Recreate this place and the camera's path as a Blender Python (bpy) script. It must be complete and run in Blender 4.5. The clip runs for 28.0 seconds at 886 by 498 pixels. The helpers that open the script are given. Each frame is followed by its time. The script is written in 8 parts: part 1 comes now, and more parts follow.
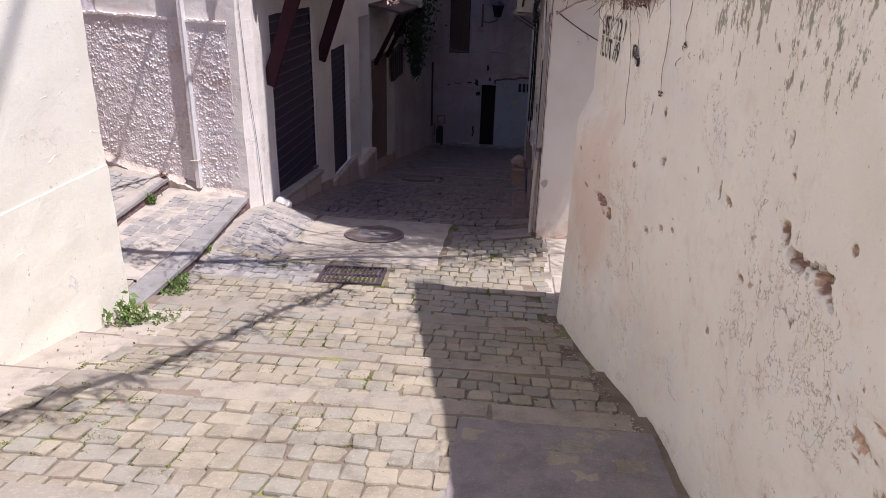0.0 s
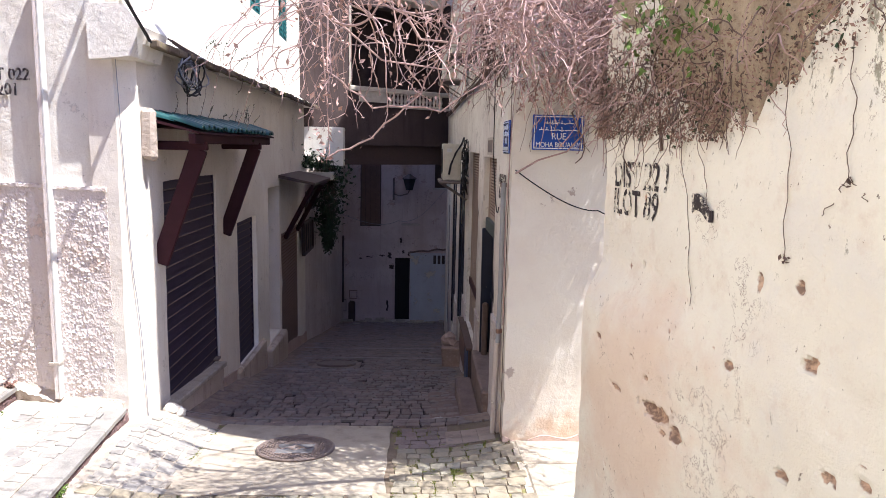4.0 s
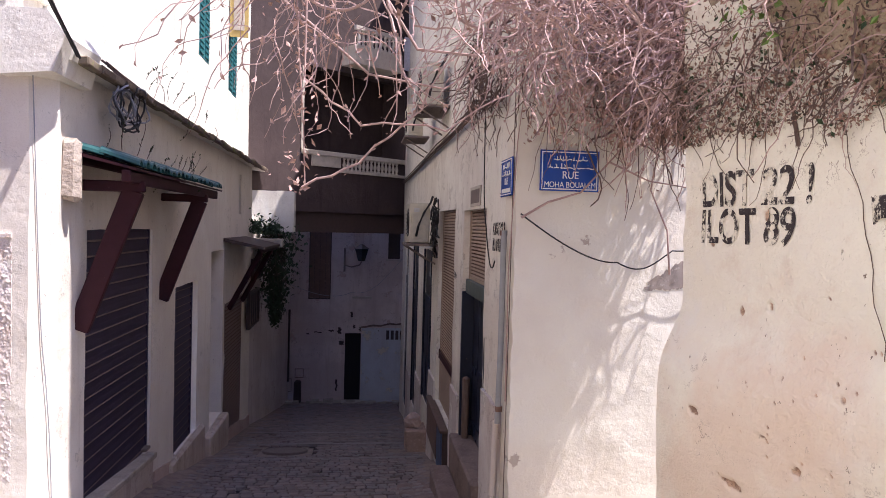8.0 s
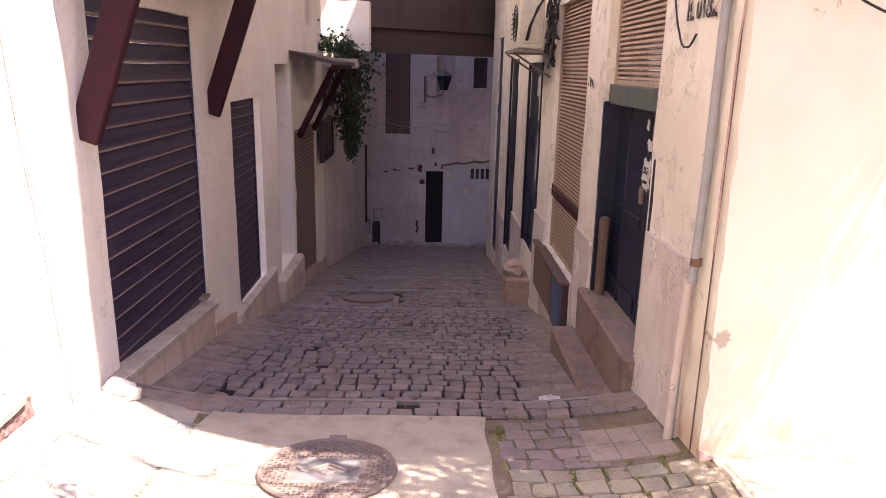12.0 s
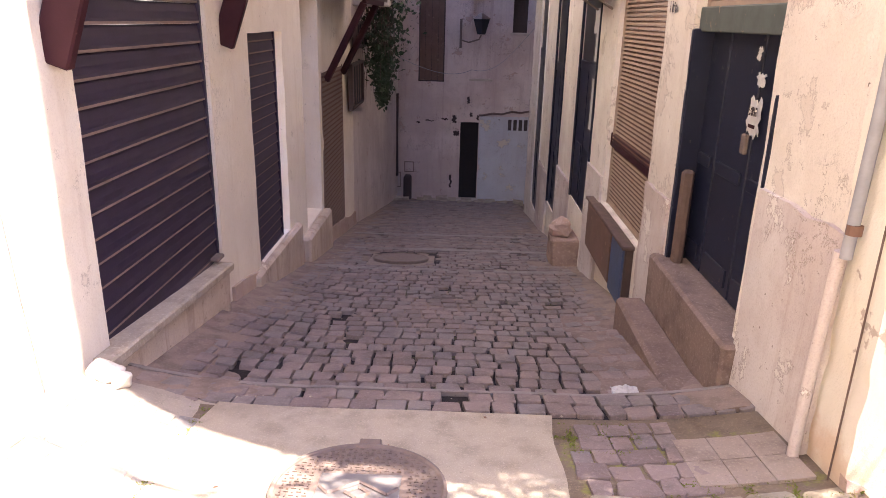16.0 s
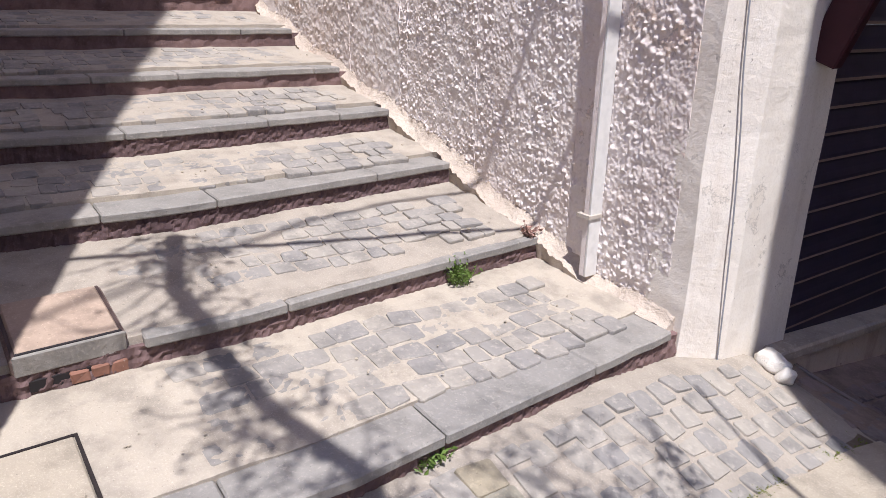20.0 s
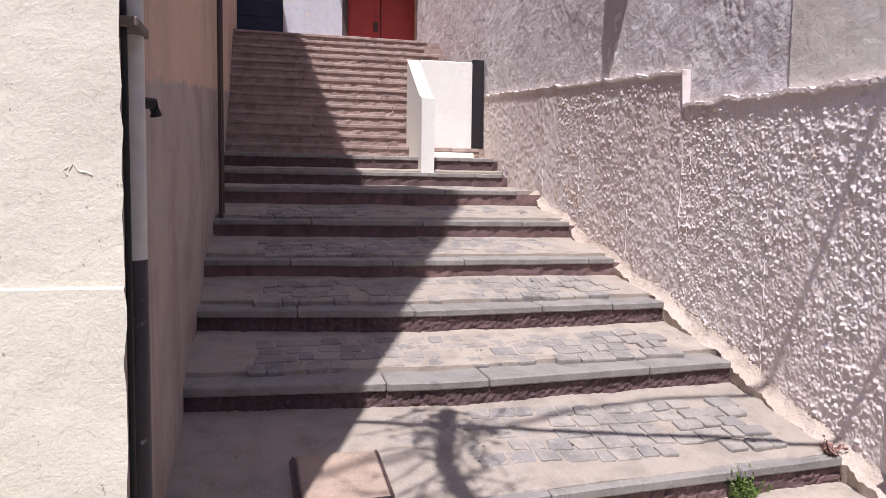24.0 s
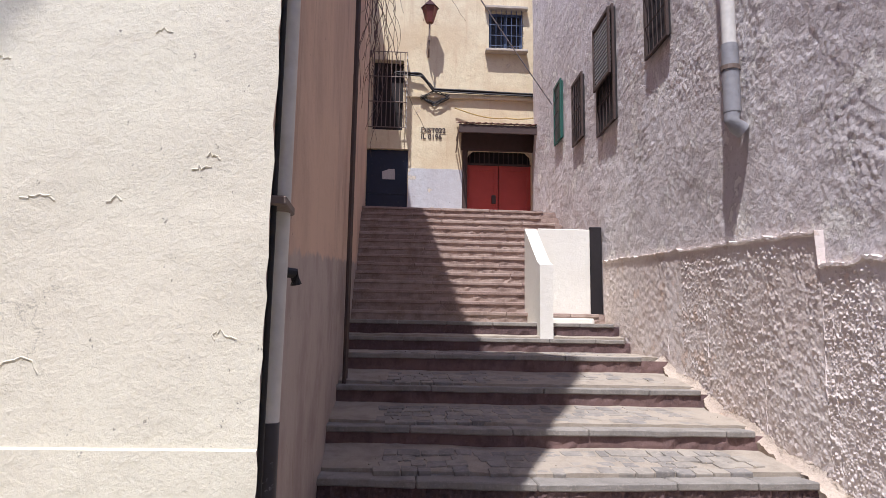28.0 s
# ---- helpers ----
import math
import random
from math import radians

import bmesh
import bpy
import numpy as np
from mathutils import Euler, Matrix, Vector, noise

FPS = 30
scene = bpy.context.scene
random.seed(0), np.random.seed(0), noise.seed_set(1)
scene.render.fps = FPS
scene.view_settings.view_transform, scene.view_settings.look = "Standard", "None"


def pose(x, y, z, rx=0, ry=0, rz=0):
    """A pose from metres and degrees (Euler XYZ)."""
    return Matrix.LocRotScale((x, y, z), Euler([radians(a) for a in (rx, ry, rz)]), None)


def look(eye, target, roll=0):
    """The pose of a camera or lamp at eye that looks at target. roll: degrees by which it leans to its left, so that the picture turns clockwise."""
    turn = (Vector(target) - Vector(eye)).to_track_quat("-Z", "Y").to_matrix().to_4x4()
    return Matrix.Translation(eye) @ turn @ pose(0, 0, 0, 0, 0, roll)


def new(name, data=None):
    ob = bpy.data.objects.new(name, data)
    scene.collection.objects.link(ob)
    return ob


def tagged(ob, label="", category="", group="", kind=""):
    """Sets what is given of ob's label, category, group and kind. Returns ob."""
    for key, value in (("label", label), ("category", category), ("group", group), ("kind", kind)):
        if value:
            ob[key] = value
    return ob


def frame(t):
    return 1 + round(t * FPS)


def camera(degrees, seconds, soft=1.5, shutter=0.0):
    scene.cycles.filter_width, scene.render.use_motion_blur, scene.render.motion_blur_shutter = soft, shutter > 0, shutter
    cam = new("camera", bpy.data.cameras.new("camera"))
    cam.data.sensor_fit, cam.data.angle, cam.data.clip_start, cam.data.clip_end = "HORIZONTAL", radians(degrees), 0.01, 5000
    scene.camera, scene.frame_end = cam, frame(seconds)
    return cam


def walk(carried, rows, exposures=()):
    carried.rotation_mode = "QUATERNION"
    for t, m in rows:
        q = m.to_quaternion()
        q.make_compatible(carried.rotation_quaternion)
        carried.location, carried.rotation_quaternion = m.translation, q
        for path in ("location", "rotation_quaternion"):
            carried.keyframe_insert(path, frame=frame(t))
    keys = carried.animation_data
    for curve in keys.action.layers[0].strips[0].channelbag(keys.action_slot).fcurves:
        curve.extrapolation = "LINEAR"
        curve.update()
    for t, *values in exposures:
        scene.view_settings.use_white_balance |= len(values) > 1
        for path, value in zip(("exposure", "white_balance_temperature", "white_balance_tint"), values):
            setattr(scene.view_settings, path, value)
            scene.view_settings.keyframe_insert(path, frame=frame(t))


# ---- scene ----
cam = camera(64.5, 28.0, soft=0.8)
METRES, EYE, TILT, LEAN, TURN = 6.5, 1.5, 0.0, 0.0, 5.6
ROWS = [
    (0.0, 0.0, 0.0, 0.0, 0.56, -22.27, -1.37),
    (0.5, -0.0105, 0.0269, 0.0061, -3.61, -21.86, -1.32),
    (1.0, -0.0225, 0.0654, 0.0026, -4.49, -19.0, -1.14),
    (1.5, -0.0258, 0.1118, -0.0043, -6.19, -17.82, -1.02),
    (2.0, -0.0431, 0.1467, -0.0213, -6.44, -13.96, -1.17),
    (2.5, -0.0465, 0.1798, -0.0318, -5.12, -10.53, -1.27),
    (3.0, -0.0457, 0.2151, -0.0411, -5.2, -9.04, -1.41),
    (3.5, -0.0547, 0.2355, -0.0466, -6.87, -8.78, -1.31),
    (4.0, -0.0552, 0.2437, -0.0412, -7.65, -8.21, -1.17),
    (4.5, -0.0516, 0.2499, -0.0341, -8.89, -6.27, -1.26),
    (6.5, -0.0431, 0.2978, -0.0721, -10.65, -3.6, -1.48),
    (7.0, -0.0554, 0.3397, -0.0719, -12.26, -2.07, -1.68),
    (7.5, -0.0693, 0.3734, -0.0809, -12.11, -1.51, -1.81),
    (8.0, -0.0891, 0.4157, -0.089, -12.4, -1.66, -1.56),
    (8.5, -0.1001, 0.4567, -0.1016, -12.57, -3.13, -1.56),
    (9.0, -0.1114, 0.4957, -0.1133, -10.9, -7.29, -1.73),
    (9.5, -0.1173, 0.5474, -0.1132, -9.79, -10.14, -1.48),
    (10.0, -0.1098, 0.5924, -0.1188, -8.32, -11.17, -1.25),
    (10.5, -0.0999, 0.6088, -0.1306, -7.37, -12.22, -1.37),
    (11.0, -0.1079, 0.6469, -0.1503, -8.8, -13.2, -1.44),
    (11.5, -0.1091, 0.6904, -0.1566, -8.75, -14.08, -1.29),
    (12.0, -0.1019, 0.7159, -0.1609, -6.59, -14.42, -1.24),
    (12.5, -0.1072, 0.7399, -0.1761, -6.93, -14.67, -1.56),
    (14.5, -0.1208, 0.8271, -0.1912, -5.97, -16.93, -1.42),
    (15.0, -0.119, 0.8396, -0.195, -7.82, -17.64, -1.46),
    (15.5, -0.1126, 0.8491, -0.1912, -6.83, -17.97, -1.38),
    (16.0, -0.11, 0.8521, -0.1938, -4.18, -18.14, -1.34),
    (16.5, -0.109, 0.851, -0.1933, -1.18, -18.36, -1.44),
    (17.0, -0.1052, 0.8544, -0.1943, -0.04, -18.66, -1.43),
    (17.5, -0.1043, 0.8546, -0.1948, 4.15, -19.14, -1.53),
    (18.0, -0.1083, 0.8524, -0.1944, 10.2, -19.4, -1.38),
    (18.5, -0.1112, 0.8494, -0.1951, 18.31, -19.54, -1.35),
    (19.0, -0.1194, 0.8425, -0.193, 27.9, -19.86, -1.35),
    (19.5, -0.1226, 0.8367, -0.1922, 39.5, -19.93, -1.14),
    (20.0, -0.121, 0.833, -0.1933, 50.0, -19.52, -1.08),
    (20.5, -0.1239, 0.8289, -0.191, 59.23, -19.47, -1.08),
    (21.0, -0.1271, 0.8267, -0.1909, 65.49, -18.74, -0.91),
    (21.5, -0.1278, 0.8248, -0.1905, 69.31, -13.67, -1.19),
    (22.0, -0.1258, 0.8231, -0.1906, 71.35, -7.33, -1.28),
    (22.5, -0.1243, 0.8225, -0.1919, 71.81, -5.32, -0.97),
    (24.5, -0.1238, 0.8232, -0.1934, 71.3, -4.58, -0.8),
    (25.0, -0.1247, 0.8226, -0.1937, 73.29, -4.52, -0.73),
    (25.5, -0.1254, 0.8206, -0.1928, 76.07, -4.31, -0.86),
    (26.0, -0.1256, 0.82, -0.1928, 78.52, -0.47, -1.04),
    (26.5, -0.1247, 0.8202, -0.1938, 78.71, 5.29, -1.05),
    (27.0, -0.1244, 0.8203, -0.1944, 78.37, 7.45, -1.05),
    (27.5, -0.1248, 0.82, -0.1939, 79.21, 8.29, -1.25),
    (28.0, -0.1246, 0.8196, -0.1942, 80.74, 8.71, -0.91),
]
# seconds, stops, kelvin, tint
EXPOSURES = [(0.0, 0.45, 5600, 23), (1.0, 0.45, 5600, 23), (2.0, 0.95, 5600, 17), (3.0, 1.45, 5750, 13), (4.5, 1.25, 5700, 15), (7.0, 1.15, 5750, 21), (8.0, 1.15, 5800, 21), (10.0, 1.75, 6500, 24),
             (12.0, 2.35, 6850, 28), (15.0, 2.8, 7000, 23), (17.5, 2.75, 7000, 23), (18.0, 2.6, 8200, 28), (18.5, 1.35, 6300, 20), (19.0, 0.5, 5750, 15), (20.0, 0.42, 5650, 16), (22.0, 0.28, 5700, 23), (26.5, 0.42, 5700, 18), (28.0, 0.3, 5700, 17)]
walk(cam, [(t, pose(0, 0, EYE, TILT, LEAN, TURN) @ pose(METRES * x, METRES * y, METRES * z, 90 + pitch, roll, yaw)) for t, x, y, z, yaw, pitch, roll in ROWS],
     exposures=EXPOSURES)

# ---- light ----
SUN = Vector((0.42, -0.17, 1.0)).normalized()
world = bpy.data.worlds.new("sky")
scene.world = world
world.use_nodes = True
sky = world.node_tree.nodes.new("ShaderNodeTexSky")
sky.sky_type, sky.sun_disc = "NISHITA", False
sky.ozone_density = 4.0
sky.sun_elevation = math.asin(SUN.z)
sky.sun_rotation = math.atan2(SUN.x, SUN.y)
veil = world.node_tree.nodes.new("ShaderNodeMix")
veil.data_type, veil.blend_type = "RGBA", "MULTIPLY"
veil.inputs[0].default_value = 1.0
veil.inputs[7].default_value = (1.0, 0.91, 1.0, 1.0)
world.node_tree.links.new(sky.outputs[0], veil.inputs[6])
world.node_tree.links.new(veil.outputs[2], world.node_tree.nodes["Background"].inputs[0])
world.node_tree.nodes["Background"].inputs[1].default_value = 0.13
sun = new("sun", bpy.data.lights.new("sun", "SUN"))
sun.data.energy, sun.data.angle, sun.data.color = 5.0, radians(0.5), (1.0, 0.925, 0.80)
sun.matrix_world = look((0, 0, 30), Vector((0, 0, 30)) - SUN)


# ---- materials ----
class Nodes:
    """A material under construction: n() adds a node, link() wires it."""

    def __init__(self, name):
        self.m = bpy.data.materials.new(name)
        self.m.use_nodes = True
        self.t = self.m.node_tree
        self.b = self.t.nodes["Principled BSDF"]
        self.co = self.n("ShaderNodeNewGeometry").outputs["Position"]

    def n(self, kind, **inputs):
        node = self.t.nodes.new(kind)
        for k, v in inputs.items():
            k = k.replace("_", " ")
            if isinstance(v, bpy.types.NodeSocket):
                self.t.links.new(v, node.inputs[k])
            else:
                node.inputs[k].default_value = v
        return node

    def link(self, a, b):
        self.t.links.new(a, b)

    def stretched(self, sx, sy, sz):
        node = self.t.nodes.new("ShaderNodeVectorMath")
        node.operation = "MULTIPLY"
        self.link(self.co, node.inputs[0])
        node.inputs[1].default_value = (sx, sy, sz)
        return node.outputs[0]

    def noise(self, scale, detail=5.0, rough=0.6, co=None):
        return self.n("ShaderNodeTexNoise", Vector=co or self.co, Scale=scale, Detail=detail, Roughness=rough).outputs["Fac"]

    def ramp(self, fac, lo, hi, a=0.0, b=1.0):
        node = self.t.nodes.new("ShaderNodeMapRange")
        node.interpolation_type = "SMOOTHSTEP"
        self.link(fac, node.inputs["Value"])
        for k, v in (("From Min", lo), ("From Max", hi), ("To Min", a), ("To Max", b)):
            node.inputs[k].default_value = v
        return node.outputs[0]

    def mix(self, fac, a, b, blend="MIX"):
        node = self.t.nodes.new("ShaderNodeMix")
        node.data_type, node.blend_type = "RGBA", blend
        for i, v in ((0, fac), (6, a), (7, b)):
            if isinstance(v, bpy.types.NodeSocket):
                self.link(v, node.inputs[i])
            elif i == 0:
                node.inputs[0].default_value = v
            else:
                node.inputs[i].default_value = (*v, 1.0)
        return node.outputs[2]

    def math(self, op, a, b=0.0):
        node = self.t.nodes.new("ShaderNodeMath")
        node.operation = op
        for i, v in ((0, a), (1, b)):
            if isinstance(v, bpy.types.NodeSocket):
                self.link(v, node.inputs[i])
            else:
                node.inputs[i].default_value = v
        return node.outputs[0]

    def finish(self, colour, rough=0.85, bumps=(), metal=0.0, spec=0.3):
        if isinstance(colour, bpy.types.NodeSocket):
            self.link(colour, self.b.inputs["Base Color"])
        else:
            self.b.inputs["Base Color"].default_value = (*colour, 1.0)
        if isinstance(rough, bpy.types.NodeSocket):
            self.link(rough, self.b.inputs["Roughness"])
        else:
            self.b.inputs["Roughness"].default_value = rough
        self.b.inputs["Metallic"].default_value = metal
        self.b.inputs["Specular IOR Level"].default_value = spec
        last = None
        for height, strength, dist in bumps:
            node = self.n("ShaderNodeBump", Height=height, Strength=strength, Distance=dist)
            if last:
                self.link(last, node.inputs["Normal"])
            last = node.outputs[0]
        if last:
            self.link(last, self.b.inputs["Normal"])
        return self.m


def cracks(k, scale, mask_scale, lo, hi):
    """Hair cracks: the warped borders of large cells, showing in some places only."""
    warp = k.n("ShaderNodeVectorMath")
    warp.operation = "ADD"
    k.link(k.co, warp.inputs[0])
    wob = k.n("ShaderNodeTexNoise", Vector=k.co, Scale=4.0, Detail=6.0, Roughness=0.7)
    k.link(wob.outputs["Color"], warp.inputs[1])
    cell = k.t.nodes.new("ShaderNodeTexVoronoi")
    cell.feature = "DISTANCE_TO_EDGE"
    k.link(warp.outputs[0], cell.inputs["Vector"])
    cell.inputs["Scale"].default_value = scale
    return k.math("MULTIPLY", k.ramp(cell.outputs["Distance"], 0.016, 0.004), k.ramp(k.noise(mask_scale, 4), lo, hi))


def plaster(name, base, dirty, patch, grime=0.5, lumps=0.012, streaks=0.4, patches=0.5):
    """Old limewashed plaster: broad tone, flaked patches, runs of dirt, chips, hair cracks and trowel relief."""
    k = Nodes(name)
    broad = k.noise(0.9, 7, 0.62)
    col = k.mix(k.ramp(broad, 0.36, 0.64), base, tuple(0.5 * (a + b) for a, b in zip(base, dirty)))
    col = k.mix(k.ramp(k.noise(5.0, 8, 0.72), 0.50, 0.66, 0, 0.45), col, tuple(0.35 * a + 0.65 * b for a, b in zip(base, dirty)))
    runs = k.noise(1.0, 6, 0.7, k.stretched(7.0, 7.0, 0.5))
    col = k.mix(k.math("MULTIPLY", k.ramp(runs, 0.50, 0.70), streaks), col, dirty)
    worn = k.noise(2.3, 11, 0.72)
    edge = 0.70 - 0.14 * patches
    col = k.mix(k.ramp(worn, edge, edge + 0.012, 0, 0.8), col, patch)
    rim = k.math("MULTIPLY", k.ramp(worn, edge - 0.012, edge), k.ramp(worn, edge + 0.016, edge + 0.004))
    col = k.mix(k.math("MULTIPLY", rim, 0.55), col, tuple(0.5 * c for c in dirty))
    chips = k.noise(23.0, 5, 0.75, k.stretched(1, 1, 0.75))
    col = k.mix(k.ramp(chips, 0.66, 0.685, 0, min(1.0, 0.40 + grime)), col, tuple(0.36 * c for c in dirty))
    crack = cracks(k, 1.7, 1.2, 0.55, 0.62)
    col = k.mix(k.math("MULTIPLY", crack, 0.95 * grime), col, tuple(0.34 * c for c in dirty))
    fine = k.noise(90.0, 5, 0.75)
    col = k.mix(k.ramp(fine, 0.45, 0.75, 0, 0.35), col, tuple(0.72 * c for c in dirty))
    soft = k.noise(7.0, 6, 0.62)
    return k.finish(col, 0.9, [(soft, 0.8, lumps * 2), (k.ramp(worn, edge - 0.01, edge + 0.01), -0.5, 0.010), (k.ramp(chips, 0.66, 0.71), -0.7, 0.010), (crack, -0.6, 0.006), (fine, 0.5, 0.005)], spec=0.15)


M = {}


def two_tone():
    """Peach limewash above, an older grey coat below an uneven line, dirt and rubbed patches over both."""
    k = Nodes("peach_and_grey_limewash")
    z = k.n("ShaderNodeSeparateXYZ", Vector=k.co).outputs["Z"]
    x = k.n("ShaderNodeSeparateXYZ", Vector=k.co).outputs["X"]
    line = k.math("ADD", k.math("ADD", z, k.math("MULTIPLY", x, 0.125)), k.math("MULTIPLY", k.noise(3.0, 6, 0.7), 0.16))
    peach = k.mix(k.ramp(k.noise(1.2, 6), 0.4, 0.65), (0.64, 0.465, 0.36), (0.54, 0.385, 0.305))
    grey = k.mix(k.ramp(k.noise(2.0, 6), 0.4, 0.65), (0.44, 0.375, 0.345), (0.35, 0.285, 0.265))
    col = k.mix(k.ramp(line, 0.19, 0.23), grey, peach)
    col = k.mix(k.ramp(k.noise(1.0, 6, 0.7, k.stretched(6, 6, 0.4)), 0.52, 0.7, 0, 0.5), col, (0.30, 0.225, 0.19))
    chips = k.noise(20.0, 5, 0.75)
    col = k.mix(k.ramp(chips, 0.66, 0.69, 0, 0.7), col, (0.20, 0.15, 0.13))
    return k.finish(col, 0.9, [(k.noise(6.0, 6, 0.62), 0.7, 0.02), (chips, -0.4, 0.01)], spec=0.15)


M["ochre"] = two_tone()
M["cream"] = plaster("cream_plaster", (0.78, 0.72, 0.61), (0.60, 0.50, 0.40), (0.66, 0.48, 0.36), 0.55, 0.012, 0.35, 0.45)
M["white"] = plaster("white_plaster", (0.83, 0.80, 0.72), (0.63, 0.56, 0.49), (0.72, 0.64, 0.55), 0.5, 0.009, 0.5, 0.4)
M["grey_lime"] = plaster("grey_lime_plaster", (0.73, 0.69, 0.685), (0.47, 0.415, 0.40), (0.80, 0.77, 0.72), 0.9, 0.026, 0.40, 1.0)
M["roughcast"] = plaster("roughcast", (0.79, 0.725, 0.685), (0.66, 0.55, 0.49), (0.74, 0.60, 0.51), 0.15, 0.006, 0.25, 0.75)
M["facade"] = plaster("shop_facade_plaster", (0.78, 0.735, 0.655), (0.55, 0.47, 0.405), (0.62, 0.55, 0.48), 0.75, 0.012, 0.45, 0.8)
M["yellow"] = plaster("yellow_limewash", (0.76, 0.68, 0.48), (0.58, 0.44, 0.28), (0.70, 0.60, 0.46), 0.35, 0.008, 0.5, 0.4)
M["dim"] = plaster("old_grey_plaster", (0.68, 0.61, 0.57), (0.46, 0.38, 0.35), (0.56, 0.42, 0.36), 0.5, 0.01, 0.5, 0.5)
M["pink_base"] = plaster("damp_red_plaster", (0.52, 0.40, 0.34), (0.38, 0.27, 0.22), (0.44, 0.28, 0.2), 0.4, 0.012, 0.6, 0.5)
M["blue_wash"] = plaster("blue_limewash", (0.57, 0.59, 0.62), (0.45, 0.43, 0.45), (0.68, 0.60, 0.46), 0.5, 0.008, 0.4, 0.85)


def stony(name, a, b, rough=0.8, grain=60.0, moss=0.0, odd=None):
    """Worn stone or mortar; alike pieces differ by object."""
    k = Nodes(name)
    pick = k.n("ShaderNodeObjectInfo").outputs["Random"]
    isle = k.t.nodes["Geometry"].outputs["Random Per Island"]
    both = k.math("FRACT", k.math("ADD", pick, isle))
    col = k.mix(both, a, b)
    if odd:
        col = k.mix(k.ramp(k.math("FRACT", k.math("MULTIPLY", both, 7.3)), 0.62, 0.70, 0, 0.8), col, odd)
    col = k.mix(k.ramp(k.noise(6.0, 5), 0.42, 0.7, 0, 0.6), col, tuple(0.62 * c for c in a))
    col = k.mix(k.ramp(k.noise(grain, 5, 0.7), 0.5, 0.72, 0, 0.5), col, tuple(min(1, 1.35 * c) for c in b))
    col = k.mix(k.ramp(k.noise(1.7, 7, 0.7), 0.50, 0.66, 0, 0.35), col, tuple(0.70 * c for c in a))
    speck = k.noise(42.0, 4, 0.8)
    col = k.mix(k.ramp(speck, 0.63, 0.70, 0, 0.6), col, tuple(0.38 * c for c in a))
    col = k.mix(k.ramp(k.noise(55.0, 3, 0.8), 0.66, 0.72, 0, 0.5), col, tuple(min(1, 1.5 * c) for c in b))
    if moss:
        col = k.mix(k.ramp(k.noise(2.0, 7, 0.72), 0.54, 0.62, 0, moss), col, k.mix(k.noise(40.0, 3), (0.11, 0.14, 0.03), (0.30, 0.28, 0.09)))
    return k.finish(col, rough, [(k.noise(14.0, 6, 0.65), 0.6, 0.012), (speck, -0.35, 0.006), (k.noise(grain, 4, 0.7), 0.6, 0.005)], spec=0.3)


M["sett"] = stony("sett_stone", (0.255, 0.218, 0.158), (0.34, 0.293, 0.208), 0.75, 60, 0, (0.255, 0.238, 0.190))
M["sett_pale"] = stony("cement_smeared_sett", (0.25, 0.235, 0.22), (0.36, 0.325, 0.275), 0.8, 30)
# Lane shade put into the colour: a darker copy of the sett stone.
M["sett_shaded"] = stony("shade_toned_sett_stone", (0.175, 0.136, 0.127), (0.268, 0.210, 0.188), 0.65, 60, 0, (0.20, 0.178, 0.17))
M["slab"] = stony("nosing_stone", (0.255, 0.222, 0.172), (0.315, 0.272, 0.205), 0.75)
# Same for slabs lying in shade: a darker copy of the nosing stone.
M["slab_dark"] = stony("shade_toned_slab_stone", (0.20, 0.175, 0.165), (0.26, 0.225, 0.205), 0.6)
M["mortar"] = stony("earth_mortar", (0.14, 0.105, 0.075), (0.24, 0.19, 0.135), 0.95, 80, 0.9)
# Near-black mortar paints in the shade of the deep joints.
M["mortar_dark"] = stony("shade_toned_mortar", (0.020, 0.015, 0.016), (0.042, 0.032, 0.029), 0.95, 80, 0.25)
M["cement"] = stony("trodden_cement", (0.37, 0.32, 0.25), (0.455, 0.395, 0.31), 0.9, 120)
M["cement_tread"] = stony("worn_tread_cement", (0.36, 0.315, 0.26), (0.44, 0.385, 0.31), 0.9, 120)
M["dirt_cement"] = stony("dirty_step_cement", (0.18, 0.125, 0.108), (0.30, 0.235, 0.20), 0.9, 50)
M["hatch_lid"] = stony("rusty_lid_cement", (0.34, 0.255, 0.20), (0.44, 0.34, 0.26), 0.9, 60)
M["rubble_block"] = stony("crusted_rubble", (0.30, 0.20, 0.16), (0.46, 0.35, 0.28), 0.9, 30)
M["cement_dim"] = stony("dirty_patch_cement", (0.27, 0.215, 0.18), (0.35, 0.29, 0.24), 0.9, 80)
M["packed_dirt"] = stony("trodden_lane_dirt", (0.20, 0.150, 0.125), (0.285, 0.222, 0.182), 0.9, 70)
M["sill_stain"] = plaster("stained_sill_plaster", (0.60, 0.51, 0.42), (0.34, 0.25, 0.20), (0.66, 0.57, 0.46), 0.7, 0.012, 0.7, 0.6)
M["sill_slab"] = stony("dusty_sill_stone", (0.42, 0.36, 0.29), (0.50, 0.44, 0.36), 0.9, 50)
M["nosing"] = stony("nosing_slate", (0.255, 0.24, 0.22), (0.325, 0.30, 0.265), 0.75)
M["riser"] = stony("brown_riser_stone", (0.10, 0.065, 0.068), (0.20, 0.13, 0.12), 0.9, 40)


def simple(name, colour, rough=0.6, metal=0.0, vary=0.35, bump=0.15, scale=14.0, worn=None, spec=0.4, bare=0.6):
    k = Nodes(name)
    col = k.mix(k.ramp(k.noise(scale, 5), 0.35, 0.7, 0, vary), colour, tuple(0.55 * c for c in colour))
    if worn:
        col = k.mix(k.ramp(k.noise(scale * 1.7, 7, 0.7), bare, bare + 0.08), col, worn)
    return k.finish(col, rough, [(k.noise(scale * 6, 4), bump, 0.003)], metal, spec)


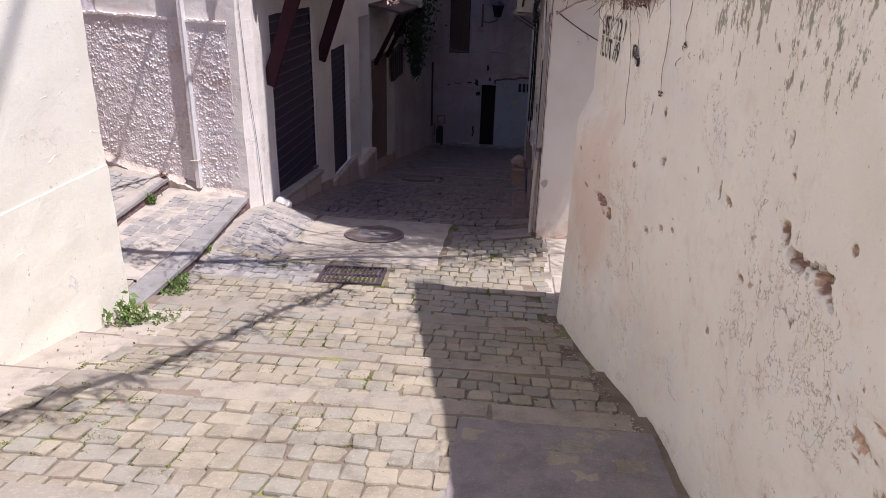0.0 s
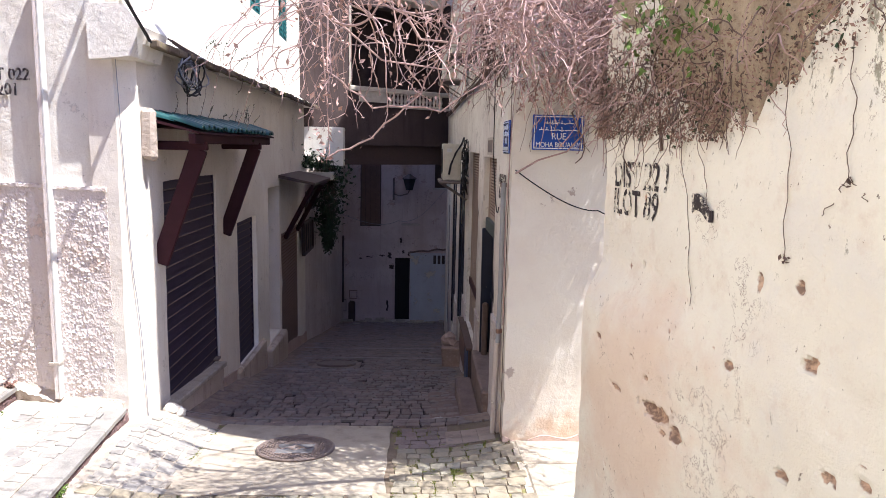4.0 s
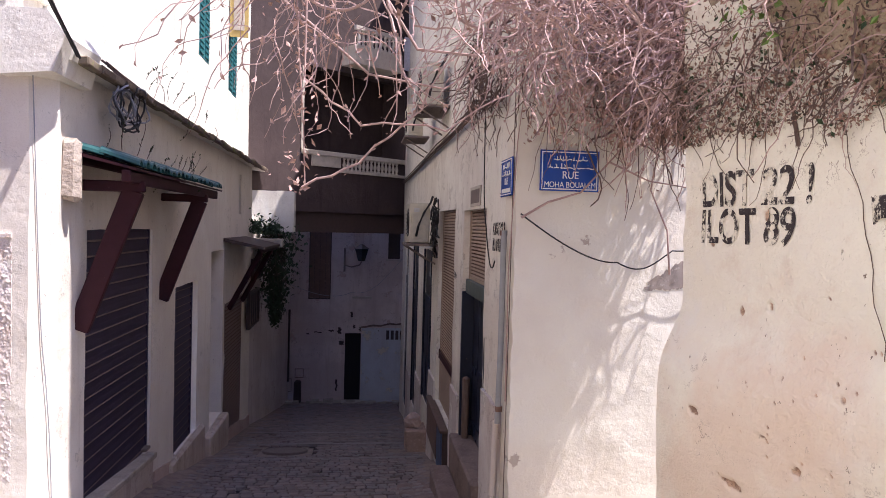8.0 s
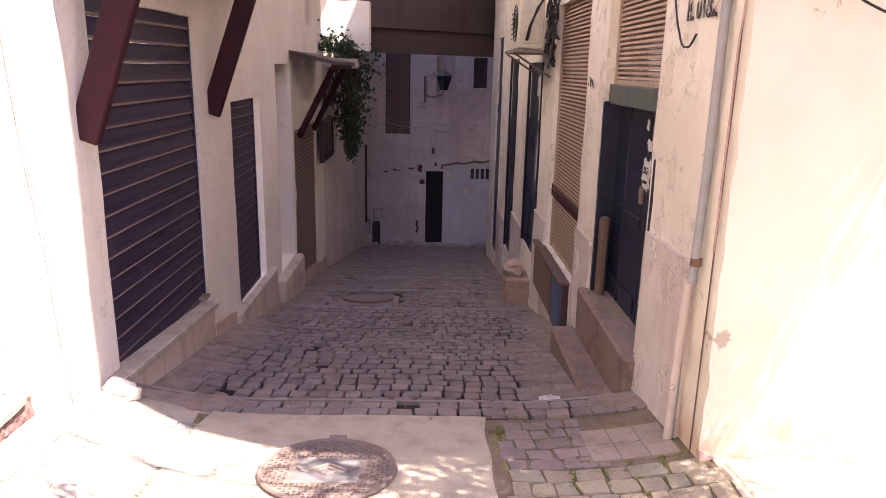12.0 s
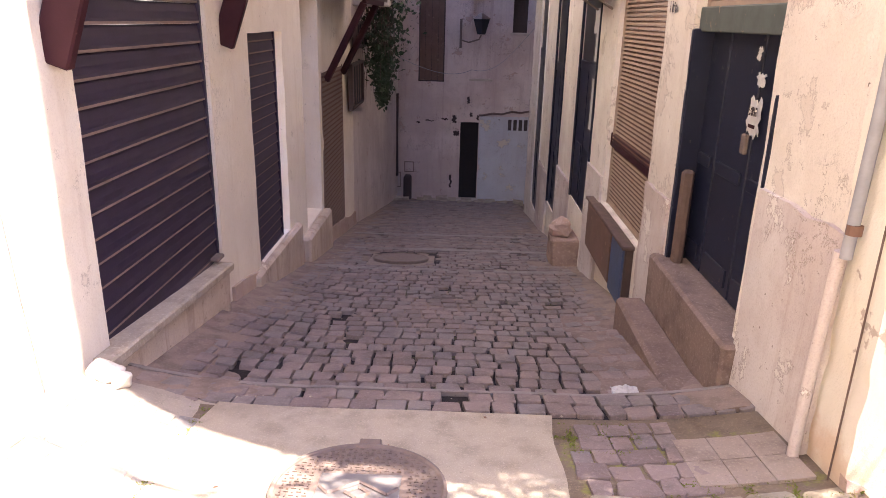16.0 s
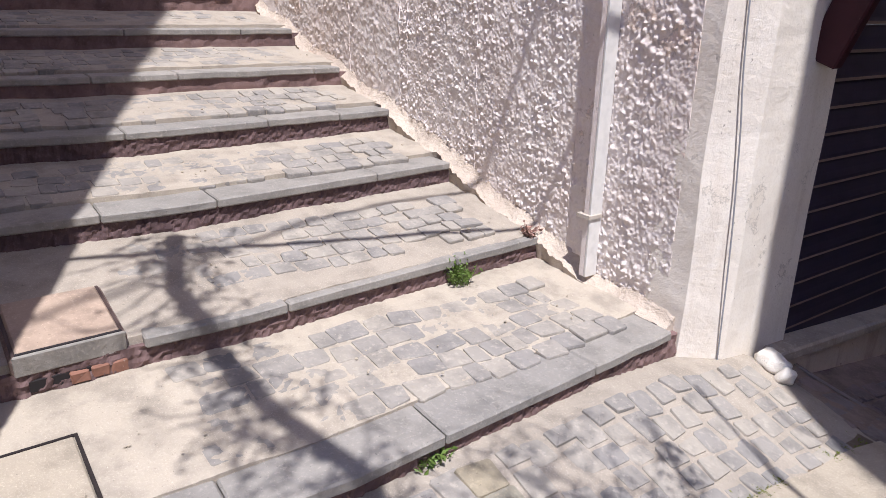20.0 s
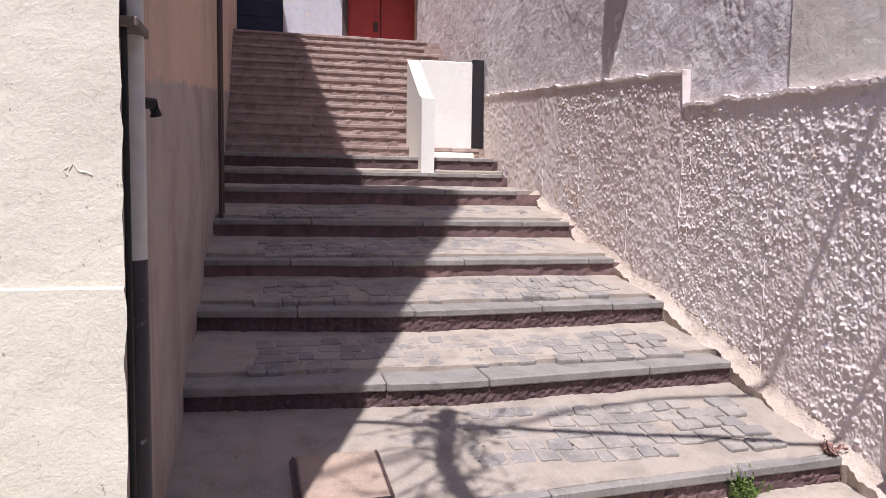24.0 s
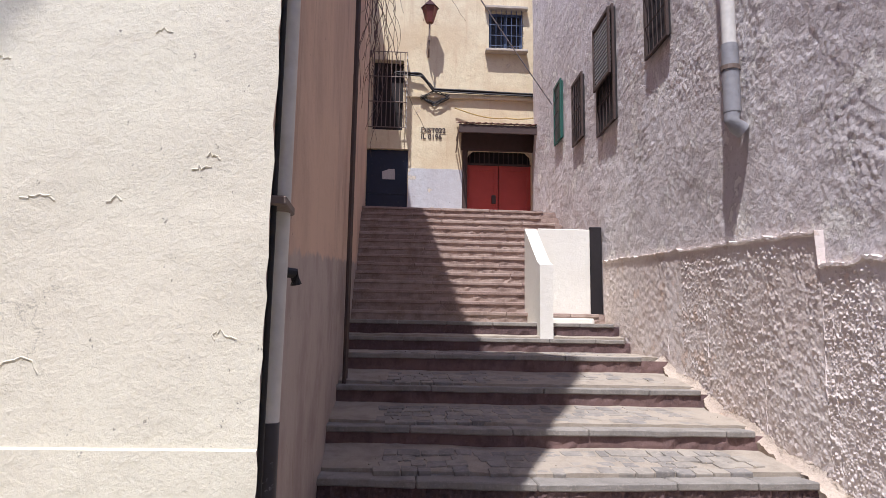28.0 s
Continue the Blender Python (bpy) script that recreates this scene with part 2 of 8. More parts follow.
M["shutter"] = simple("dark_brown_shutter_steel", (0.037, 0.026, 0.052), 0.5, 0.2, 0.4, 0.2, 9.0)
# Paler lip colour paints the light caught along each slat's edge.
M["slat_lip"] = simple("painted_lip_highlight", (0.22, 0.16, 0.14), 0.7)
M["shutter_rust"] = simple("rusty_beige_shutter", (0.37, 0.275, 0.21), 0.6, 0.1, 0.4, 0.2, 5.0, (0.29, 0.14, 0.09), bare=0.60)
# Darker brown paints the shade in the grooves between narrow slats.
M["slat_gap"] = simple("painted_groove_shade", (0.15, 0.085, 0.065), 0.8)
M["green_door"] = simple("navy_green_paint", (0.011, 0.014, 0.032), 0.4, 0.0, 0.4, 0.15, 8.0, (0.11, 0.09, 0.08), bare=0.62)
M["red_wood"] = simple("dark_red_wood", (0.040, 0.010, 0.015), 0.6, 0.0, 0.4, 0.3, 9.0, (0.12, 0.06, 0.055), spec=0.2, bare=0.66)
M["tile_green"] = simple("green_roof_tile", (0.02, 0.085, 0.085), 0.4, 0.0, 0.5, 0.2, 16.0)
M["iron"] = simple("cast_iron", (0.20, 0.155, 0.135), 0.7, 0.2, 0.4, 0.4, 20.0, (0.20, 0.13, 0.09))
M["grate_iron"] = simple("dark_grate_iron", (0.085, 0.062, 0.068), 0.65, 0.3, 0.4, 0.4, 20.0, (0.15, 0.10, 0.08))
# Near-black colour stands for the shade inside recesses and openings.
M["dark"] = simple("painted_recess_shade", (0.02, 0.016, 0.018), 0.8)
M["dark_brown"] = simple("dark_brown_board", (0.07, 0.045, 0.04), 0.6)
M["red_door"] = simple("red_door_paint", (0.42, 0.06, 0.045), 0.55, 0.0, 0.25, 0.15, 4.0)
M["sign_blue"] = simple("enamel_blue", (0.02, 0.07, 0.34), 0.25, 0.0, 0.15, 0.05, 9.0)
M["sign_white"] = simple("enamel_white", (0.75, 0.77, 0.78), 0.3, 0.0, 0.1, 0.05)
M["old_pipe"] = simple("old_grey_pipe", (0.055, 0.05, 0.06), 0.5, 0.0, 0.4, 0.1, 5.0, (0.42, 0.41, 0.40))
M["ac"] = simple("yellowed_plastic", (0.55, 0.50, 0.40), 0.5, 0.0, 0.3, 0.1)
M["vine"] = simple("dry_vine_bark", (0.44, 0.30, 0.27), 0.85, 0.0, 0.5, 0.3, 20.0)
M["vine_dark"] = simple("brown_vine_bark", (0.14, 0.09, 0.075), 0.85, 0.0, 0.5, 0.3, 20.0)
M["leaf"] = simple("green_leaf", (0.12, 0.185, 0.035), 0.55, 0.0, 0.5, 0.2, 9.0)
M["leaf_dark"] = simple("dark_green_leaf", (0.03, 0.055, 0.02), 0.6, 0.0, 0.5, 0.2, 9.0)
M["pvc"] = simple("grey_pipe", (0.30, 0.30, 0.32), 0.5)
M["pipe_white"] = simple("white_painted_pipe", (0.68, 0.66, 0.62), 0.6, 0.0, 0.3)
M["cable"] = simple("black_cable", (0.02, 0.018, 0.02), 0.6)
M["concrete"] = simple("weathered_concrete", (0.52, 0.46, 0.39), 0.9, 0.0, 0.4, 0.3, 7.0)
M["cloth"] = simple("printed_cloth", (0.62, 0.60, 0.66), 0.9, 0.0, 0.5, 0.1, 22.0, (0.30, 0.30, 0.45))
M["step_upper"] = stony("upper_step_stone", (0.30, 0.22, 0.19), (0.42, 0.33, 0.28), 0.9, 40)
M["fillet"] = plaster("pale_cement_fillet", (0.54, 0.465, 0.385), (0.40, 0.32, 0.26), (0.50, 0.38, 0.29), 0.6, 0.03, 0.2, 0.7)
M["house_cream"] = plaster("house_cream_plaster", (0.80, 0.765, 0.61), (0.73, 0.67, 0.535), (0.76, 0.745, 0.68), 0.45, 0.005, 0.25, 0.3)
M["shop_cream"] = plaster("shop_front_plaster", (0.82, 0.765, 0.68), (0.66, 0.58, 0.49), (0.74, 0.67, 0.58), 0.45, 0.007, 0.45, 0.35)
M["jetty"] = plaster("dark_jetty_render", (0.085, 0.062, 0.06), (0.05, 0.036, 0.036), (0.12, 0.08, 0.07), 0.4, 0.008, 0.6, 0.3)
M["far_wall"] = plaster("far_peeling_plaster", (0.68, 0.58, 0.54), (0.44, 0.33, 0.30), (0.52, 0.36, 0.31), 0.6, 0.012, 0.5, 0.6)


def garden_plaster():
    """Cream limewash: a salmon stain by the wall's end, grey-green runs from the top, chips and hair cracks down to brown render."""
    k = Nodes("garden_wall_plaster")
    col = k.mix(k.ramp(k.noise(0.9, 6, 0.6), 0.36, 0.66), (0.80, 0.76, 0.675), (0.745, 0.69, 0.61))
    col = k.mix(k.ramp(k.noise(2.7, 6, 0.65), 0.52, 0.66, 0, 0.5), col, (0.72, 0.69, 0.66))
    col = k.mix(k.ramp(k.noise(6.0, 7, 0.7), 0.52, 0.68, 0, 0.35), col, (0.62, 0.50, 0.42))
    pos = k.n("ShaderNodeSeparateXYZ", Vector=k.co)
    y, z = pos.outputs["Y"], pos.outputs["Z"]
    blot = k.n("ShaderNodeVectorMath", Vector=k.stretched(0, 0.75, 1.0))
    blot.operation = "DISTANCE"
    blot.inputs[1].default_value = (0, 3.72, -0.10)
    salmon = k.math("SUBTRACT", k.math("ADD", k.noise(2.2, 5, 0.6), 0.25), k.math("MULTIPLY", blot.outputs["Value"], 0.5))
    col = k.mix(k.ramp(salmon, 0.34, 0.68, 0, 0.60), col, (0.68, 0.50, 0.39))
    runs = k.noise(1.0, 7, 0.72, k.stretched(6.0, 6.0, 1.3))
    speck = k.noise(17.0, 8, 0.78, k.stretched(1, 1.4, 0.7))
    high = k.math("MULTIPLY", k.ramp(z, 0.75, 1.7), k.ramp(y, 4.6, 2.9, 0.25, 1.0))
    wet = k.math("ADD", k.math("MULTIPLY", runs, 0.42), k.math("MULTIPLY", speck, 0.58))
    col = k.mix(k.math("MULTIPLY", k.ramp(k.math("ADD", wet, k.math("MULTIPLY", high, 0.13)), 0.60, 0.64), 0.72), col, (0.15, 0.13, 0.08))
    flakes = k.noise(3.4, 11, 0.75)
    col = k.mix(k.ramp(flakes, 0.645, 0.665, 0, 0.35), col, (0.58, 0.45, 0.36))
    chips = k.noise(26.0, 5, 0.75, k.stretched(1, 1.0, 0.7))
    col = k.mix(k.ramp(chips, 0.665, 0.685, 0, 0.9), col, (0.15, 0.105, 0.085))
    crack = cracks(k, 2.1, 1.3, 0.52, 0.60)
    col = k.mix(k.math("MULTIPLY", crack, 0.75), col, (0.22, 0.15, 0.12))
    gone = k.n("ShaderNodeAttribute")
    gone.attribute_name = "bare_render"
    torn = k.math("ADD", gone.outputs["Fac"], k.math("MULTIPLY", k.noise(60.0, 4, 0.7), 0.5))
    col = k.mix(k.ramp(torn, 0.52, 0.95, 0, 0.95), col, k.mix(k.ramp(k.noise(22.0, 5, 0.7), 0.40, 0.62), (0.22, 0.14, 0.11), (0.56, 0.38, 0.28)))
    return k.finish(col, 0.92, [(k.noise(5.0, 6, 0.65), 0.75, 0.03), (k.ramp(flakes, 0.62, 0.66), -0.6, 0.010), (k.ramp(chips, 0.67, 0.72), -0.8, 0.012), (crack, -0.7, 0.008), (k.noise(80.0, 5, 0.75), 0.6, 0.005)], spec=0.12)


M["garden"] = garden_plaster()


def sign_plaster():
    """White limewash brushed in slanting strokes over rough render, orange at the foot, grey where it has come off."""
    k = Nodes("sign_wall_plaster")
    col = k.mix(k.ramp(k.noise(0.8, 4), 0.4, 0.7), (0.73, 0.69, 0.60), (0.66, 0.60, 0.52))
    z = k.n("ShaderNodeSeparateXYZ", Vector=k.co).outputs["Z"]
    foot = k.math("ADD", k.noise(3.0, 6, 0.65), k.ramp(z, -1.6, -0.9, 0.35, 0.0))
    col = k.mix(k.ramp(foot, 0.66, 0.86, 0, 0.8), col, (0.58, 0.42, 0.30))
    warm = k.noise(0.9, 4, 0.5)
    col = k.mix(k.ramp(warm, 0.55, 0.68, 0, 0.4), col, (0.74, 0.66, 0.54))
    off = k.noise(1.9, 9, 0.66)
    col = k.mix(k.ramp(off, 0.655, 0.672, 0, 0.9), col, (0.40, 0.33, 0.28))
    crust = k.noise(9.0, 7, 0.65)
    return k.finish(col, 0.9, [(crust, 0.6, 0.020), (k.ramp(off, 0.62, 0.67), -0.5, 0.01), (k.noise(60.0, 4, 0.7), 0.4, 0.004)], spec=0.12)


M["sign_wall"] = sign_plaster()


def stencil_paint():
    """Black paint dabbed through a stencil, half rubbed off, with bare bridges across the strokes."""
    k = Nodes("black_stencil_paint")
    rub = k.math("ADD", k.math("MULTIPLY", k.noise(26.0, 6, 0.75), 0.7), k.math("MULTIPLY", k.noise(9.0, 4, 0.6, k.stretched(1, 2.2, 0.7)), 0.5))
    col = k.mix(k.ramp(rub, 0.60, 0.67), (0.045, 0.036, 0.04), (0.70, 0.65, 0.56))
    return k.finish(col, 0.88, [(k.noise(40.0, 4), 0.3, 0.004)], spec=0.2)


M["stencil"] = stencil_paint()
M["shutter_worn"] = simple("weathered_brown_shutter", (0.20, 0.14, 0.12), 0.6, 0.2, 0.4, 0.2, 7.0, (0.10, 0.06, 0.05))
M["green_shutter"] = simple("dark_green_shutter_paint", (0.02, 0.10, 0.08), 0.55)
M["teal"] = simple("teal_shutter_paint", (0.03, 0.17, 0.19), 0.5)
M["yellow_wood"] = simple("yellow_wood_paint", (0.52, 0.38, 0.13), 0.6)
M["bar_green"] = simple("grey_green_steel", (0.10, 0.12, 0.11), 0.6, 0.2, 0.4, 0.2, 8.0, (0.30, 0.22, 0.16))
M["worn_jamb"] = simple("worn_brown_timber", (0.13, 0.085, 0.07), 0.75, 0.0, 0.5, 0.4, 12.0, (0.26, 0.20, 0.16), bare=0.66)
M["paper"] = simple("weathered_paper", (0.54, 0.53, 0.52), 0.85, 0.0, 0.3, 0.2, 30.0, (0.45, 0.45, 0.46))
M["glass_dark"] = simple("dark_dusty_glass", (0.03, 0.03, 0.034), 0.4, 0.0, 0.2, 0.02, spec=0.25)
M["lamp_glass"] = simple("rust_red_lantern", (0.20, 0.06, 0.045), 0.4)
M["brown_panel"] = simple("brown_sheet_metal", (0.17, 0.10, 0.075), 0.6, 0.0, 0.4, 0.2, 6.0, (0.25, 0.16, 0.12))
M["blue_panel"] = simple("blue_grey_paint", (0.06, 0.09, 0.17), 0.55, 0.0, 0.4, 0.2, 8.0)
M["rust"] = simple("rusted_sheet", (0.20, 0.11, 0.08), 0.75, 0.1, 0.5, 0.3, 10.0)
M["red_brick"] = simple("broken_red_brick", (0.26, 0.13, 0.09), 0.9, 0.0, 0.5, 0.4, 20.0, (0.36, 0.29, 0.23))
M["bare_grey"] = simple("bare_grey_render", (0.33, 0.28, 0.25), 0.9, 0.0, 0.5, 0.5, 16.0, (0.5, 0.45, 0.40), spec=0.2)
M["bag"] = simple("crumpled_bag_film", (0.42, 0.30, 0.25), 0.5, 0.0, 0.4, 0.2, 16.0, (0.65, 0.60, 0.55))
M["plaque_iron"] = simple("grey_plaque_iron", (0.20, 0.19, 0.19), 0.5, 0.3, 0.3, 0.3, 20.0)
M["stencil_faded"] = simple("faded_stencil", (0.07, 0.055, 0.055), 0.9)
M["dado_lilac"] = plaster("lilac_cement_dado", (0.66, 0.61, 0.58), (0.40, 0.30, 0.26), (0.72, 0.68, 0.62), 0.6, 0.012, 0.6, 0.7)
M["parapet_white"] = plaster("parapet_limewash", (0.84, 0.825, 0.75), (0.77, 0.74, 0.66), (0.80, 0.77, 0.69), 0.1, 0.004, 0.15, 0.0)
M["dead_leaf"] = simple("dead_brown_leaf", (0.33, 0.20, 0.16), 0.85, 0.0, 0.5, 0.2, 25.0, (0.42, 0.31, 0.24))
M["pink_leaf"] = simple("shrivelled_leaf", (0.46, 0.30, 0.26), 0.85, 0.0, 0.4, 0.2, 25.0)
M["moss_leaf"] = simple("joint_moss", (0.15, 0.175, 0.03), 0.85, 0.0, 0.5, 0.2, 12.0, (0.27, 0.24, 0.07), bare=0.55)
M["rubble"] = plaster("crumbling_wall_top", (0.50, 0.40, 0.29), (0.20, 0.14, 0.10), (0.62, 0.51, 0.38), 0.9, 0.05, 0.6, 0.9)


# ---- mesh helpers ----
def finish_mesh(bm, name, material, smooth=False):
    bmesh.ops.recalc_face_normals(bm, faces=bm.faces)
    if smooth:
        for e in bm.edges:
            if len(e.link_faces) == 2 and e.calc_face_angle(0.0) > 0.95:
                e.smooth = False
    me = bpy.data.meshes.new(name)
    bm.to_mesh(me)
    bm.free()
    for mat in material if isinstance(material, (list, tuple)) else [material]:
        me.materials.append(M[mat])
    if smooth:
        me.polygons.foreach_set("use_smooth", [True] * len(me.polygons))
    return me


def part(name, bm, material, parent=None, label="", smooth=False):
    ob = new(name, finish_mesh(bm, name, material, smooth) if isinstance(bm, bmesh.types.BMesh) else bm)
    if parent:
        ob.parent = parent
    if label:
        tagged(ob, label)
    return ob


def thing(name, label, category, m=None, group="", kind=""):
    ob = new(name)
    ob.empty_display_size = 0.1
    if m is not None:
        ob.matrix_world = m
    return tagged(ob, label, category, group, kind)


def box(bm, x0, y0, z0, x1, y1, z1, bevel=0.0, m=None):
    vs = [bm.verts.new((x, y, z)) for x in (x0, x1) for y in (y0, y1) for z in (z0, z1)]
    fs = [bm.faces.new([vs[i] for i in f]) for f in ((0, 1, 3, 2), (4, 6, 7, 5), (0, 4, 5, 1), (2, 3, 7, 6), (0, 2, 6, 4), (1, 5, 7, 3))]
    if bevel:
        es = {e for f in fs for e in f.edges}
        r = bmesh.ops.bevel(bm, geom=list(es), offset=bevel, segments=1, affect="EDGES")
        vs = list({v for f in r["faces"] for v in f.verts} | {v for v in vs if v.is_valid})
    if m is not None:
        bmesh.ops.transform(bm, matrix=m, verts=vs)
    return bm


def boxed(*a, **k):
    return box(bmesh.new(), *a, **k)


def prism(points, axis, lo, hi):
    """A polygon in the two other axes, drawn out along axis ("x", "y" or "z") from lo to hi."""
    bm = bmesh.new()
    put = {"x": lambda a, b, c: (c, a, b), "y": lambda a, b, c: (a, c, b), "z": lambda a, b, c: (a, b, c)}[axis]
    n = len(points)
    p = [bm.verts.new(put(a, b, lo)) for a, b in points]
    q = [bm.verts.new(put(a, b, hi)) for a, b in points]
    bm.faces.new(p), bm.faces.new(q[::-1])
    for i in range(n):
        bm.faces.new((p[i], p[(i + 1) % n], q[(i + 1) % n], q[i]))
    return bm


def tube(points, radius, sides=8, bm=None, taper=None):
    """A round tube along points."""
    bm = bm or bmesh.new()
    pts = [Vector(p) for p in points]
    rings = []
    for i, p in enumerate(pts):
        way = (pts[min(i + 1, len(pts) - 1)] - pts[max(i - 1, 0)])
        way = way.normalized() if way.length > 1e-6 else Vector((0, 0, 1))
        side = way.cross(Vector((0.31, 0.17, 0.93)) if abs(way.z) < 0.9 else Vector((1, 0, 0.1))).normalized()
        up = way.cross(side)
        r = radius * (1 + (taper - 1) * i / max(1, len(pts) - 1)) if taper is not None else radius
        rings.append([bm.verts.new(p + r * (math.cos(a) * side + math.sin(a) * up)) for a in (2 * math.pi * j / sides for j in range(sides))])
    for a, b in zip(rings, rings[1:]):
        for j in range(sides):
            bm.faces.new((a[j], a[(j + 1) % sides], b[(j + 1) % sides], b[j]))
    bm.faces.new(rings[0]), bm.faces.new(rings[-1])
    return bm


def holed_wall(axis, at, thick, u0, u1, z0, z1, holes=()):
    """A wall whose face lies at axis = at, its body going thick further; holes (u0, z0, u1, z1) go through it."""
    us = sorted({u0, u1, *(h[0] for h in holes), *(h[2] for h in holes)})
    zs = sorted({z0, z1, *(h[1] for h in holes), *(h[3] for h in holes)})
    us, zs = [u for u in us if u0 <= u <= u1], [z for z in zs if z0 <= z <= z1]
    solid = {}
    for i in range(len(us) - 1):
        for j in range(len(zs) - 1):
            u, z = (us[i] + us[i + 1]) / 2, (zs[j] + zs[j + 1]) / 2
            solid[i, j] = not any(h[0] < u < h[2] and h[1] < z < h[3] for h in holes)
    bm = bmesh.new()
    cache = {}

    def v(i, j, d):
        if (i, j, d) not in cache:
            c = at + thick * d
            cache[i, j, d] = bm.verts.new((c, us[i], zs[j]) if axis == "x" else (us[i], c, zs[j]))
        return cache[i, j, d]

    for (i, j), s in solid.items():
        if not s:
            continue
        for d in (0, 1):
            bm.faces.new((v(i, j, d), v(i + 1, j, d), v(i + 1, j + 1, d), v(i, j + 1, d)))
        for (di, dj), (a, b) in (((-1, 0), ((i, j), (i, j + 1))), ((1, 0), ((i + 1, j), (i + 1, j + 1))), ((0, -1), ((i, j), (i + 1, j))), ((0, 1), ((i, j + 1), (i + 1, j + 1)))):
            if not solid.get((i + di, j + dj), False):
                bm.faces.new((v(*a, 0), v(*b, 0), v(*b, 1), v(*a, 1)))
    return bm


def structure(name, bm, material, label="", smooth=False):
    return tagged(part(name, bm, material, None, label, smooth), kind="structure")


def relief(bm, amount, scale, seed=0.0, keep=None):
    """Uneven hand-laid surface: every vertex wanders a little."""
    for v in bm.verts:
        if keep and keep(v.co):
            continue
        v.co += amount * noise.noise_vector(v.co * scale + Vector((seed, seed, seed)))
    return bm


def skin(place, us, vs, back):
    """A closed slab: a grid of points place(u, v) in front, carried to the flat back by the vector back."""
    bm = bmesh.new()
    g = [[bm.verts.new(place(u, v)) for v in vs] for u in us]
    for i in range(len(us) - 1):
        for j in range(len(vs) - 1):
            bm.faces.new((g[i][j], g[i + 1][j], g[i + 1][j + 1], g[i][j + 1]))
    rim = [g[i][0] for i in range(len(us))] + [g[-1][j] for j in range(1, len(vs))]
    rim += [g[i][-1] for i in range(len(us) - 2, -1, -1)] + [g[0][j] for j in range(len(vs) - 2, 0, -1)]
    hind = [bm.verts.new(v.co + Vector(back)) for v in rim]
    for i in range(len(rim)):
        k = (i + 1) % len(rim)
        bm.faces.new((rim[i], hind[i], hind[k], rim[k]))
    bm.faces.new(hind)
    return bm


def steps(a, b, n):
    return [a + (b - a) * i / n for i in range(n + 1)]


# ---- ground ----
# The lane falls northward: ramped steps with stone nosings (y, level before, level after), then the landing and the lower lane.
NOSINGS = [(-6.4, 0.62), (-4.9, 0.40), (-3.4, 0.18), (-1.9, -0.02), (-0.4, -0.20), (0.95, -0.36), (2.15, -0.56), (3.40, -0.84), (4.23, -1.07), (5.33, -1.31)]
DROP = 0.07
LOW = [(5.33, -1.36), (6.1, -1.42), (7.4, -1.57), (8.62, -1.70), (8.98, -1.76), (9.06, -1.86), (10.5, -2.09), (10.6, -2.16), (11.9, -2.38), (12.0, -2.45), (13.5, -2.68), (15.2, -2.97),
       (17.0, -3.28), (19.0, -3.62), (21.0, -3.95), (24.0, -4.42), (27.0, -4.9), (60.0, -9.0)]


def level(y):
    """Height of the lane."""
    if y > 5.33:
        line = LOW
    else:
        line = [(-40.0, 5.5)]
        for yn, z in NOSINGS:
            line += [(yn, z), (yn + 0.001, z - DROP)]
    for (a, za), (b, zb) in zip(line, line[1:]):
        if a <= y <= b:
            return za + (zb - za) * (y - a) / (b - a)
    return line[-1][1]


def verge(x, y):
    """The lane's height where its edge is banked up to the foot of the side stairs and the shop corner."""
    hold = lambda a: max(0.0, min(1.0, a))
    return level(y) + max(dish(x, y), 0.20 * hold((y - 5.9) / 1.6) * hold((-2.45 - x) / 0.6) * hold((8.95 - y) / 0.4))


def dish(x, y):
    """How far the lane's edges are banked up against the walls below the landing."""
    hold = lambda a: max(0.0, min(1.0, a))
    side = hold((abs(x + 1.35) - 0.75) / 1.0)
    return 0.11 * side * side * hold((y - 6.6) / 1.0) * hold((14.0 - y) / 2.0)


def lane():
    bm = bmesh.new()
    xs = steps(-4.3, 4.3, 86)
    ys = sorted({*steps(-40, -9, 20), *steps(-9, 24.4, 220), *steps(24.4, 60, 12), *(n[0] for n in NOSINGS), *(n[0] + 0.001 for n in NOSINGS)})
    rows = [[bm.verts.new((x, y, level(y) + dish(x, y) - (0.003 if y < 8.66 else 0.06) + 0.006 * noise.noise((2.5 * x, 2.5 * y, 0.0)))) for x in xs] for y in ys]
    for a, b in zip(rows, rows[1:]):
        for i in range(len(xs) - 1):
            bm.faces.new((a[i], a[i + 1], b[i + 1], b[i]))
    return structure("pavement_lane", bm, "mortar", "earthy mortar bed of the cobbled stepped lane", smooth=True)


def sett_mesh(w, d, h, seed):
    """One worn stone: an uneven block, its corners and edges rounded, its top almost flat."""
    r = random.Random(seed)
    j = lambda a: a * r.uniform(-1, 1)
    c = 0.012 + j(0.007)
    out = []
    for sx, sy in ((-1, -1), (1, -1), (1, 1), (-1, 1)):
        x, y = sx * w / 2 + j(0.012), sy * d / 2 + j(0.010)
        pair = [(x - sx * c, y), (x, y - sy * c)]
        out += pair if sx * sy < 0 else pair[::-1]
    verts = [(x, y, -0.03) for x, y in out] + [(x, y, h * 0.3) for x, y in out] + [(x * 0.968, y * 0.962, h + j(0.0022)) for x, y in out] + [(j(0.02), j(0.02), h + 0.0015)]
    faces = [(i, (i + 1) % 8, 8 + (i + 1) % 8, 8 + i) for i in range(8)] + [(8 + i, 8 + (i + 1) % 8, 16 + (i + 1) % 8, 16 + i) for i in range(8)]
    faces += [(16 + i, 16 + (i + 1) % 8, 24) for i in range(8)]
    return verts, faces


SETTS = {}


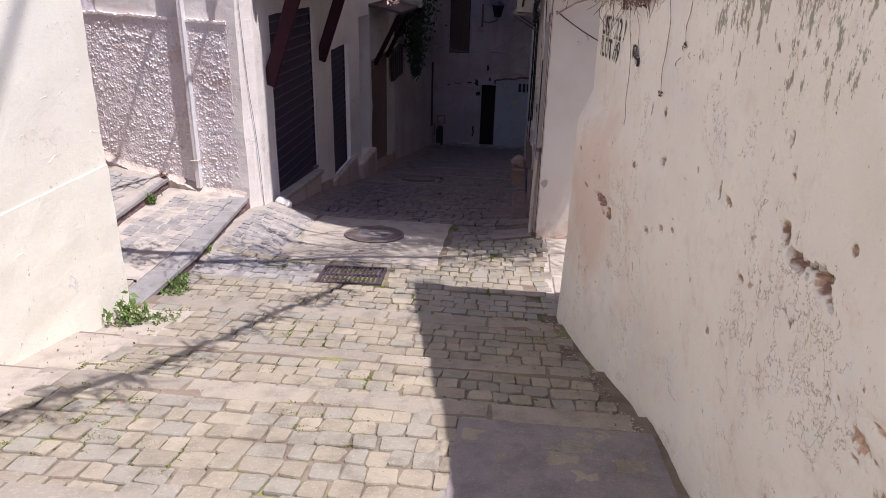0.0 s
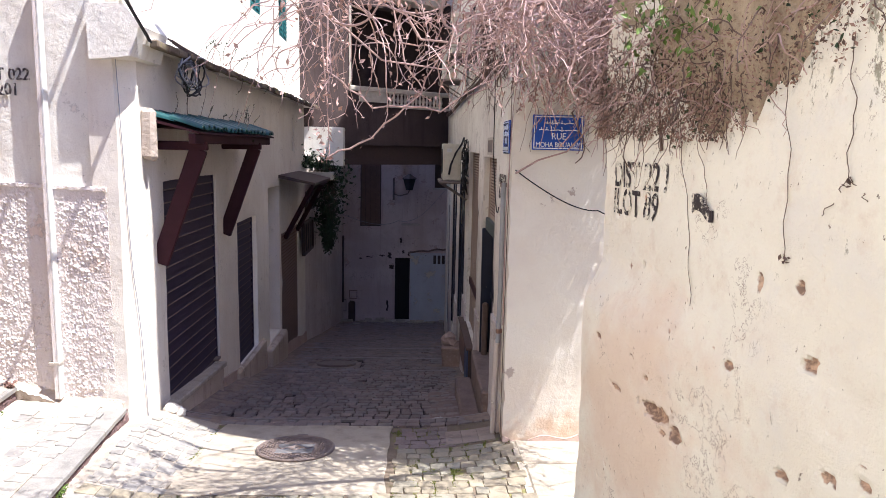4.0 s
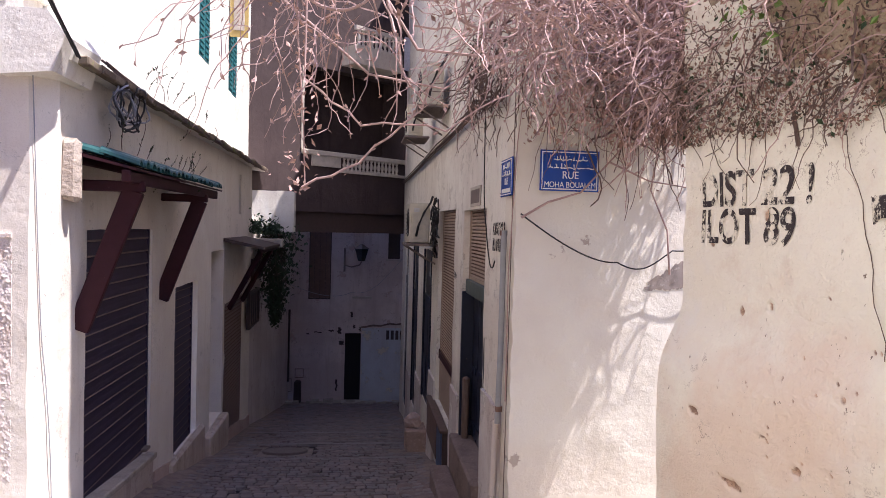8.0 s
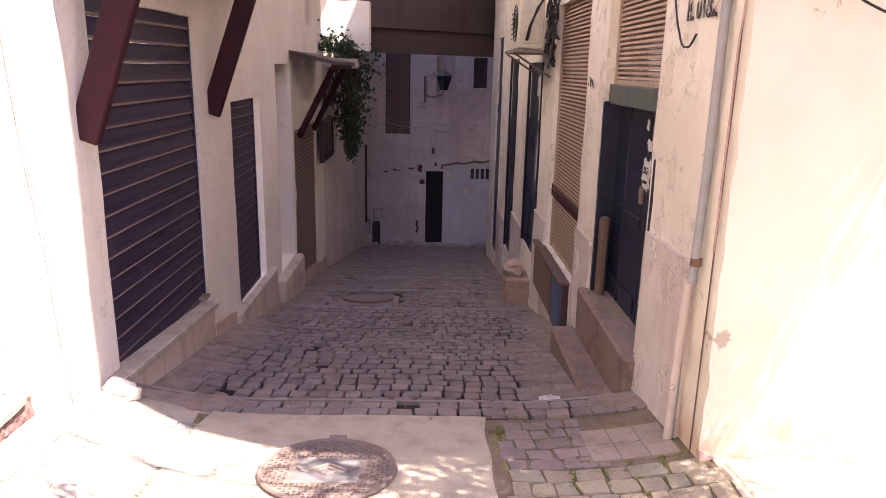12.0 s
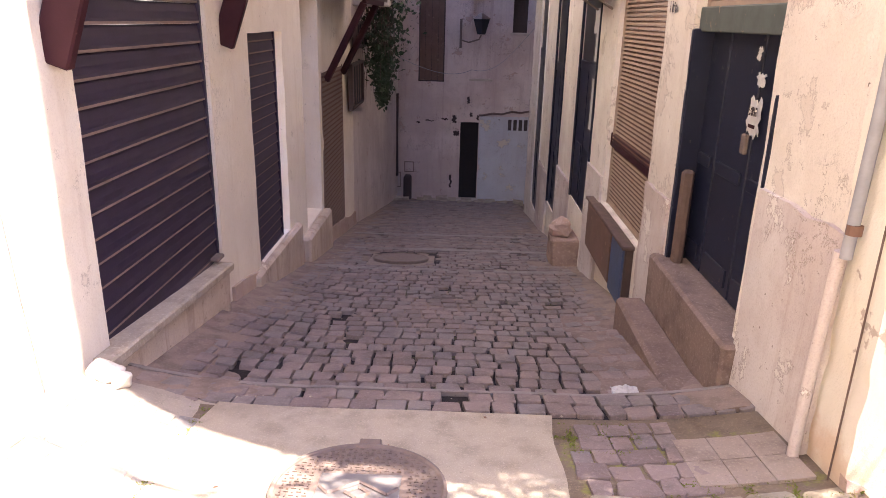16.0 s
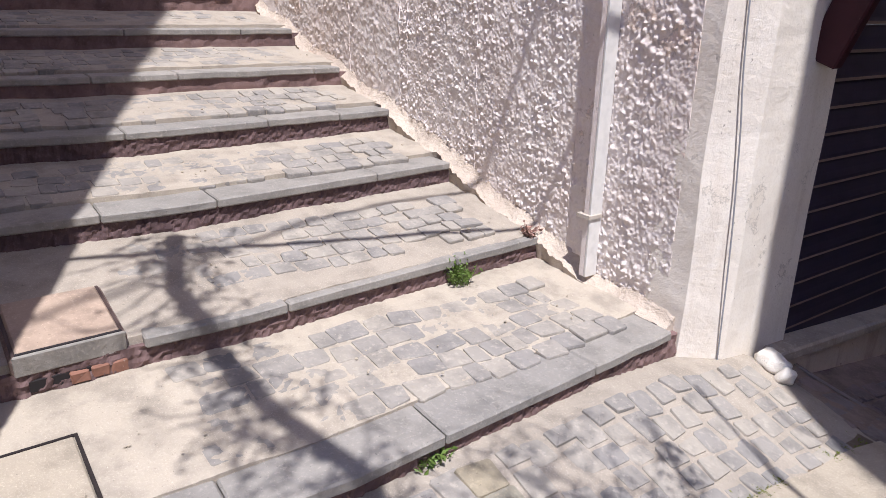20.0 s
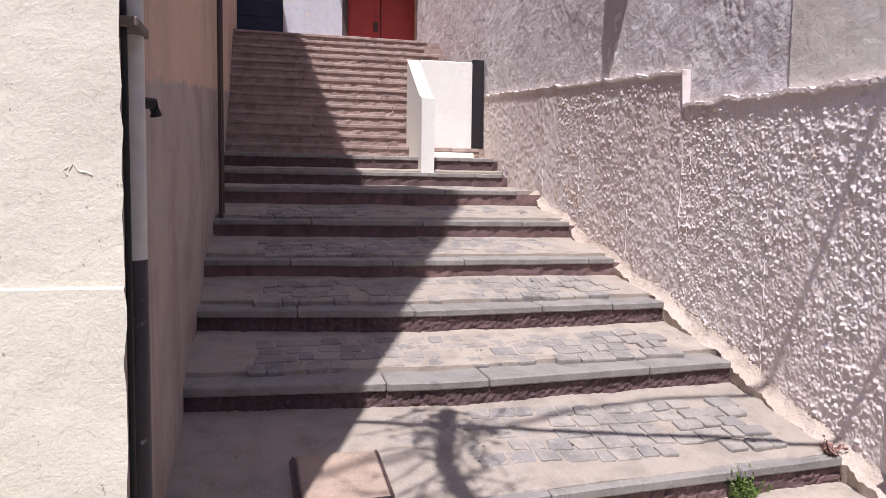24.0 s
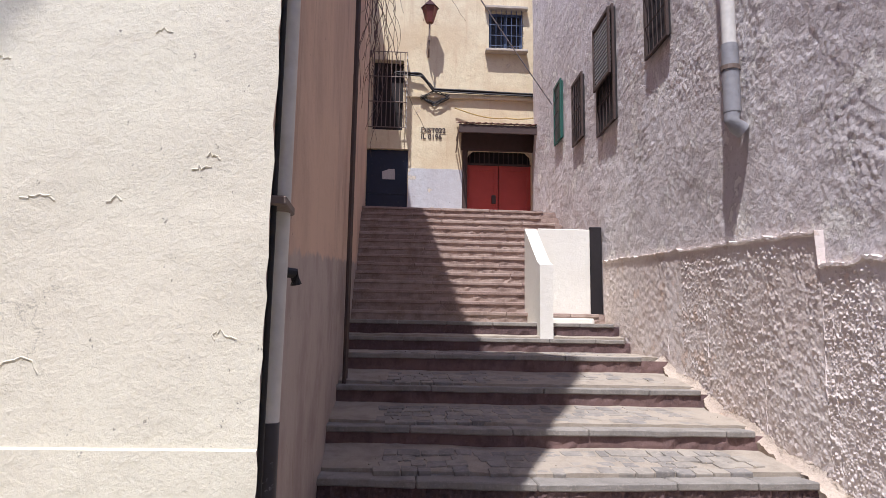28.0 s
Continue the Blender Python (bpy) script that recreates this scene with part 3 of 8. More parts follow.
def sett_data(material, k):
    if (material, k) not in SETTS:
        me = bpy.data.meshes.new("sett")
        vs, fs = sett_mesh(0.155, 0.13, 0.010, 40 + k)
        me.from_pydata(vs, [], fs)
        me.materials.append(M[material])
        SETTS[material, k] = me
    return SETTS[material, k]


def pave(parent, y0, y1, left, right, height, material, single=None, skip=0.0, seed=1, row=0.140, stone=0.150, flip=False, lift=0.0, sink=0.0, joint=0.011, vary=1.0):
    """Rows of setts lying in the slope; those for which single(x, y) holds are pieces of their own, the rest one joined mesh."""
    r = random.Random(seed)
    joined_v, joined_f = [], []
    rows = max(1, round((y1 - y0) / row))
    deep = (y1 - y0) / rows
    for n in range(rows):
        y = y0 + deep * (n + 0.5)
        x = left(y) + r.uniform(0.0, 0.09)
        while x < right(y) - 0.08:
            w = stone * (1 + vary * (r.choice((0.68, 0.8, 0.95, 1.0, 1.1, 1.3)) - 1)) * r.uniform(0.92, 1.08)
            cx, cy = x + w / 2, y + r.uniform(-0.008, 0.008) + 0.016 * math.sin(1.7 * x + seed) + 0.034 * noise.noise((1.9 * x, 0.5 * y, seed))
            x += w
            if x > right(y) + 0.05 or r.random() < skip or noise.noise((0.9 * cx + seed, 0.9 * cy, 3.3)) < -1 + 2 * skip:
                continue
            px, py = (cy, cx) if flip else (cx, cy)
            z = height(px, py) + r.uniform(-0.003, 0.003) + lift + sink * min(0.0, noise.noise((1.3 * px, 1.3 * py, 9.0 + seed)))
            pitch = math.degrees(math.atan2(height(px, py + 0.06) - height(px, py - 0.06), 0.12))
            bank = -math.degrees(math.atan2(height(px + 0.06, py) - height(px - 0.06, py), 0.12))
            k = r.randrange(14)
            m = pose(px, py, z, max(-14, pitch) + r.uniform(-1, 1), max(-18, min(18, bank)) + r.uniform(-1, 1), 0) @ pose(0, 0, 0, 0, 0, r.uniform(-4, 4) + (90 if flip else 0) + r.choice((0, 180)))
            m = m @ Matrix.Diagonal(((w - joint) / 0.155, (deep - joint) / 0.13, 1, 1))
            if single and single(px, py):
                ob = new("sett", sett_data(material, k))
                ob.parent = parent
                ob.matrix_local = m
            else:
                vs, fs = sett_mesh(0.155, 0.13, 0.010, 40 + k)
                o = len(joined_v)
                joined_v += [tuple(m @ Vector(v)) for v in vs]
                joined_f += [tuple(i + o for i in f) for f in fs]
    if joined_v:
        me = bpy.data.meshes.new("setts")
        me.from_pydata(joined_v, [], joined_f)
        me.materials.append(M[material])
        ob = new("setts", me)
        ob.parent = parent
        tagged(ob, "rows of worn stone setts", kind="stuff")


def right_foot(y):
    """Where the right-hand walls meet the ground."""
    if y < 5.58:
        for (a, xa), (b, xb) in (((-40, 1.3), (2.4, 0.86)), ((2.4, 0.86), (3.5, 0.80)), ((3.5, 0.80), (5.6, 0.44))):
            if a <= y <= b:
                return xa + (xb - xa) * (y - a) / (b - a)
    return 0.98 if y < 7.84 else 0.30


pavement = lane()


def bay(label):
    """A stretch of paving that carries its own setts."""
    return thing("pavement_bay", label, "paving", group="paving bays", kind="structure")


flat = lambda x, y: level(y) + dish(x, y)
left_foot = lambda y: -2.85 if y < 4.95 else -3.12

# Nosing slabs across the lane, a few long stones each.
for yn, z in NOSINGS[3:]:
    r = random.Random(int(100 * yn))
    x = left_foot(yn) + 0.1
    while x < right_foot(yn) - 0.1:
        w = min(r.uniform(0.7, 1.3), right_foot(yn) - 0.05 - x)
        bm = boxed(x + 0.006, yn - 0.21, z - 0.13, x + w - 0.006, yn + 0.008, z + 0.008, bevel=0.012)
        bmesh.ops.subdivide_edges(bm, edges=[e for e in bm.edges if e.calc_length() > 0.4], cuts=3)
        for v in bm.verts:
            v.co.z += 0.11 * (yn - v.co.y) * (v.co.z > z - 0.1)
        part("nosing_slab", relief(bm, 0.006, 5.0, yn), "slab", pavement)
        x += w

# Cement landing with the manhole, and the slabs at the foot of the sign wall.
bm = bmesh.new()
us, vs = steps(-2.47, -0.74, 16), steps(6.75, 8.64, 18)
bm = skin(lambda u, v: (u + 0.05 * noise.noise((0.0, 2 * v, 1.0)), v, level(v) + dish(u, v) + 0.010 + 0.006 * noise.noise((2 * u, 2 * v, 5.0))), us, vs, (0, 0, -0.06))
part("cement_slab", bm, "cement", pavement, "trodden cement round the manhole", smooth=True)
bm = skin(lambda u, v: (u, v, verge(u, v) - 0.004 + 0.008 * noise.noise((3 * u, 3 * v, 6.0))), steps(-3.3, -2.30, 18), steps(5.95, 8.9, 40), (0, 0, -0.3))
part("cement_bank", bm, "cement_tread", pavement, "cement bank up to the stairs' foot", smooth=True)
part("cement_apron", skin(lambda u, v: (u, v, level(v) + dish(u, v) + 0.004 + 0.006 * noise.noise((3 * u, 3 * v, 8.0))), steps(0.40, 2.2, 20), steps(5.62, 7.9, 24), (0, 0, -0.4)), "cement", pavement, "cement along the sign wall's foot", smooth=True)
for i in range(6):
    x0, y0 = -0.19 + 0.158 * (i % 3), 7.96 + 0.205 * (i // 3)
    part("paving_tile", skin(lambda u, v: (u, v, flat(u, v) + 0.013 + 0.002 * noise.noise((9 * u, 9 * v, i))), steps(x0 + 0.002, x0 + 0.156, 4), steps(y0 + 0.002, y0 + 0.203, 4), (0, 0, -0.08)), "cement_dim", pavement)
for x0, x1, y0, y1 in ((0.44, 0.96, 7.30, 7.80), (0.46, 0.95, 6.70, 7.27), (0.48, 0.95, 6.05, 6.66)):
    bm = boxed(x0, y0, level(y0) - 0.10, x1, y1, level(y0) + 0.018, bevel=0.012)
    for v in bm.verts:
        v.co.z += flat(v.co.x, v.co.y) - level(y0)
    part("paving_slab", relief(bm, 0.005, 4.0, x0), "cement", pavement)
bm = skin(lambda u, v: (u, v, level(v) + 0.004 + 0.010 * noise.noise((3 * u, 3 * v, 2.0))), steps(-3.25, -2.55, 12), steps(-2, 5.0, 60), (0, 0, -0.7))
part("cement_verge", bm, "cement", pavement, "rough cement along the wall's foot", smooth=True)

# Smooth slab; the garden wall's shadow is painted in by its darker stone.
part("cement_patch", skin(lambda u, v: (u, v, level(v) + 0.013 + 0.005 * noise.noise((4 * u, 4 * v, 3.0))), steps(-0.20, 0.83, 20), steps(2.17, 3.18, 20), (0, 0, -0.3)), "slab_dark", pavement, "smooth worn slab by the garden wall, darkened for its shadow", smooth=True)
# Side stairs climbing west: (front edge, level at the front, level at the back).
STAIR = [(-3.09, -1.285, -1.215), (-4.10, -1.08, -0.95), (-5.03, -0.81, -0.705), (-5.89, -0.556, -0.445), (-6.80, -0.31, -0.19), (-7.80, -0.04, 0.09), (-8.78, 0.257, 0.31), (-10.0, 0.47, 0.53), (-10.42, 0.69, 0.72)]
for i in range(14):
    STAIR.append((-11.1 - 0.25 * i, 0.86 + 0.166 * i, 0.87 + 0.166 * i))


def south_foot(x):
    return 4.87 - 0.030 * (-3.2 - x)


def skew(x, y):
    """How far a nosing bows back from its middle towards either wall."""
    hold = lambda a: max(0.0, min(1.0, a))
    return -0.08 * max(0.0, y - 6.2) * hold((x + 7.0) / 1.5) - 0.13 * max(0.0, 6.2 - y) * hold((-4.4 - x) / 1.2) * hold((x + 10.5) / 1.5)


def y_cut(i):
    return i != 1


def stair_step(i):
    x, z, zb = STAIR[i]
    xn, zn = (STAIR[i + 1][0], STAIR[i + 1][1]) if i + 1 < len(STAIR) else (-17.1, z)
    r = random.Random(i)
    st = thing("stair_step", "worn stone step with a rough brown riser and grey nosing slabs" if i < 8 else "narrow brown stone step of the upper flight", "step", group="side stairs", kind="structure")
    ys = south_foot(x) - 0.12
    ye = 8.26
    wide = i < 9
    depth = 0.26 if wide else 0.10
    surface = lambda u, v: (u + skew(x, v), v, z + (zb - z) * (x - u) / max(0.1, x - xn) + 0.012 * noise.noise((3 * u, 3 * v, 1.0 * i)) + 0.003 * noise.noise((14 * u, 14 * v, 1.0 * i)) + 0.0035 * noise.noise((38 * u, 38 * v, 1.0 * i)))
    bm = skin(surface, steps(x - (depth - 0.012 if y_cut(i) else 0.05), xn - 0.12, 56 if i < 3 else 14 if wide else 4), steps(ys, ye, 190 if i < 3 else 44), (0, 0, -0.35))
    part("tread", bm, "cement_tread" if wide else "step_upper", st, smooth=True)
    foot = -1.75 if i == 0 else STAIR[i - 1][1] - 0.1
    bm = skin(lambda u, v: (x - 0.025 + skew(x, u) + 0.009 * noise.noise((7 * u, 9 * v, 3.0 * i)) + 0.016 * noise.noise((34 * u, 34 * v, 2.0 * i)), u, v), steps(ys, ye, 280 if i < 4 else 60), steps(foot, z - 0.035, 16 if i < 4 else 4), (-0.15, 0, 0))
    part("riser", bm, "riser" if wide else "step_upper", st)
    y = ys + (0.55 if i == 1 else 0.0)
    if i == 1:
        y = 5.78
    while y < 7.95 - 0.02 * i:
        w = min(r.uniform(0.55, 1.15) if i < 9 else r.uniform(0.9, 1.6), 8.05 - y)
        bm = bmesh.new()
        box(bm, x - depth, y + 0.003, z - 0.045, x - 0.004, y + w - 0.003, z + 0.006 + r.uniform(-0.002, 0.002), bevel=0.008)
        bmesh.ops.subdivide_edges(bm, edges=[e for e in bm.edges if e.calc_length() > 0.3], cuts=3)
        for v in bm.verts:
            v.co.x += skew(x, v.co.y)
        part("nosing_slab", relief(bm, 0.006, 7.0, i), "nosing" if wide else "step_upper", st)
        y += w
    return st


STEP_OBJECTS = [stair_step(i) for i in range(len(STAIR))]
# ---- walls ----
def wall_face_x(y, z):
    """The garden wall's street face: it leans inward at the foot and bellies a little."""
    line = ((-9.0, 1.7), (0.0, 1.10), (2.4, 0.94), (3.7, 0.82), (5.45, 0.625), (7.0, 0.45))
    for (a, xa), (b, xb) in zip(line, line[1:]):
        if a <= y <= b:
            x = xa + (xb - xa) * (y - a) / (b - a)
            break
    hold = lambda a: max(0.0, min(1.0, a))
    ease = hold((0.66 - z) / 0.34)
    coat = hold((y - 3.3) / 2.15) * (0.10 * ease * ease * (3 - 2 * ease) + 0.03)
    return x - coat - hold((3.2 - y) / 1.0) * 0.08 * hold((0.9 - z) / 2.2)


GOUGES = ((2.36, 0.68, 0.06, 0.035, 0.045), (2.24, 0.62, 0.10, 0.035, 0.05), (2.05, 0.62, 0.07, 0.06, 0.05), (4.66, 0.02, 0.13, 0.05, 0.045), (4.50, -0.02, 0.06, 0.05, 0.03), (3.74, 0.54, 0.05, 0.035, 0.03),
          (3.6, 0.22, 0.04, 0.022, 0.02), (3.46, 0.26, 0.035, 0.02, 0.02), (3.81, 0.12, 0.045, 0.022, 0.03), (5.06, 0.0, 0.06, 0.02, 0.02), (4.76, 0.15, 0.03, 0.02, 0.02), (1.68, 0.33, 0.05, 0.03, 0.02),
          (1.52, 0.24, 0.06, 0.025, 0.02), (2.6, 0.39, 0.05, 0.018, 0.02), (2.48, 0.96, 0.022, 0.05, 0.025), (2.4, 0.86, 0.02, 0.03, 0.02), (5.01, 0.67, 0.016, 0.016, 0.02), (3.0, 0.62, 0.025, 0.05, 0.02), (2.88, 0.60, 0.05, 0.02, 0.015))
VEIN = ((2.75, 0.62), (2.55, 0.45), (2.18, 0.37), (1.84, 0.30), (1.45, 0.24))


def garden_wear(u, v):
    """How deep the limewash is gone at a place: gouges, a diagonal pitted vein, scattered chips."""
    p = Vector((u, v, 0.0))
    d = 0.0
    for k, (cy, cz, ry, rz, deep) in enumerate(GOUGES):
        if abs(u - cy) < 1.4 * ry and abs(v - cz) < 1.4 * rz:
            q = (((u - cy) / (0.8 * ry)) ** 2 + ((v - cz) / (0.8 * rz)) ** 2) * (1 + 1.0 * noise.noise(p * 18 + Vector((0, 0, k))) + 0.9 * noise.noise(p * 45))
            if q < 1:
                d = max(d, deep * min(1.0, 2.2 * (1 - q)))
    near = 9.0
    for (a, za), (b, zb) in zip(VEIN, VEIN[1:]):
        t = max(0.0, min(1.0, ((u - a) * (b - a) + (v - za) * (zb - za)) / ((b - a) ** 2 + (zb - za) ** 2)))
        near = min(near, math.hypot(u - a - t * (b - a), 1.3 * (v - za - t * (zb - za))))
    zone = max(0.0, 1 - near / 0.20) + max(0.0, 1 - math.hypot(u - 1.9, v - 0.5) / 0.22) + 0.4 * max(0.0, noise.noise(p * 1.1 + Vector((7, 3, 0))) - 0.2) * 2
    if zone > 0.05:
        worm = abs(noise.noise(p * 19)) + 0.35 * abs(noise.noise(p * 37))
        d = max(d, 0.016 * max(0.0, 1 - worm / (0.03 + 0.10 * min(1.0, zone))))
    chip = noise.noise(Vector((u * 9, v * 11, 4.0)))
    if chip > 0.63:
        d = max(d, 0.16 * (chip - 0.63))
    return d


def garden_point(u, v):
    """A point of the garden wall's uneven face."""
    p = Vector((0.0, u, v))
    x = wall_face_x(u, v) + 0.030 * noise.noise(p * 0.9) + 0.012 * noise.noise(p * 3.1) + 0.004 * noise.noise(p * 11)
    return (x + garden_wear(u, v), u + (0.03 * noise.noise((0, 0, 5 * v)) if u > 5.5 else 0), v)


def garden_wall():
    near = skin(garden_point, steps(-1.0, 1.2, 30) + steps(1.212, 5.58, 380), steps(-1.75, -1.0, 12) + steps(-0.985, 1.98, 230), (2.6, 0, 0))
    made = structure("wall_garden", near, "garden", "tall cream garden wall, scarred, stained and peeling", smooth=True)
    bare = made.data.attributes.new("bare_render", "FLOAT", "POINT")
    bare.data.foreach_set("value", [min(1.0, garden_wear(v.co.y, v.co.z) / 0.012) if v.co.x < 2.5 else 0.0 for v in made.data.vertices])
    structure("wall_garden_back", prism([(1.2, -40), (1.15, -1.0), (3.8, -1.0), (3.8, -40)], "z", -1.7, 2.4), "garden", "cream garden wall behind the walker")
    return made


garden = garden_wall()


def house_point(u, v):
    """A point of the cream house's street face."""
    for p in (Vector((3.0, u, v)),):
        x = -3.075 + 0.012 * noise.noise(p * 1.3) + 0.007 * noise.noise(p * 4)
        if v < 0.012:
            x += 0.008 + 0.003 * noise.noise((u, 1, 1))
        return (x, u + (0.012 * noise.noise((0, 2, 9 * v)) + 0.008 * noise.noise((0, 2, 30 * v)) if u > 4.85 else 0), v)


def house_left():
    """The house between the lane and the stairs, its corner by the stairs' foot."""
    zs = steps(-1.6, -0.03, 33) + [-0.004, 0.002, 0.008, 0.013, 0.018] + steps(0.03, 2.2, 44) + steps(2.4, 13.6, 24)
    structure("wall_house_left", skin(house_point, steps(-3.0, 4.895, 110), zs, (-1.2, -0.30, 0)), "house_cream", "sunlit cream house wall with a plinth ledge", smooth=True)
    structure("wall_house_left_back", prism([(-3.1, -40), (-3.1, -3.0), (-5, -3.0), (-5, -40)], "z", -1.6, 12.0), "house_cream", "cream house wall behind the walker")

    def side(u, v):
        p = Vector((u, 7.0, v))
        return (u, south_foot(u) - 0.06 + 0.02 * noise.noise(p * 1.1) + 0.006 * noise.noise(p * 5), v)

    structure("wall_stairs_south", skin(side, steps(-3.22, -17.0, 150), steps(-1.6, 4.0, 50) + steps(4.5, 9.4, 8), (0, -1.0, 0)), "ochre", "peach and grey limewashed house wall along the stairs", smooth=True)


house_left()
wall_house = bpy.data.objects["wall_house_left"]
# lips of flaked plaster, curled off the wall in small crescents
rc = random.Random(21)
for y, z, w in ((4.33, 0.60, 0.035), (4.52, 0.60, 0.025), (4.72, 0.68, 0.03), (4.74, 0.72, 0.02), (4.31, 0.18, 0.05), (4.80, 0.26, 0.04), (4.45, 1.25, 0.025), (4.60, 1.05, 0.02), (4.20, 0.95, 0.03), (4.05, 0.40, 0.03), (3.8, -0.3, 0.03), (3.2, -0.5, 0.04), (2.6, 0.2, 0.035)):
    lip = [Vector(house_point(y + w * math.cos(a) * (1 + 0.35 * rc.uniform(-1, 1)), z + w * (0.6 + 0.3 * rc.uniform(-1, 1)) * math.sin(a))) + Vector((-0.0005, 0, 0)) for a in steps(rc.uniform(0.0, 1.2), rc.uniform(2.0, 3.2), 8)]
    part("plaster_flake", tube(lip, 0.003, 5), "house_cream", wall_house)


def dado_top(x):
    if x > -6.0:
        return 0.80 + 0.043 * (-3.4 - x)
    return 1.155 + 0.092 * (-6.0 - x)


def rough(u, v, z0=0.0):
    """Thrown render: ragged clots of two sizes on a flatter coat, thinner in worn places."""
    w = noise.noise_vector((22 * u, z0, 22 * v))
    a, b = u + 0.016 * w.x, v + 0.016 * w.z
    far = noise.voronoi((24 * a, z0, 27 * b))[0][0]
    near = noise.voronoi((52 * a + 5, z0, 58 * b))[0][0]
    c = noise.noise((3.1 * u, z0, 3.1 * v)) + 0.5 * noise.noise((9 * u, z0, 9 * v))
    clot = max(0.0, 0.40 + 0.20 * c - far) * 0.034 + max(0.0, 0.44 + 0.16 * c - near) * 0.017
    return clot + 0.004 * noise.noise((60 * u + 9, z0, 60 * v)) + 0.005 * noise.noise((14 * u, 3.0, 14 * v))


def stair_foot(x):
    for (a, za, zb), (b, zn, _) in zip(STAIR, STAIR[1:]):
        if b <= x <= a:
            return za + (zb - za) * (a - x) / (a - b)
    return -1.4 if x > -4 else 3.0


def roughcast():
    for k, (x0, x1, nx, nz) in enumerate(((-3.37, -6.0, 430, 330), (-6.0, -8.4, 230, 190), (-8.4, -11.15, 120, 80))):
        def place(u, v):
            lo, hi = stair_foot(u) - 0.35, dado_top(u) + 0.03 * noise.noise((5 * u, 0, 1)) + 0.015 * noise.noise((24 * u, 0, 1))
            z = lo + (hi - lo) * v
            lip = 0.02 if v > 0.985 else 0.0
            return (u, 8.134 - rough(u, z) * (0.4 if v > 0.97 else 1) - lip + 0.02 * noise.noise((0.8 * u, 4, 0.8 * z)), z)
        bm = skin(place, steps(x0, x1, nx), steps(0, 1, nz), (0, 0.16, 0))
        structure("wall_dado", bm, "roughcast", "rough-thrown grey-pink plaster dado, worn at the foot", smooth=True)

    def upper(u, v):
        p = Vector((u, 1.0, v))
        return (u, 8.185 + 0.02 * noise.noise(p * 1.2) - 0.010 * max(0, noise.noise(p * 5)) - 0.014 * max(0, noise.noise(p * 1.3) + 0.15) * noise.noise(p * 23) - 0.003 * noise.noise(p * 37), v)

    def white(u, v):
        p = Vector((u, 1.0, v))
        return (u, 8.17 + 0.008 * noise.noise(p * 1.2) - 0.004 * noise.noise(p * 9), v)

    structure("wall_stairs_north_white", skin(white, steps(-3.36, -4.95, 40), steps(0.7, 2.6, 40), (0, 0.4, 0)), "white", "white limewashed wall above the dado", smooth=True)
    # Unseen upper height is assumed, carried to 11.5 m to cut skylight on the stairs.
    structure("wall_stairs_north", skin(upper, steps(-4.951, -9.0, 260) + steps(-9.05, -16.6, 150), steps(0.4, 5.2, 260) + steps(5.5, 11.5, 6), (0, 0.4, 0)), "grey_lime", "patchy grey limewashed wall above the stairs", smooth=True)
    structure("wall_stairs_north_top", prism([(-3.3, 8.22), (-4.95, 8.22), (-4.95, 8.6), (-3.3, 8.6)], "z", 2.6, 11.5), "white", "white upper house wall above the stairs")


roughcast()


def stair_fillet():
    """Cement smeared by hand along the dado's foot, running over the ends of the steps."""
    def eased(x):
        return sum(stair_foot(x + 0.06 * k) for k in range(-4, 5)) / 9

    def place(u, v):
        wide = 0.10 + 0.04 * noise.noise((2.3 * u, 1.0, 0.0)) + 0.05 * noise.noise((7 * u, 2.0, 0.0))
        tall = 0.10 + 0.05 * noise.noise((3.1 * u, 4.0, 0.0)) + 0.03 * noise.noise((11 * u, 4.0, 0.0))
        lump = 0.014 * noise.noise((9 * u, 9 * v, 3.0)) + 0.008 * noise.noise((26 * u, 20 * v, 3.0))
        return (u, 8.15 - wide * (1 - v) ** 1.25 + lump, eased(u) - 0.02 + tall * v ** 1.5 + lump)

    structure("trim_stair_fillet", skin(place, steps(-3.30, -9.0, 260), steps(0, 1, 12), (0, 0.06, -0.30)), "fillet", "pale hand-smeared cement fillet along the stair wall", smooth=True)


stair_fillet()


def fronts(name, axis, at, thick, u0, u1, z0, z1, holes, material, label, wave=0.010):
    us = [u for u in steps(u0, u1, int((u1 - u0) / 0.22))]
    zs = [z for z in steps(z0, z1, int((z1 - z0) / 0.22))]
    cut = [(u, z0 - 9, u, z0 - 9) for u in us] + [(u0 - 9, z, u0 - 9, z) for z in zs]
    bm = holed_wall(axis, at, thick, u0, u1, z0, z1, [*holes, *cut])
    relief(bm, wave, 2.4, at)
    return structure(name, bm, material, label)


LEFT, RIGHT = -3.14, 0.34
fronts("wall_shops_left", "x", LEFT, -0.36, 8.13, 18.1, -4.6, 2.15, [(8.92, -1.66, 10.84, 0.83), (11.88, -2.10, 13.13, 0.08), (14.05, -2.36, 15.05, 0.46), (15.25, -2.95, 17.0, -0.50), (16.5, 1.1, 16.75, 1.86)], "shop_cream", "cream plaster shop fronts with roller shutters")
for v in bpy.data.objects["wall_shops_left"].data.vertices:
    if v.co.y < 8.2 and v.co.x > -3.2:
        v.co.x -= 0.12
fronts("wall_upper_left", "x", -3.35, -0.4, 8.62, 19.0, 2.15, 7.5, [(13.88, 3.5, 14.62, 4.9), (16.33, 3.42, 17.18, 4.7)], "white", "sunlit white upper storey with teal shutters")
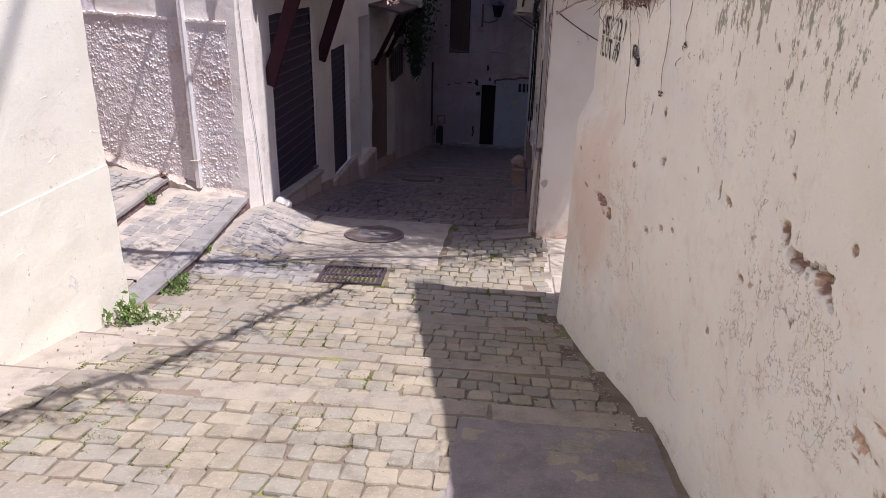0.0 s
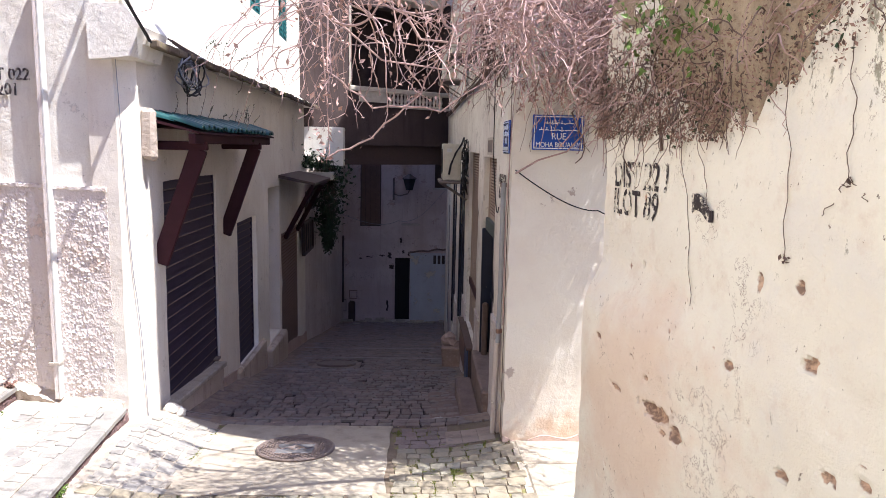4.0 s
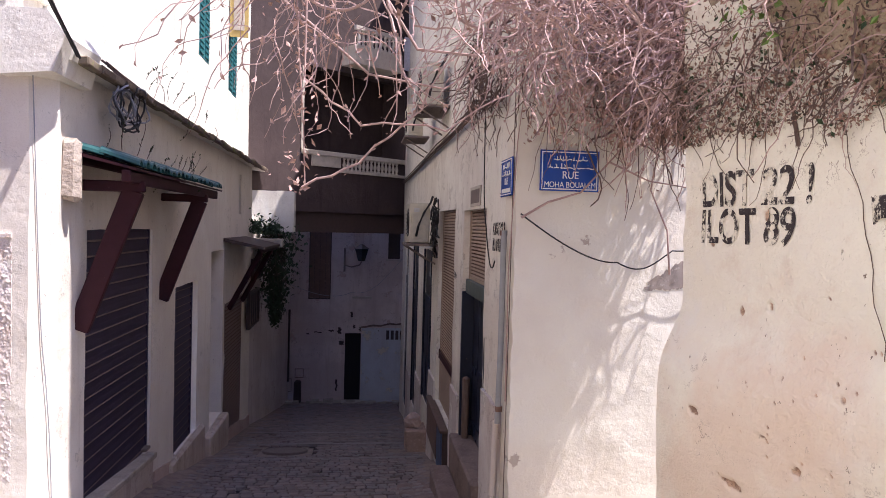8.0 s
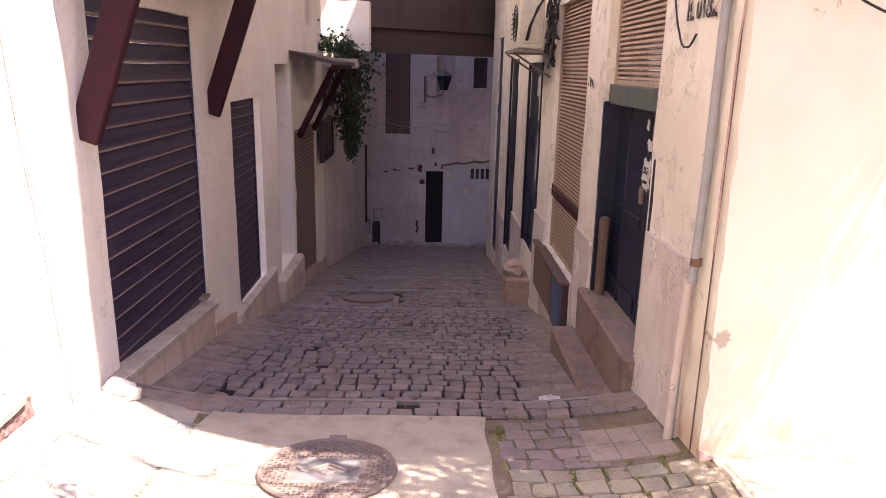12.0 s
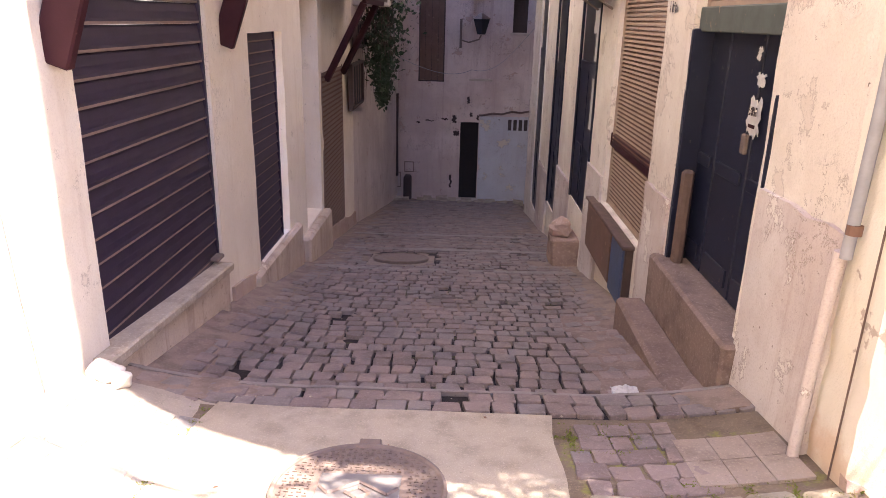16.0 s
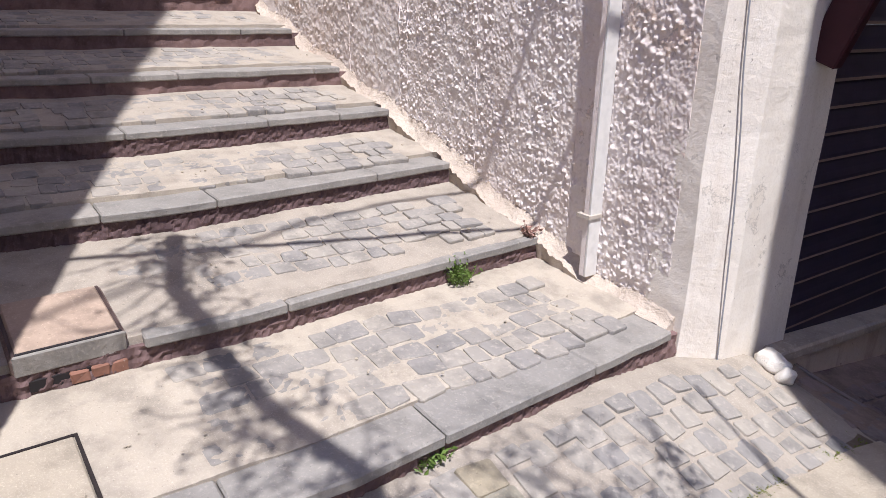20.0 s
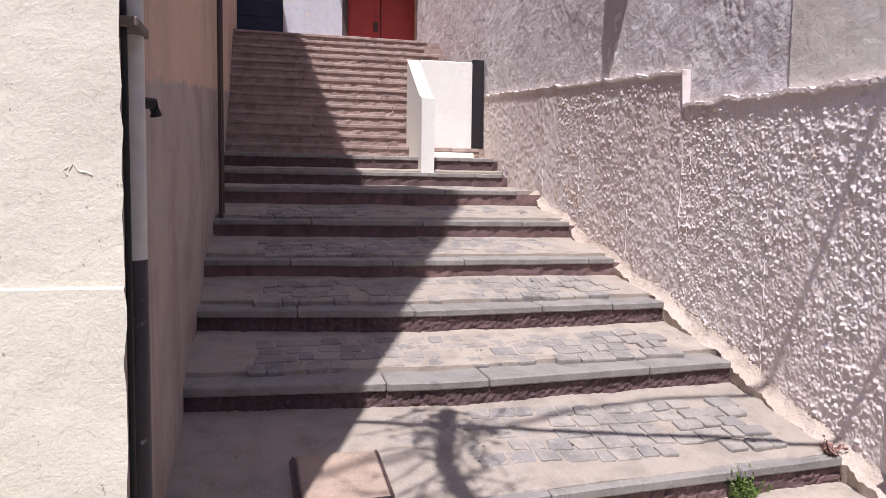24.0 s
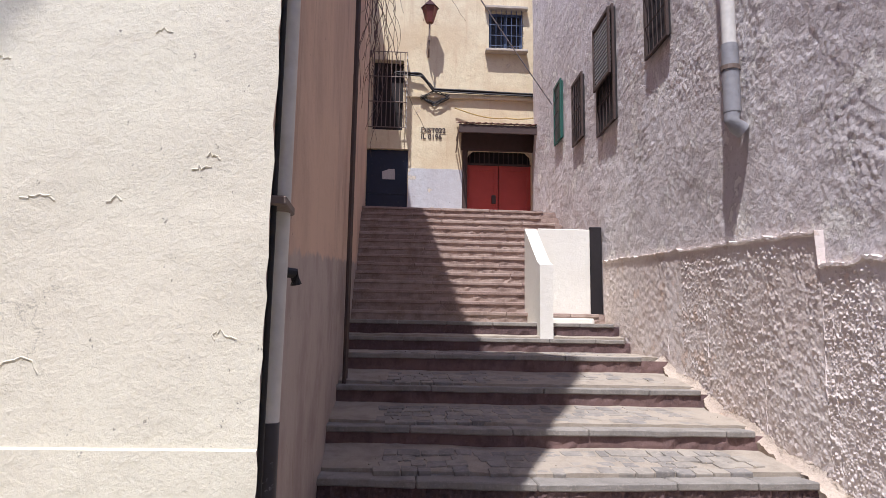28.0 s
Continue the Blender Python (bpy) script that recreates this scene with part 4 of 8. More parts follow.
fronts("wall_shops_right", "x", RIGHT, 0.36, 8.24, 21.4, -4.8, 2.3, [(9.12, -1.44, 10.53, 1.13), (11.22, -1.62, 12.95, 1.17), (13.85, -2.06, 15.1, 0.56), (16.45, -2.75, 17.5, 0.64), (18.9, -3.4, 20.0, 1.1)], "facade", "peeling cream shop fronts")
structure("wall_upper_right", prism([(0.37, 8.3), (0.37, 16.6), (3.8, 16.6), (3.8, 8.3)], "z", 2.3, 10.5), "facade", "cream upper storey above the shops")

structure("wall_upper_right_far", prism([(0.37, 16.6), (0.37, 24.0), (3.8, 24.0), (3.8, 16.6)], "z", 2.25, 8.6), "facade", "lower cream upper storey further down the lane")


def sign_wall():
    def place(u, v):
        p = Vector((u, 2.0, v))
        return (u - (0.015 * noise.noise((1, 0, 6 * v)) if u < 0.36 else 0), 7.86 + 0.02 * noise.noise(p * 0.9) + 0.009 * noise.noise(p * 3.5) - 0.006 * abs(noise.noise(p * 9)), v)

    structure("wall_sign", skin(place, steps(0.335, 3.8, 70), steps(-1.9, 3.2, 90) + steps(3.5, 10.5, 6), (0, 0.38, 0)), "sign_wall", "whitewashed house end with flaking patches and two street signs", smooth=True)


sign_wall()


def sign_face(u, v):
    p = Vector((u, 2.0, v))
    return (u, 7.86 + 0.02 * noise.noise(p * 0.9) + 0.009 * noise.noise(p * 3.5) - 0.006 * abs(noise.noise(p * 9)) - 0.003, v)


bare = skin(lambda u, v: sign_face(1.40 + 0.34 * u + (0.08 * noise.noise((0, 4 * v, 2)) + 0.03 * noise.noise((0, 13 * v, 2))) * (1 - u), 0.50 + (0.06 + 0.20 * u) * v + (0.06 * noise.noise((5 * u, 0, 1)) + 0.03 * noise.noise((15 * u, 2 * v, 1)))), steps(0, 1, 30), steps(0, 1, 16), (0, 0.02, 0))
part("bare_patch", bare, "bare_grey", bpy.data.objects["wall_sign"], "grey patch where the limewash has come off", smooth=True)
# Invented block out of view; its shadow bounds the sunlit landing.
structure("wall_upper_bay", prism([(0.34, 7.2), (2.0, 7.2), (2.0, 7.9), (0.34, 7.9)], "z", 3.3, 10.5), "white", "unseen block added over the corner to shade the landing")
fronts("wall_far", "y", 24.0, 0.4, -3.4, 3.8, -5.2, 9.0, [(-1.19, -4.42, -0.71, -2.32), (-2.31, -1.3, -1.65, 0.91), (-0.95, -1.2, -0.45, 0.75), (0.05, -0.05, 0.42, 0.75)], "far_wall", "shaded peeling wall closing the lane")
structure("wall_blue_patch", relief(holed_wall("y", 23.975, 0.02, -0.69, 1.4, -4.7, -2.15, [(u, -99, u, -99) for u in steps(-0.6, 1.3, 8)]), 0.006, 3), "blue_wash", "blue-grey limewashed patch beside the low doorway")
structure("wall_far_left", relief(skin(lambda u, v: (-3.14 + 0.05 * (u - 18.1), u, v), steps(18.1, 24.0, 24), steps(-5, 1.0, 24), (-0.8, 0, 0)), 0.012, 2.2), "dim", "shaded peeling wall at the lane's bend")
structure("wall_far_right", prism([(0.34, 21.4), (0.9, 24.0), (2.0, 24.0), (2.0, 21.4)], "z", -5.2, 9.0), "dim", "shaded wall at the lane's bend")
structure("wall_sunlit_stub", relief(holed_wall("y", 18.7, 0.3, -3.4, -2.3, 0.75, 1.66, [(u, -99, u, -99) for u in (-3.1, -2.8, -2.55)]), 0.03, 3), "white", "sunlit white parapet stub over the lane")
fronts("wall_end_of_stairs", "x", -17.0, -0.4, 2.0, 10.0, 2.5, 10.5, [(6.70, 3.0, 8.22, 5.02), (7.2, 7.42, 8.02, 8.45), (4.5, 5.4, 5.2, 7.1), (4.4, 3.0, 5.35, 4.95)], "yellow", "sunlit yellow house front at the head of the stairs", 0.006)
structure("wall_stairs_head_north", prism([(-14.3, 8.5), (-17.0, 8.5), (-17.0, 10.5), (-14.3, 10.5)], "z", 1.0, 7.5), "grey_lime", "grey wall at the head of the stairs")
structure("ground_terrace", prism([(1.8, -40), (1.8, 5.4), (40, 5.4), (40, -40)], "z", -3.0, -0.5), "mortar", "earth terrace behind the garden wall")
structure("ground", relief(skin(lambda u, v: (u, v, -9.0), steps(-80, 80, 8), steps(-80, 80, 8), (0, 0, -0.5)), 0.0, 1), "mortar", "bare ground round the houses")

# jettied storey over the lane, its front slanting
D = Vector((4.3, 3.4, 0)).normalized()
JET = Matrix.Translation((-3.4, 18.8, 0)) @ Matrix.Rotation(math.atan2(D.y, D.x), 4, "Z")
jetty = thing("jettied_storey", "dark grey-brown jettied storey with loggia and balustrades over the lane", "building", JET)
bm = holed_wall("y", 0.0, 0.3, 0.0, 5.5, 1.25, 9.0, [(1.49, 2.62, 4.75, 4.75)])
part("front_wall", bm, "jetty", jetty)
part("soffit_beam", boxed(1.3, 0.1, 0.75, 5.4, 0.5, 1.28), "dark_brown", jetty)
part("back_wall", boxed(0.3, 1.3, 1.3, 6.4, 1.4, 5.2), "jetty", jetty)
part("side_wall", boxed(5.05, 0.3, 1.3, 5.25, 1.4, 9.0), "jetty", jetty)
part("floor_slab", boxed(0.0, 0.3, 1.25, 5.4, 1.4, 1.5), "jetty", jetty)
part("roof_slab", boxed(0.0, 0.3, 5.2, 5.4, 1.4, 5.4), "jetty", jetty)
part("rail", boxed(1.45, -0.08, 2.62, 5.0, 0.12, 2.74, bevel=0.02), "concrete", jetty)
part("post", boxed(1.44, -0.03, 2.74, 1.50, 0.06, 4.7), "concrete", jetty)
part("parapet_block", boxed(1.75, -0.05, 2.36, 2.6, 0.05, 2.62), "concrete", jetty)


def baluster():
    bm = bmesh.new()
    prof = [(0.045, 0.0), (0.045, 0.03), (0.025, 0.05), (0.05, 0.13), (0.022, 0.24), (0.04, 0.27), (0.04, 0.30)]
    rings = [[bm.verts.new((r * math.cos(a), r * math.sin(a), z)) for a in steps(0, 2 * math.pi, 8)[:-1]] for r, z in prof]
    for a, b in zip(rings, rings[1:]):
        for j in range(8):
            bm.faces.new((a[j], a[(j + 1) % 8], b[(j + 1) % 8], b[j]))
    bm.faces.new(rings[0]), bm.faces.new(rings[-1])
    return finish_mesh(bm, "baluster", "concrete", True)


BAL = baluster()
for i in range(15):
    ob = new("baluster", BAL)
    ob.parent, ob.location = jetty, (2.72 + 0.125 * i, -0.02, 2.32)
part("lower_rail", boxed(2.6, -0.07, 2.25, 5.0, 0.06, 2.32), "concrete", jetty)
part("balcony_slab", boxed(2.6, -0.55, 4.9, 4.1, 0.0, 5.35), "concrete", jetty)
part("balcony_rail", boxed(2.6, -0.55, 5.72, 4.1, -0.45, 5.82), "concrete", jetty)
for i in range(10):
    ob = new("baluster", BAL)
    ob.parent, ob.location, ob.scale = jetty, (2.72 + 0.14 * i, -0.5, 5.35), (1, 1, 1.25)
bm = skin(lambda u, v: (4.15 + u, -0.58 + 0.03 * math.sin(14 * u) * (1 - v), 5.0 + 0.85 * v), steps(0, 0.55, 16), steps(0, 1, 6), (0, 0.006, 0))
cloth = tagged(part("hanging_cloth", bm, "cloth", None, smooth=True), "pale patterned cloth hung out over the balcony rail", "cloth")
cloth.matrix_world = JET
# ---- shop fronts on the left ----
def roller(name, label, x, y0, z0, y1, z1, slat, material, face, lean=0.0, group="roller shutters"):
    """A roller shutter: each slat a curved strip, in two guides with a bottom bar."""
    sh = thing(name, label, "shutter", pose(x, y0, z0), group)
    n = max(3, round((z1 - z0) / slat))
    h = (z1 - z0) / n
    deep = (0.42 if h < 0.07 else 0.16) * min(h, 0.13)
    prof = [(deep * 0.7, 0.0), (deep * 1.25, 0.004), (deep * 1.25, 0.004 + 0.10 * h), (deep, 0.02 + 0.10 * h), (deep * 0.8, h * 0.55), (deep * 0.3, h * 0.9), (0.0, h - 0.002)]
    bm = bmesh.new()
    rings = [[bm.verts.new((face * d, y, z)) for d, z in prof] for y in (0.0, y1 - y0)]
    back = [[bm.verts.new((-face * 0.012, y, z)) for z in (0.0, h - 0.002)] for y in (0.0, y1 - y0)]
    for i in range(len(prof) - 1):
        bm.faces.new((rings[0][i], rings[1][i], rings[1][i + 1], rings[0][i + 1]))
    bm.faces.new((back[0][0], back[1][0], back[1][1], back[0][1]))
    me = finish_mesh(bm, "slat", [material, "slat_gap" if h < 0.07 else "slat_lip"])
    # Narrow slats: upper faces carry the painted groove shade.
    if h < 0.07:
        for f in me.polygons:
            f.material_index = 1 if f.center.z > 0.6 * h else 0
    # Dark shutters: lower lip faces take the painted highlight.
    if material == "shutter":
        for f in me.polygons:
            f.material_index = 1 if f.center.z < 0.008 + 0.10 * h and abs(f.center.x) > deep * 0.9 else 0
    for i in range(n):
        ob = new("slat", me)
        ob.parent, ob.location = sh, (0, 0, h * i)
    for y in (-0.03, y1 - y0 - 0.01):
        part("guide", boxed(-0.03, y, -0.02, 0.03, y + 0.04, z1 - z0, bevel=0.004), material, sh)
    part("bottom_bar", boxed(-0.02, 0.0, -0.03, 0.025, y1 - y0, 0.035, bevel=0.006), material, sh)
    return sh


sh = roller("roller_shutter", "wide dark brown steel roller shutter, closed over a stone sill", -3.195, 8.93, -1.63, 10.80, 0.86, 0.135, "shutter", 1)
for y in (0.75, 1.70):
    part("lock_hasp", boxed(0.02, y, 0.0, 0.09, y + 0.14, 0.035, bevel=0.008), "iron", sh)
roller("roller_shutter", "narrow dark brown steel roller shutter in a white reveal", -3.20, 11.86, -2.10, 12.92, 0.10, 0.105, "shutter", 1)
roller("roller_shutter", "brown weathered roller shutter under a small awning", -3.165, 15.23, -2.98, 16.95, -0.48, 0.068, "shutter_worn", 1)

sill = thing("shop_sill", "long pale stone sill below a roller shutter", "sill", kind="structure")
slope = Matrix.Translation((0, 8.72, -1.50)) @ Matrix.Rotation(math.atan2(-0.165, 2.0), 4, "X")
part("slab", relief(boxed(-3.27, 0.0, -0.07, -3.03, 2.06, 0.0, bevel=0.012, m=slope), 0.006, 4), "sill_slab", sill)
part("base", relief(boxed(-3.2, 0.02, -0.75, -3.06, 2.03, -0.071, bevel=0.01, m=slope), 0.008, 3), "sill_stain", sill)
sill = thing("shop_sill", "sloping plastered sill below a narrow shutter", "sill", kind="structure")
part("base", relief(boxed(-3.3, 11.6, -2.7, -3.07, 13.5, -2.10, bevel=0.03), 0.012, 3), "sill_stain", sill)
sill = thing("shop_sill", "plastered sill under a blind recess", "sill", kind="structure")
part("base", relief(boxed(-3.3, 13.7, -3.1, -3.03, 15.2, -2.38, bevel=0.03), 0.012, 3), "sill_stain", sill)
structure("wall_recess_back", boxed(-3.42, 13.95, -2.45, -3.38, 15.15, 0.55), "white", "back of the blind recess")
# Near-black sheet stands for the darkness behind the slot.
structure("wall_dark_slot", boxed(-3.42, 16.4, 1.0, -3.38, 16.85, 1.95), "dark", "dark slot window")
structure("baseboard_left", relief(skin(lambda u, v: (LEFT + 0.025 + 0.02 * (1 - v) + 0.01 * noise.noise((2 * u, v, 0)), u, level(u) - 0.2 + (0.45 + 0.12 * noise.noise((u, 1, 0))) * v), steps(11.0, 18.1, 40), steps(0, 1, 6), (-0.05, 0, 0)), 0.006, 6), "pink_base", "damp reddish plaster skirting", True)

# awning on two raking struts
aw = thing("awning", "small green-tiled awning on dark red wooden struts", "awning")


def beam(a, b, w, d, material, name, parent, label=""):
    """A squared timber from a to b."""
    a, b = Vector(a), Vector(b)
    bm = boxed(-w / 2, -d / 2, 0, w / 2, d / 2, (b - a).length, bevel=0.010)
    q = (b - a).to_track_quat("Z", "Y").to_matrix().to_4x4()
    bmesh.ops.transform(bm, matrix=Matrix.Translation(a) @ q, verts=bm.verts)
    return part(name, bm, material, parent, label)


for y in (8.74, 11.18):
    beam((LEFT + 0.01, y, 0.0), (-2.71, y + 0.02, 1.17), 0.075, 0.17, "red_wood", "strut", aw)
    beam((LEFT, y, 1.20), (-2.62, y + 0.02, 1.20), 0.07, 0.09, "red_wood", "cross_beam", aw)
beam((-2.68, 8.45, 1.27), (-2.68, 11.9, 1.27), 0.07, 0.10, "red_wood", "front_beam", aw)
beam((LEFT, 8.5, 1.42), (LEFT, 11.9, 1.42), 0.06, 0.10, "red_wood", "wall_plate", aw)
part("boarding", prism([(LEFT, 1.47), (-2.60, 1.335), (-2.60, 1.315), (LEFT, 1.44)], "y", 8.46, 11.95), "red_wood", aw)
TILE = bmesh.new()
for a, b in (((0.0, 0.0), (0.30, -0.075)), ((0.27, -0.05), (0.57, -0.145))):
    ring = []
    for (x, z) in (a, b):
        ring.append([TILE.verts.new((x, 0.062 * math.cos(t), z + 0.05 * math.sin(t))) for t in steps(math.pi, 0, 6)] + [TILE.verts.new((x, 0.050 * math.cos(t), z - 0.004 + 0.038 * math.sin(t))) for t in steps(0, math.pi, 6)])
    k = len(ring[0])
    for j in range(k):
        TILE.faces.new((ring[0][j], ring[0][(j + 1) % k], ring[1][(j + 1) % k], ring[1][j]))
    TILE.faces.new(ring[0]), TILE.faces.new(ring[1])
TILE = finish_mesh(TILE, "roof_tile", "tile_green")
rr = random.Random(5)
for i in range(27):
    ob = new("roof_tile", TILE)
    ob.parent, ob.location, ob.rotation_euler = aw, (LEFT - 0.02 + rr.uniform(-0.02, 0.02), 8.52 + 0.13 * i, 1.50 + rr.uniform(-0.008, 0.012)), (0, 0, rr.uniform(-0.04, 0.04))
part("mortar_edge", relief(boxed(-3.16, 8.40, 1.05, -3.02, 8.50, 1.55, bevel=0.03), 0.03, 9), "fillet", aw, "broken white mortar at the awning's end")

# roof ledge with tiles above the shops, plaster corbel at the corner
ledge = thing("roof_ledge", "sloping white roof ledge edged with old tiles above the shops", "ledge", kind="structure")
part("ledge", relief(prism([(-3.5, 2.14), (-3.0, 2.10), (-2.98, 2.16), (-3.36, 2.36), (-3.5, 2.38)], "y", 8.2, 19.0), 0.015, 3), "white", ledge)
EDGE = relief(boxed(-3.02, 0.0, 2.10, -2.93, 0.30, 2.17, bevel=0.012), 0.012, 7)
EDGE = finish_mesh(EDGE, "edge_tile", "mortar")
for i in range(34):
    ob = new("edge_tile", EDGE)
    ob.parent, ob.location = ledge, (rr.uniform(-0.02, 0.02), 8.3 + 0.315 * i, rr.uniform(-0.012, 0.012))
corbel = thing("corner_corbel", "lumpy white plaster corbel at the shop corner", "corbel", kind="structure")
part("corbel", relief(prism([(-3.42, 1.95), (-3.05, 1.98), (-2.98, 2.25), (-3.1, 2.42), (-3.45, 2.42)], "y", 8.02, 8.75), 0.02, 5), "white", corbel)

# upper windows
for y0, y1, z0, z1 in ((13.88, 14.62, 3.5, 4.9), (16.33, 17.18, 3.42, 4.7)):
    w = thing("shuttered_window", "closed teal louvred shutter in a white wall", "window", pose(-3.37, y0, z0), "upper windows")
    for a in (0.0, (y1 - y0) / 2):
        lf = part("shutter_leaf", boxed(-0.02, a + 0.008, 0.01, 0.02, a + (y1 - y0) / 2 - 0.008, z1 - z0 - 0.01, bevel=0.004), "teal", w)
        for i in range(14):
            part("louvre", boxed(0.018, a + 0.05, 0.06 + i * 0.09, 0.034, a + (y1 - y0) / 2 - 0.05, 0.11 + i * 0.09), "teal", lf)
yl = thing("open_shutter", "yellow wooden shutter leaf standing open", "shutter", pose(-3.33, 16.28, 4.4))
part("leaf", boxed(0.0, -0.03, 0.0, 0.34, 0.0, 1.1, bevel=0.006), "yellow_wood", yl)
part("panel", boxed(0.07, -0.042, 0.12, 0.27, -0.028, 0.98, bevel=0.004), "concrete", yl)

# second little awning with struts and a hanging plant
aw2 = thing("awning", "small weathered awning on red struts over a shop door", "awning")
for y in (15.5, 16.9):
    beam((LEFT + 0.02, y, -0.62), (-2.55, y - 0.2, 0.42), 0.06, 0.09, "red_wood", "strut", aw2)
beam((-2.52, 15.1, 0.45), (-2.52, 17.3, 0.45), 0.06, 0.08, "red_wood", "front_beam", aw2)
part("roof", relief(prism([(LEFT, 0.66), (-2.45, 0.52), (-2.45, 0.47), (LEFT, 0.60)], "y", 15.0, 17.4), 0.01, 4), "dark_brown", aw2)
for i in range(2):
    wn = thing("small_window", "small dark barred window in the bend's wall", "window", pose(LEFT + 0.06, 17.25 + 0.5 * i, -1.25 if i == 0 else -0.28), "bend windows")
    part("frame", holed_wall("x", 0.0, 0.07, 0.0, 1.40, 0.0, 0.75 if i == 0 else 0.45, [(0.05, 0.05, 1.35, 0.70 if i == 0 else 0.40)]), "dark_brown", wn)
    part("pane", boxed(0.01, 0.04, 0.04, 0.03, 1.36, 0.71 if i == 0 else 0.41), "dark", wn)
    for j in range(4):
        part("bar", tube([(0.045, 0.28 * (j + 1), 0.03), (0.045, 0.28 * (j + 1), 0.72 if i == 0 else 0.42)], 0.008, 5), "iron", wn)

# ---- shop fronts on the right ----
roller("roller_shutter", "half-lowered rusty beige roller shutter above a green door", 0.44, 9.03, 0.36, 10.49, 1.15, 0.038, "shutter_rust", -1)
box_bar = thing("shutter_bar", "grey-green steel bar under a half-lowered shutter", "bar")
part("bar", boxed(0.38, 9.03, 0.20, 0.47, 10.55, 0.36, bevel=0.008), "bar_green", box_bar)
roller("roller_shutter", "rusty beige roller shutter pulled fully down", 0.42, 11.20, -1.62, 12.91, 1.19, 0.040, "shutter_rust", -1)
roller("repair_strip", "red repair strip across a roller shutter", 0.405, 11.22, -0.98, 12.95, -0.86, 0.12, "red_wood", -1, group="")

gd = thing("green_door", "dark green metal double door, scuffed and papered", "door", pose(0.50, 9.05, -1.44))
for y0, y1 in ((0.02, 0.56), (0.58, 1.10), (1.12, 1.46)):
    lf = part("door_leaf", boxed(-0.02, y0, 0.02, 0.03, y1, 1.66, bevel=0.006), "green_door", gd)
    part("rail", boxed(-0.035, y0 + 0.05, 0.75, -0.018, y1 - 0.05, 0.83, bevel=0.004), "green_door", lf)
    part("kick_rail", boxed(-0.035, y0 + 0.05, 0.08, -0.018, y1 - 0.05, 0.20, bevel=0.004), "green_door", lf)
for y in (-0.02, 1.44):
    part("jamb", relief(boxed(-0.16, y, 0.0, 0.02, y + 0.06, 1.66, bevel=0.008), 0.006, 8), "green_door", gd)
part("lock", boxed(-0.05, 0.60, 0.95, -0.02, 0.66, 1.07, bevel=0.006), "iron", gd)
part("stop_post", relief(boxed(-0.14, 1.30, 0.0, -0.07, 1.40, 0.70, bevel=0.02), 0.012, 9), "worn_jamb", gd, "rounded worn stone post beside the door")
pp = thing("torn_poster", "torn white paper bills pasted on the green door", "poster", pose(0.458, 9.50, -0.50))
for j, (y, z, w, h) in enumerate(((0.00, 0.14, 0.17, 0.20), (0.02, 0.42, 0.10, 0.07), (0.12, 0.74, 0.04, 0.12), (0.12, 0.56, 0.04, 0.06), (0.02, 0.86, 0.08, 0.04))):
    part("scrap", relief(skin(lambda u, v: (-0.004 * noise.noise((9 * u, 9 * v, j)), y + w * u + 0.05 * noise.noise((0, 4 * v, j)), z + h * v + 0.05 * noise.noise((4 * u, 0, j))), steps(0, 1, 6), steps(0, 1, 6), (0.004, 0, 0)), 0.003, 9), "paper", pp)
part("print", boxed(-0.014, 0.03, 0.25, -0.011, 0.14, 0.30), "stencil", pp)
part("print", boxed(-0.014, 0.03, 0.18, -0.011, 0.12, 0.20), "red_wood", pp)


def slim_door(y0, y1, z0, z1, label, arch=False):
    d = thing("narrow_door", label, "door", pose(0.375, y0, z0), "narrow doors")
    w = y1 - y0
    for a, b in ((0.02, w / 2 - 0.01), (w / 2 + 0.01, w - 0.02)):
        lf = part("door_leaf", boxed(-0.02, a, 0.0, 0.03, b, (z1 - z0) * 0.66, bevel=0.006), "green_door", d)
        part("panel", boxed(-0.032, a + 0.08, 0.15, -0.018, b - 0.08, (z1 - z0) * 0.3, bevel=0.004), "green_door", lf)
    part("transom", boxed(-0.03, 0.0, (z1 - z0) * 0.66, 0.02, w, (z1 - z0) * 0.70), "green_door", d)
    part("fanlight", boxed(-0.005, 0.02, (z1 - z0) * 0.70, 0.02, w - 0.02, z1 - z0), "glass_dark", d)
    for k in (-0.02, w - 0.04):
        part("jamb", boxed(-0.055, k, 0.0, -0.02, k + 0.05, z1 - z0, bevel=0.008), "pipe_white" if arch else "green_door", d)
    return d


slim_door(13.85, 15.1, -2.06, 0.56, "dark green narrow shop door with peeling bills")
slim_door(16.45, 17.5, -2.75, 0.64, "dark brown-green narrow door between white jambs")
slim_door(18.9, 20.0, -3.4, 1.1, "tall arched dark green door with white jambs", True)
for z, w, h in ((-1.0, 0.16, 0.6), (-0.2, 0.14, 0.5), (0.12, 0.3, 0.28)):
    b = thing("pasted_bill", "faded paper bill pasted on a narrow door", "poster", pose(0.348, 14.0, z), "door bills")
    part("sheet", relief(skin(lambda u, v: (0, w * u, h * v), steps(0, 1, 4), steps(0, 1, 6), (0.003, 0, 0)), 0.008, 7), "paper", b)

cab = thing("meter_cabinet", "low brown and blue metal cabinet fixed under a shutter", "cabinet", pose(0.30, 11.4, -2.22))
bm = boxed(-0.03, 0.0, 0.0, 0.12, 1.85, 0.55, bevel=0.01)
part("body", bm, "dark_brown", cab)
part("door", boxed(-0.05, 0.55, 0.03, -0.028, 1.82, 0.53, bevel=0.006), "brown_panel", cab)
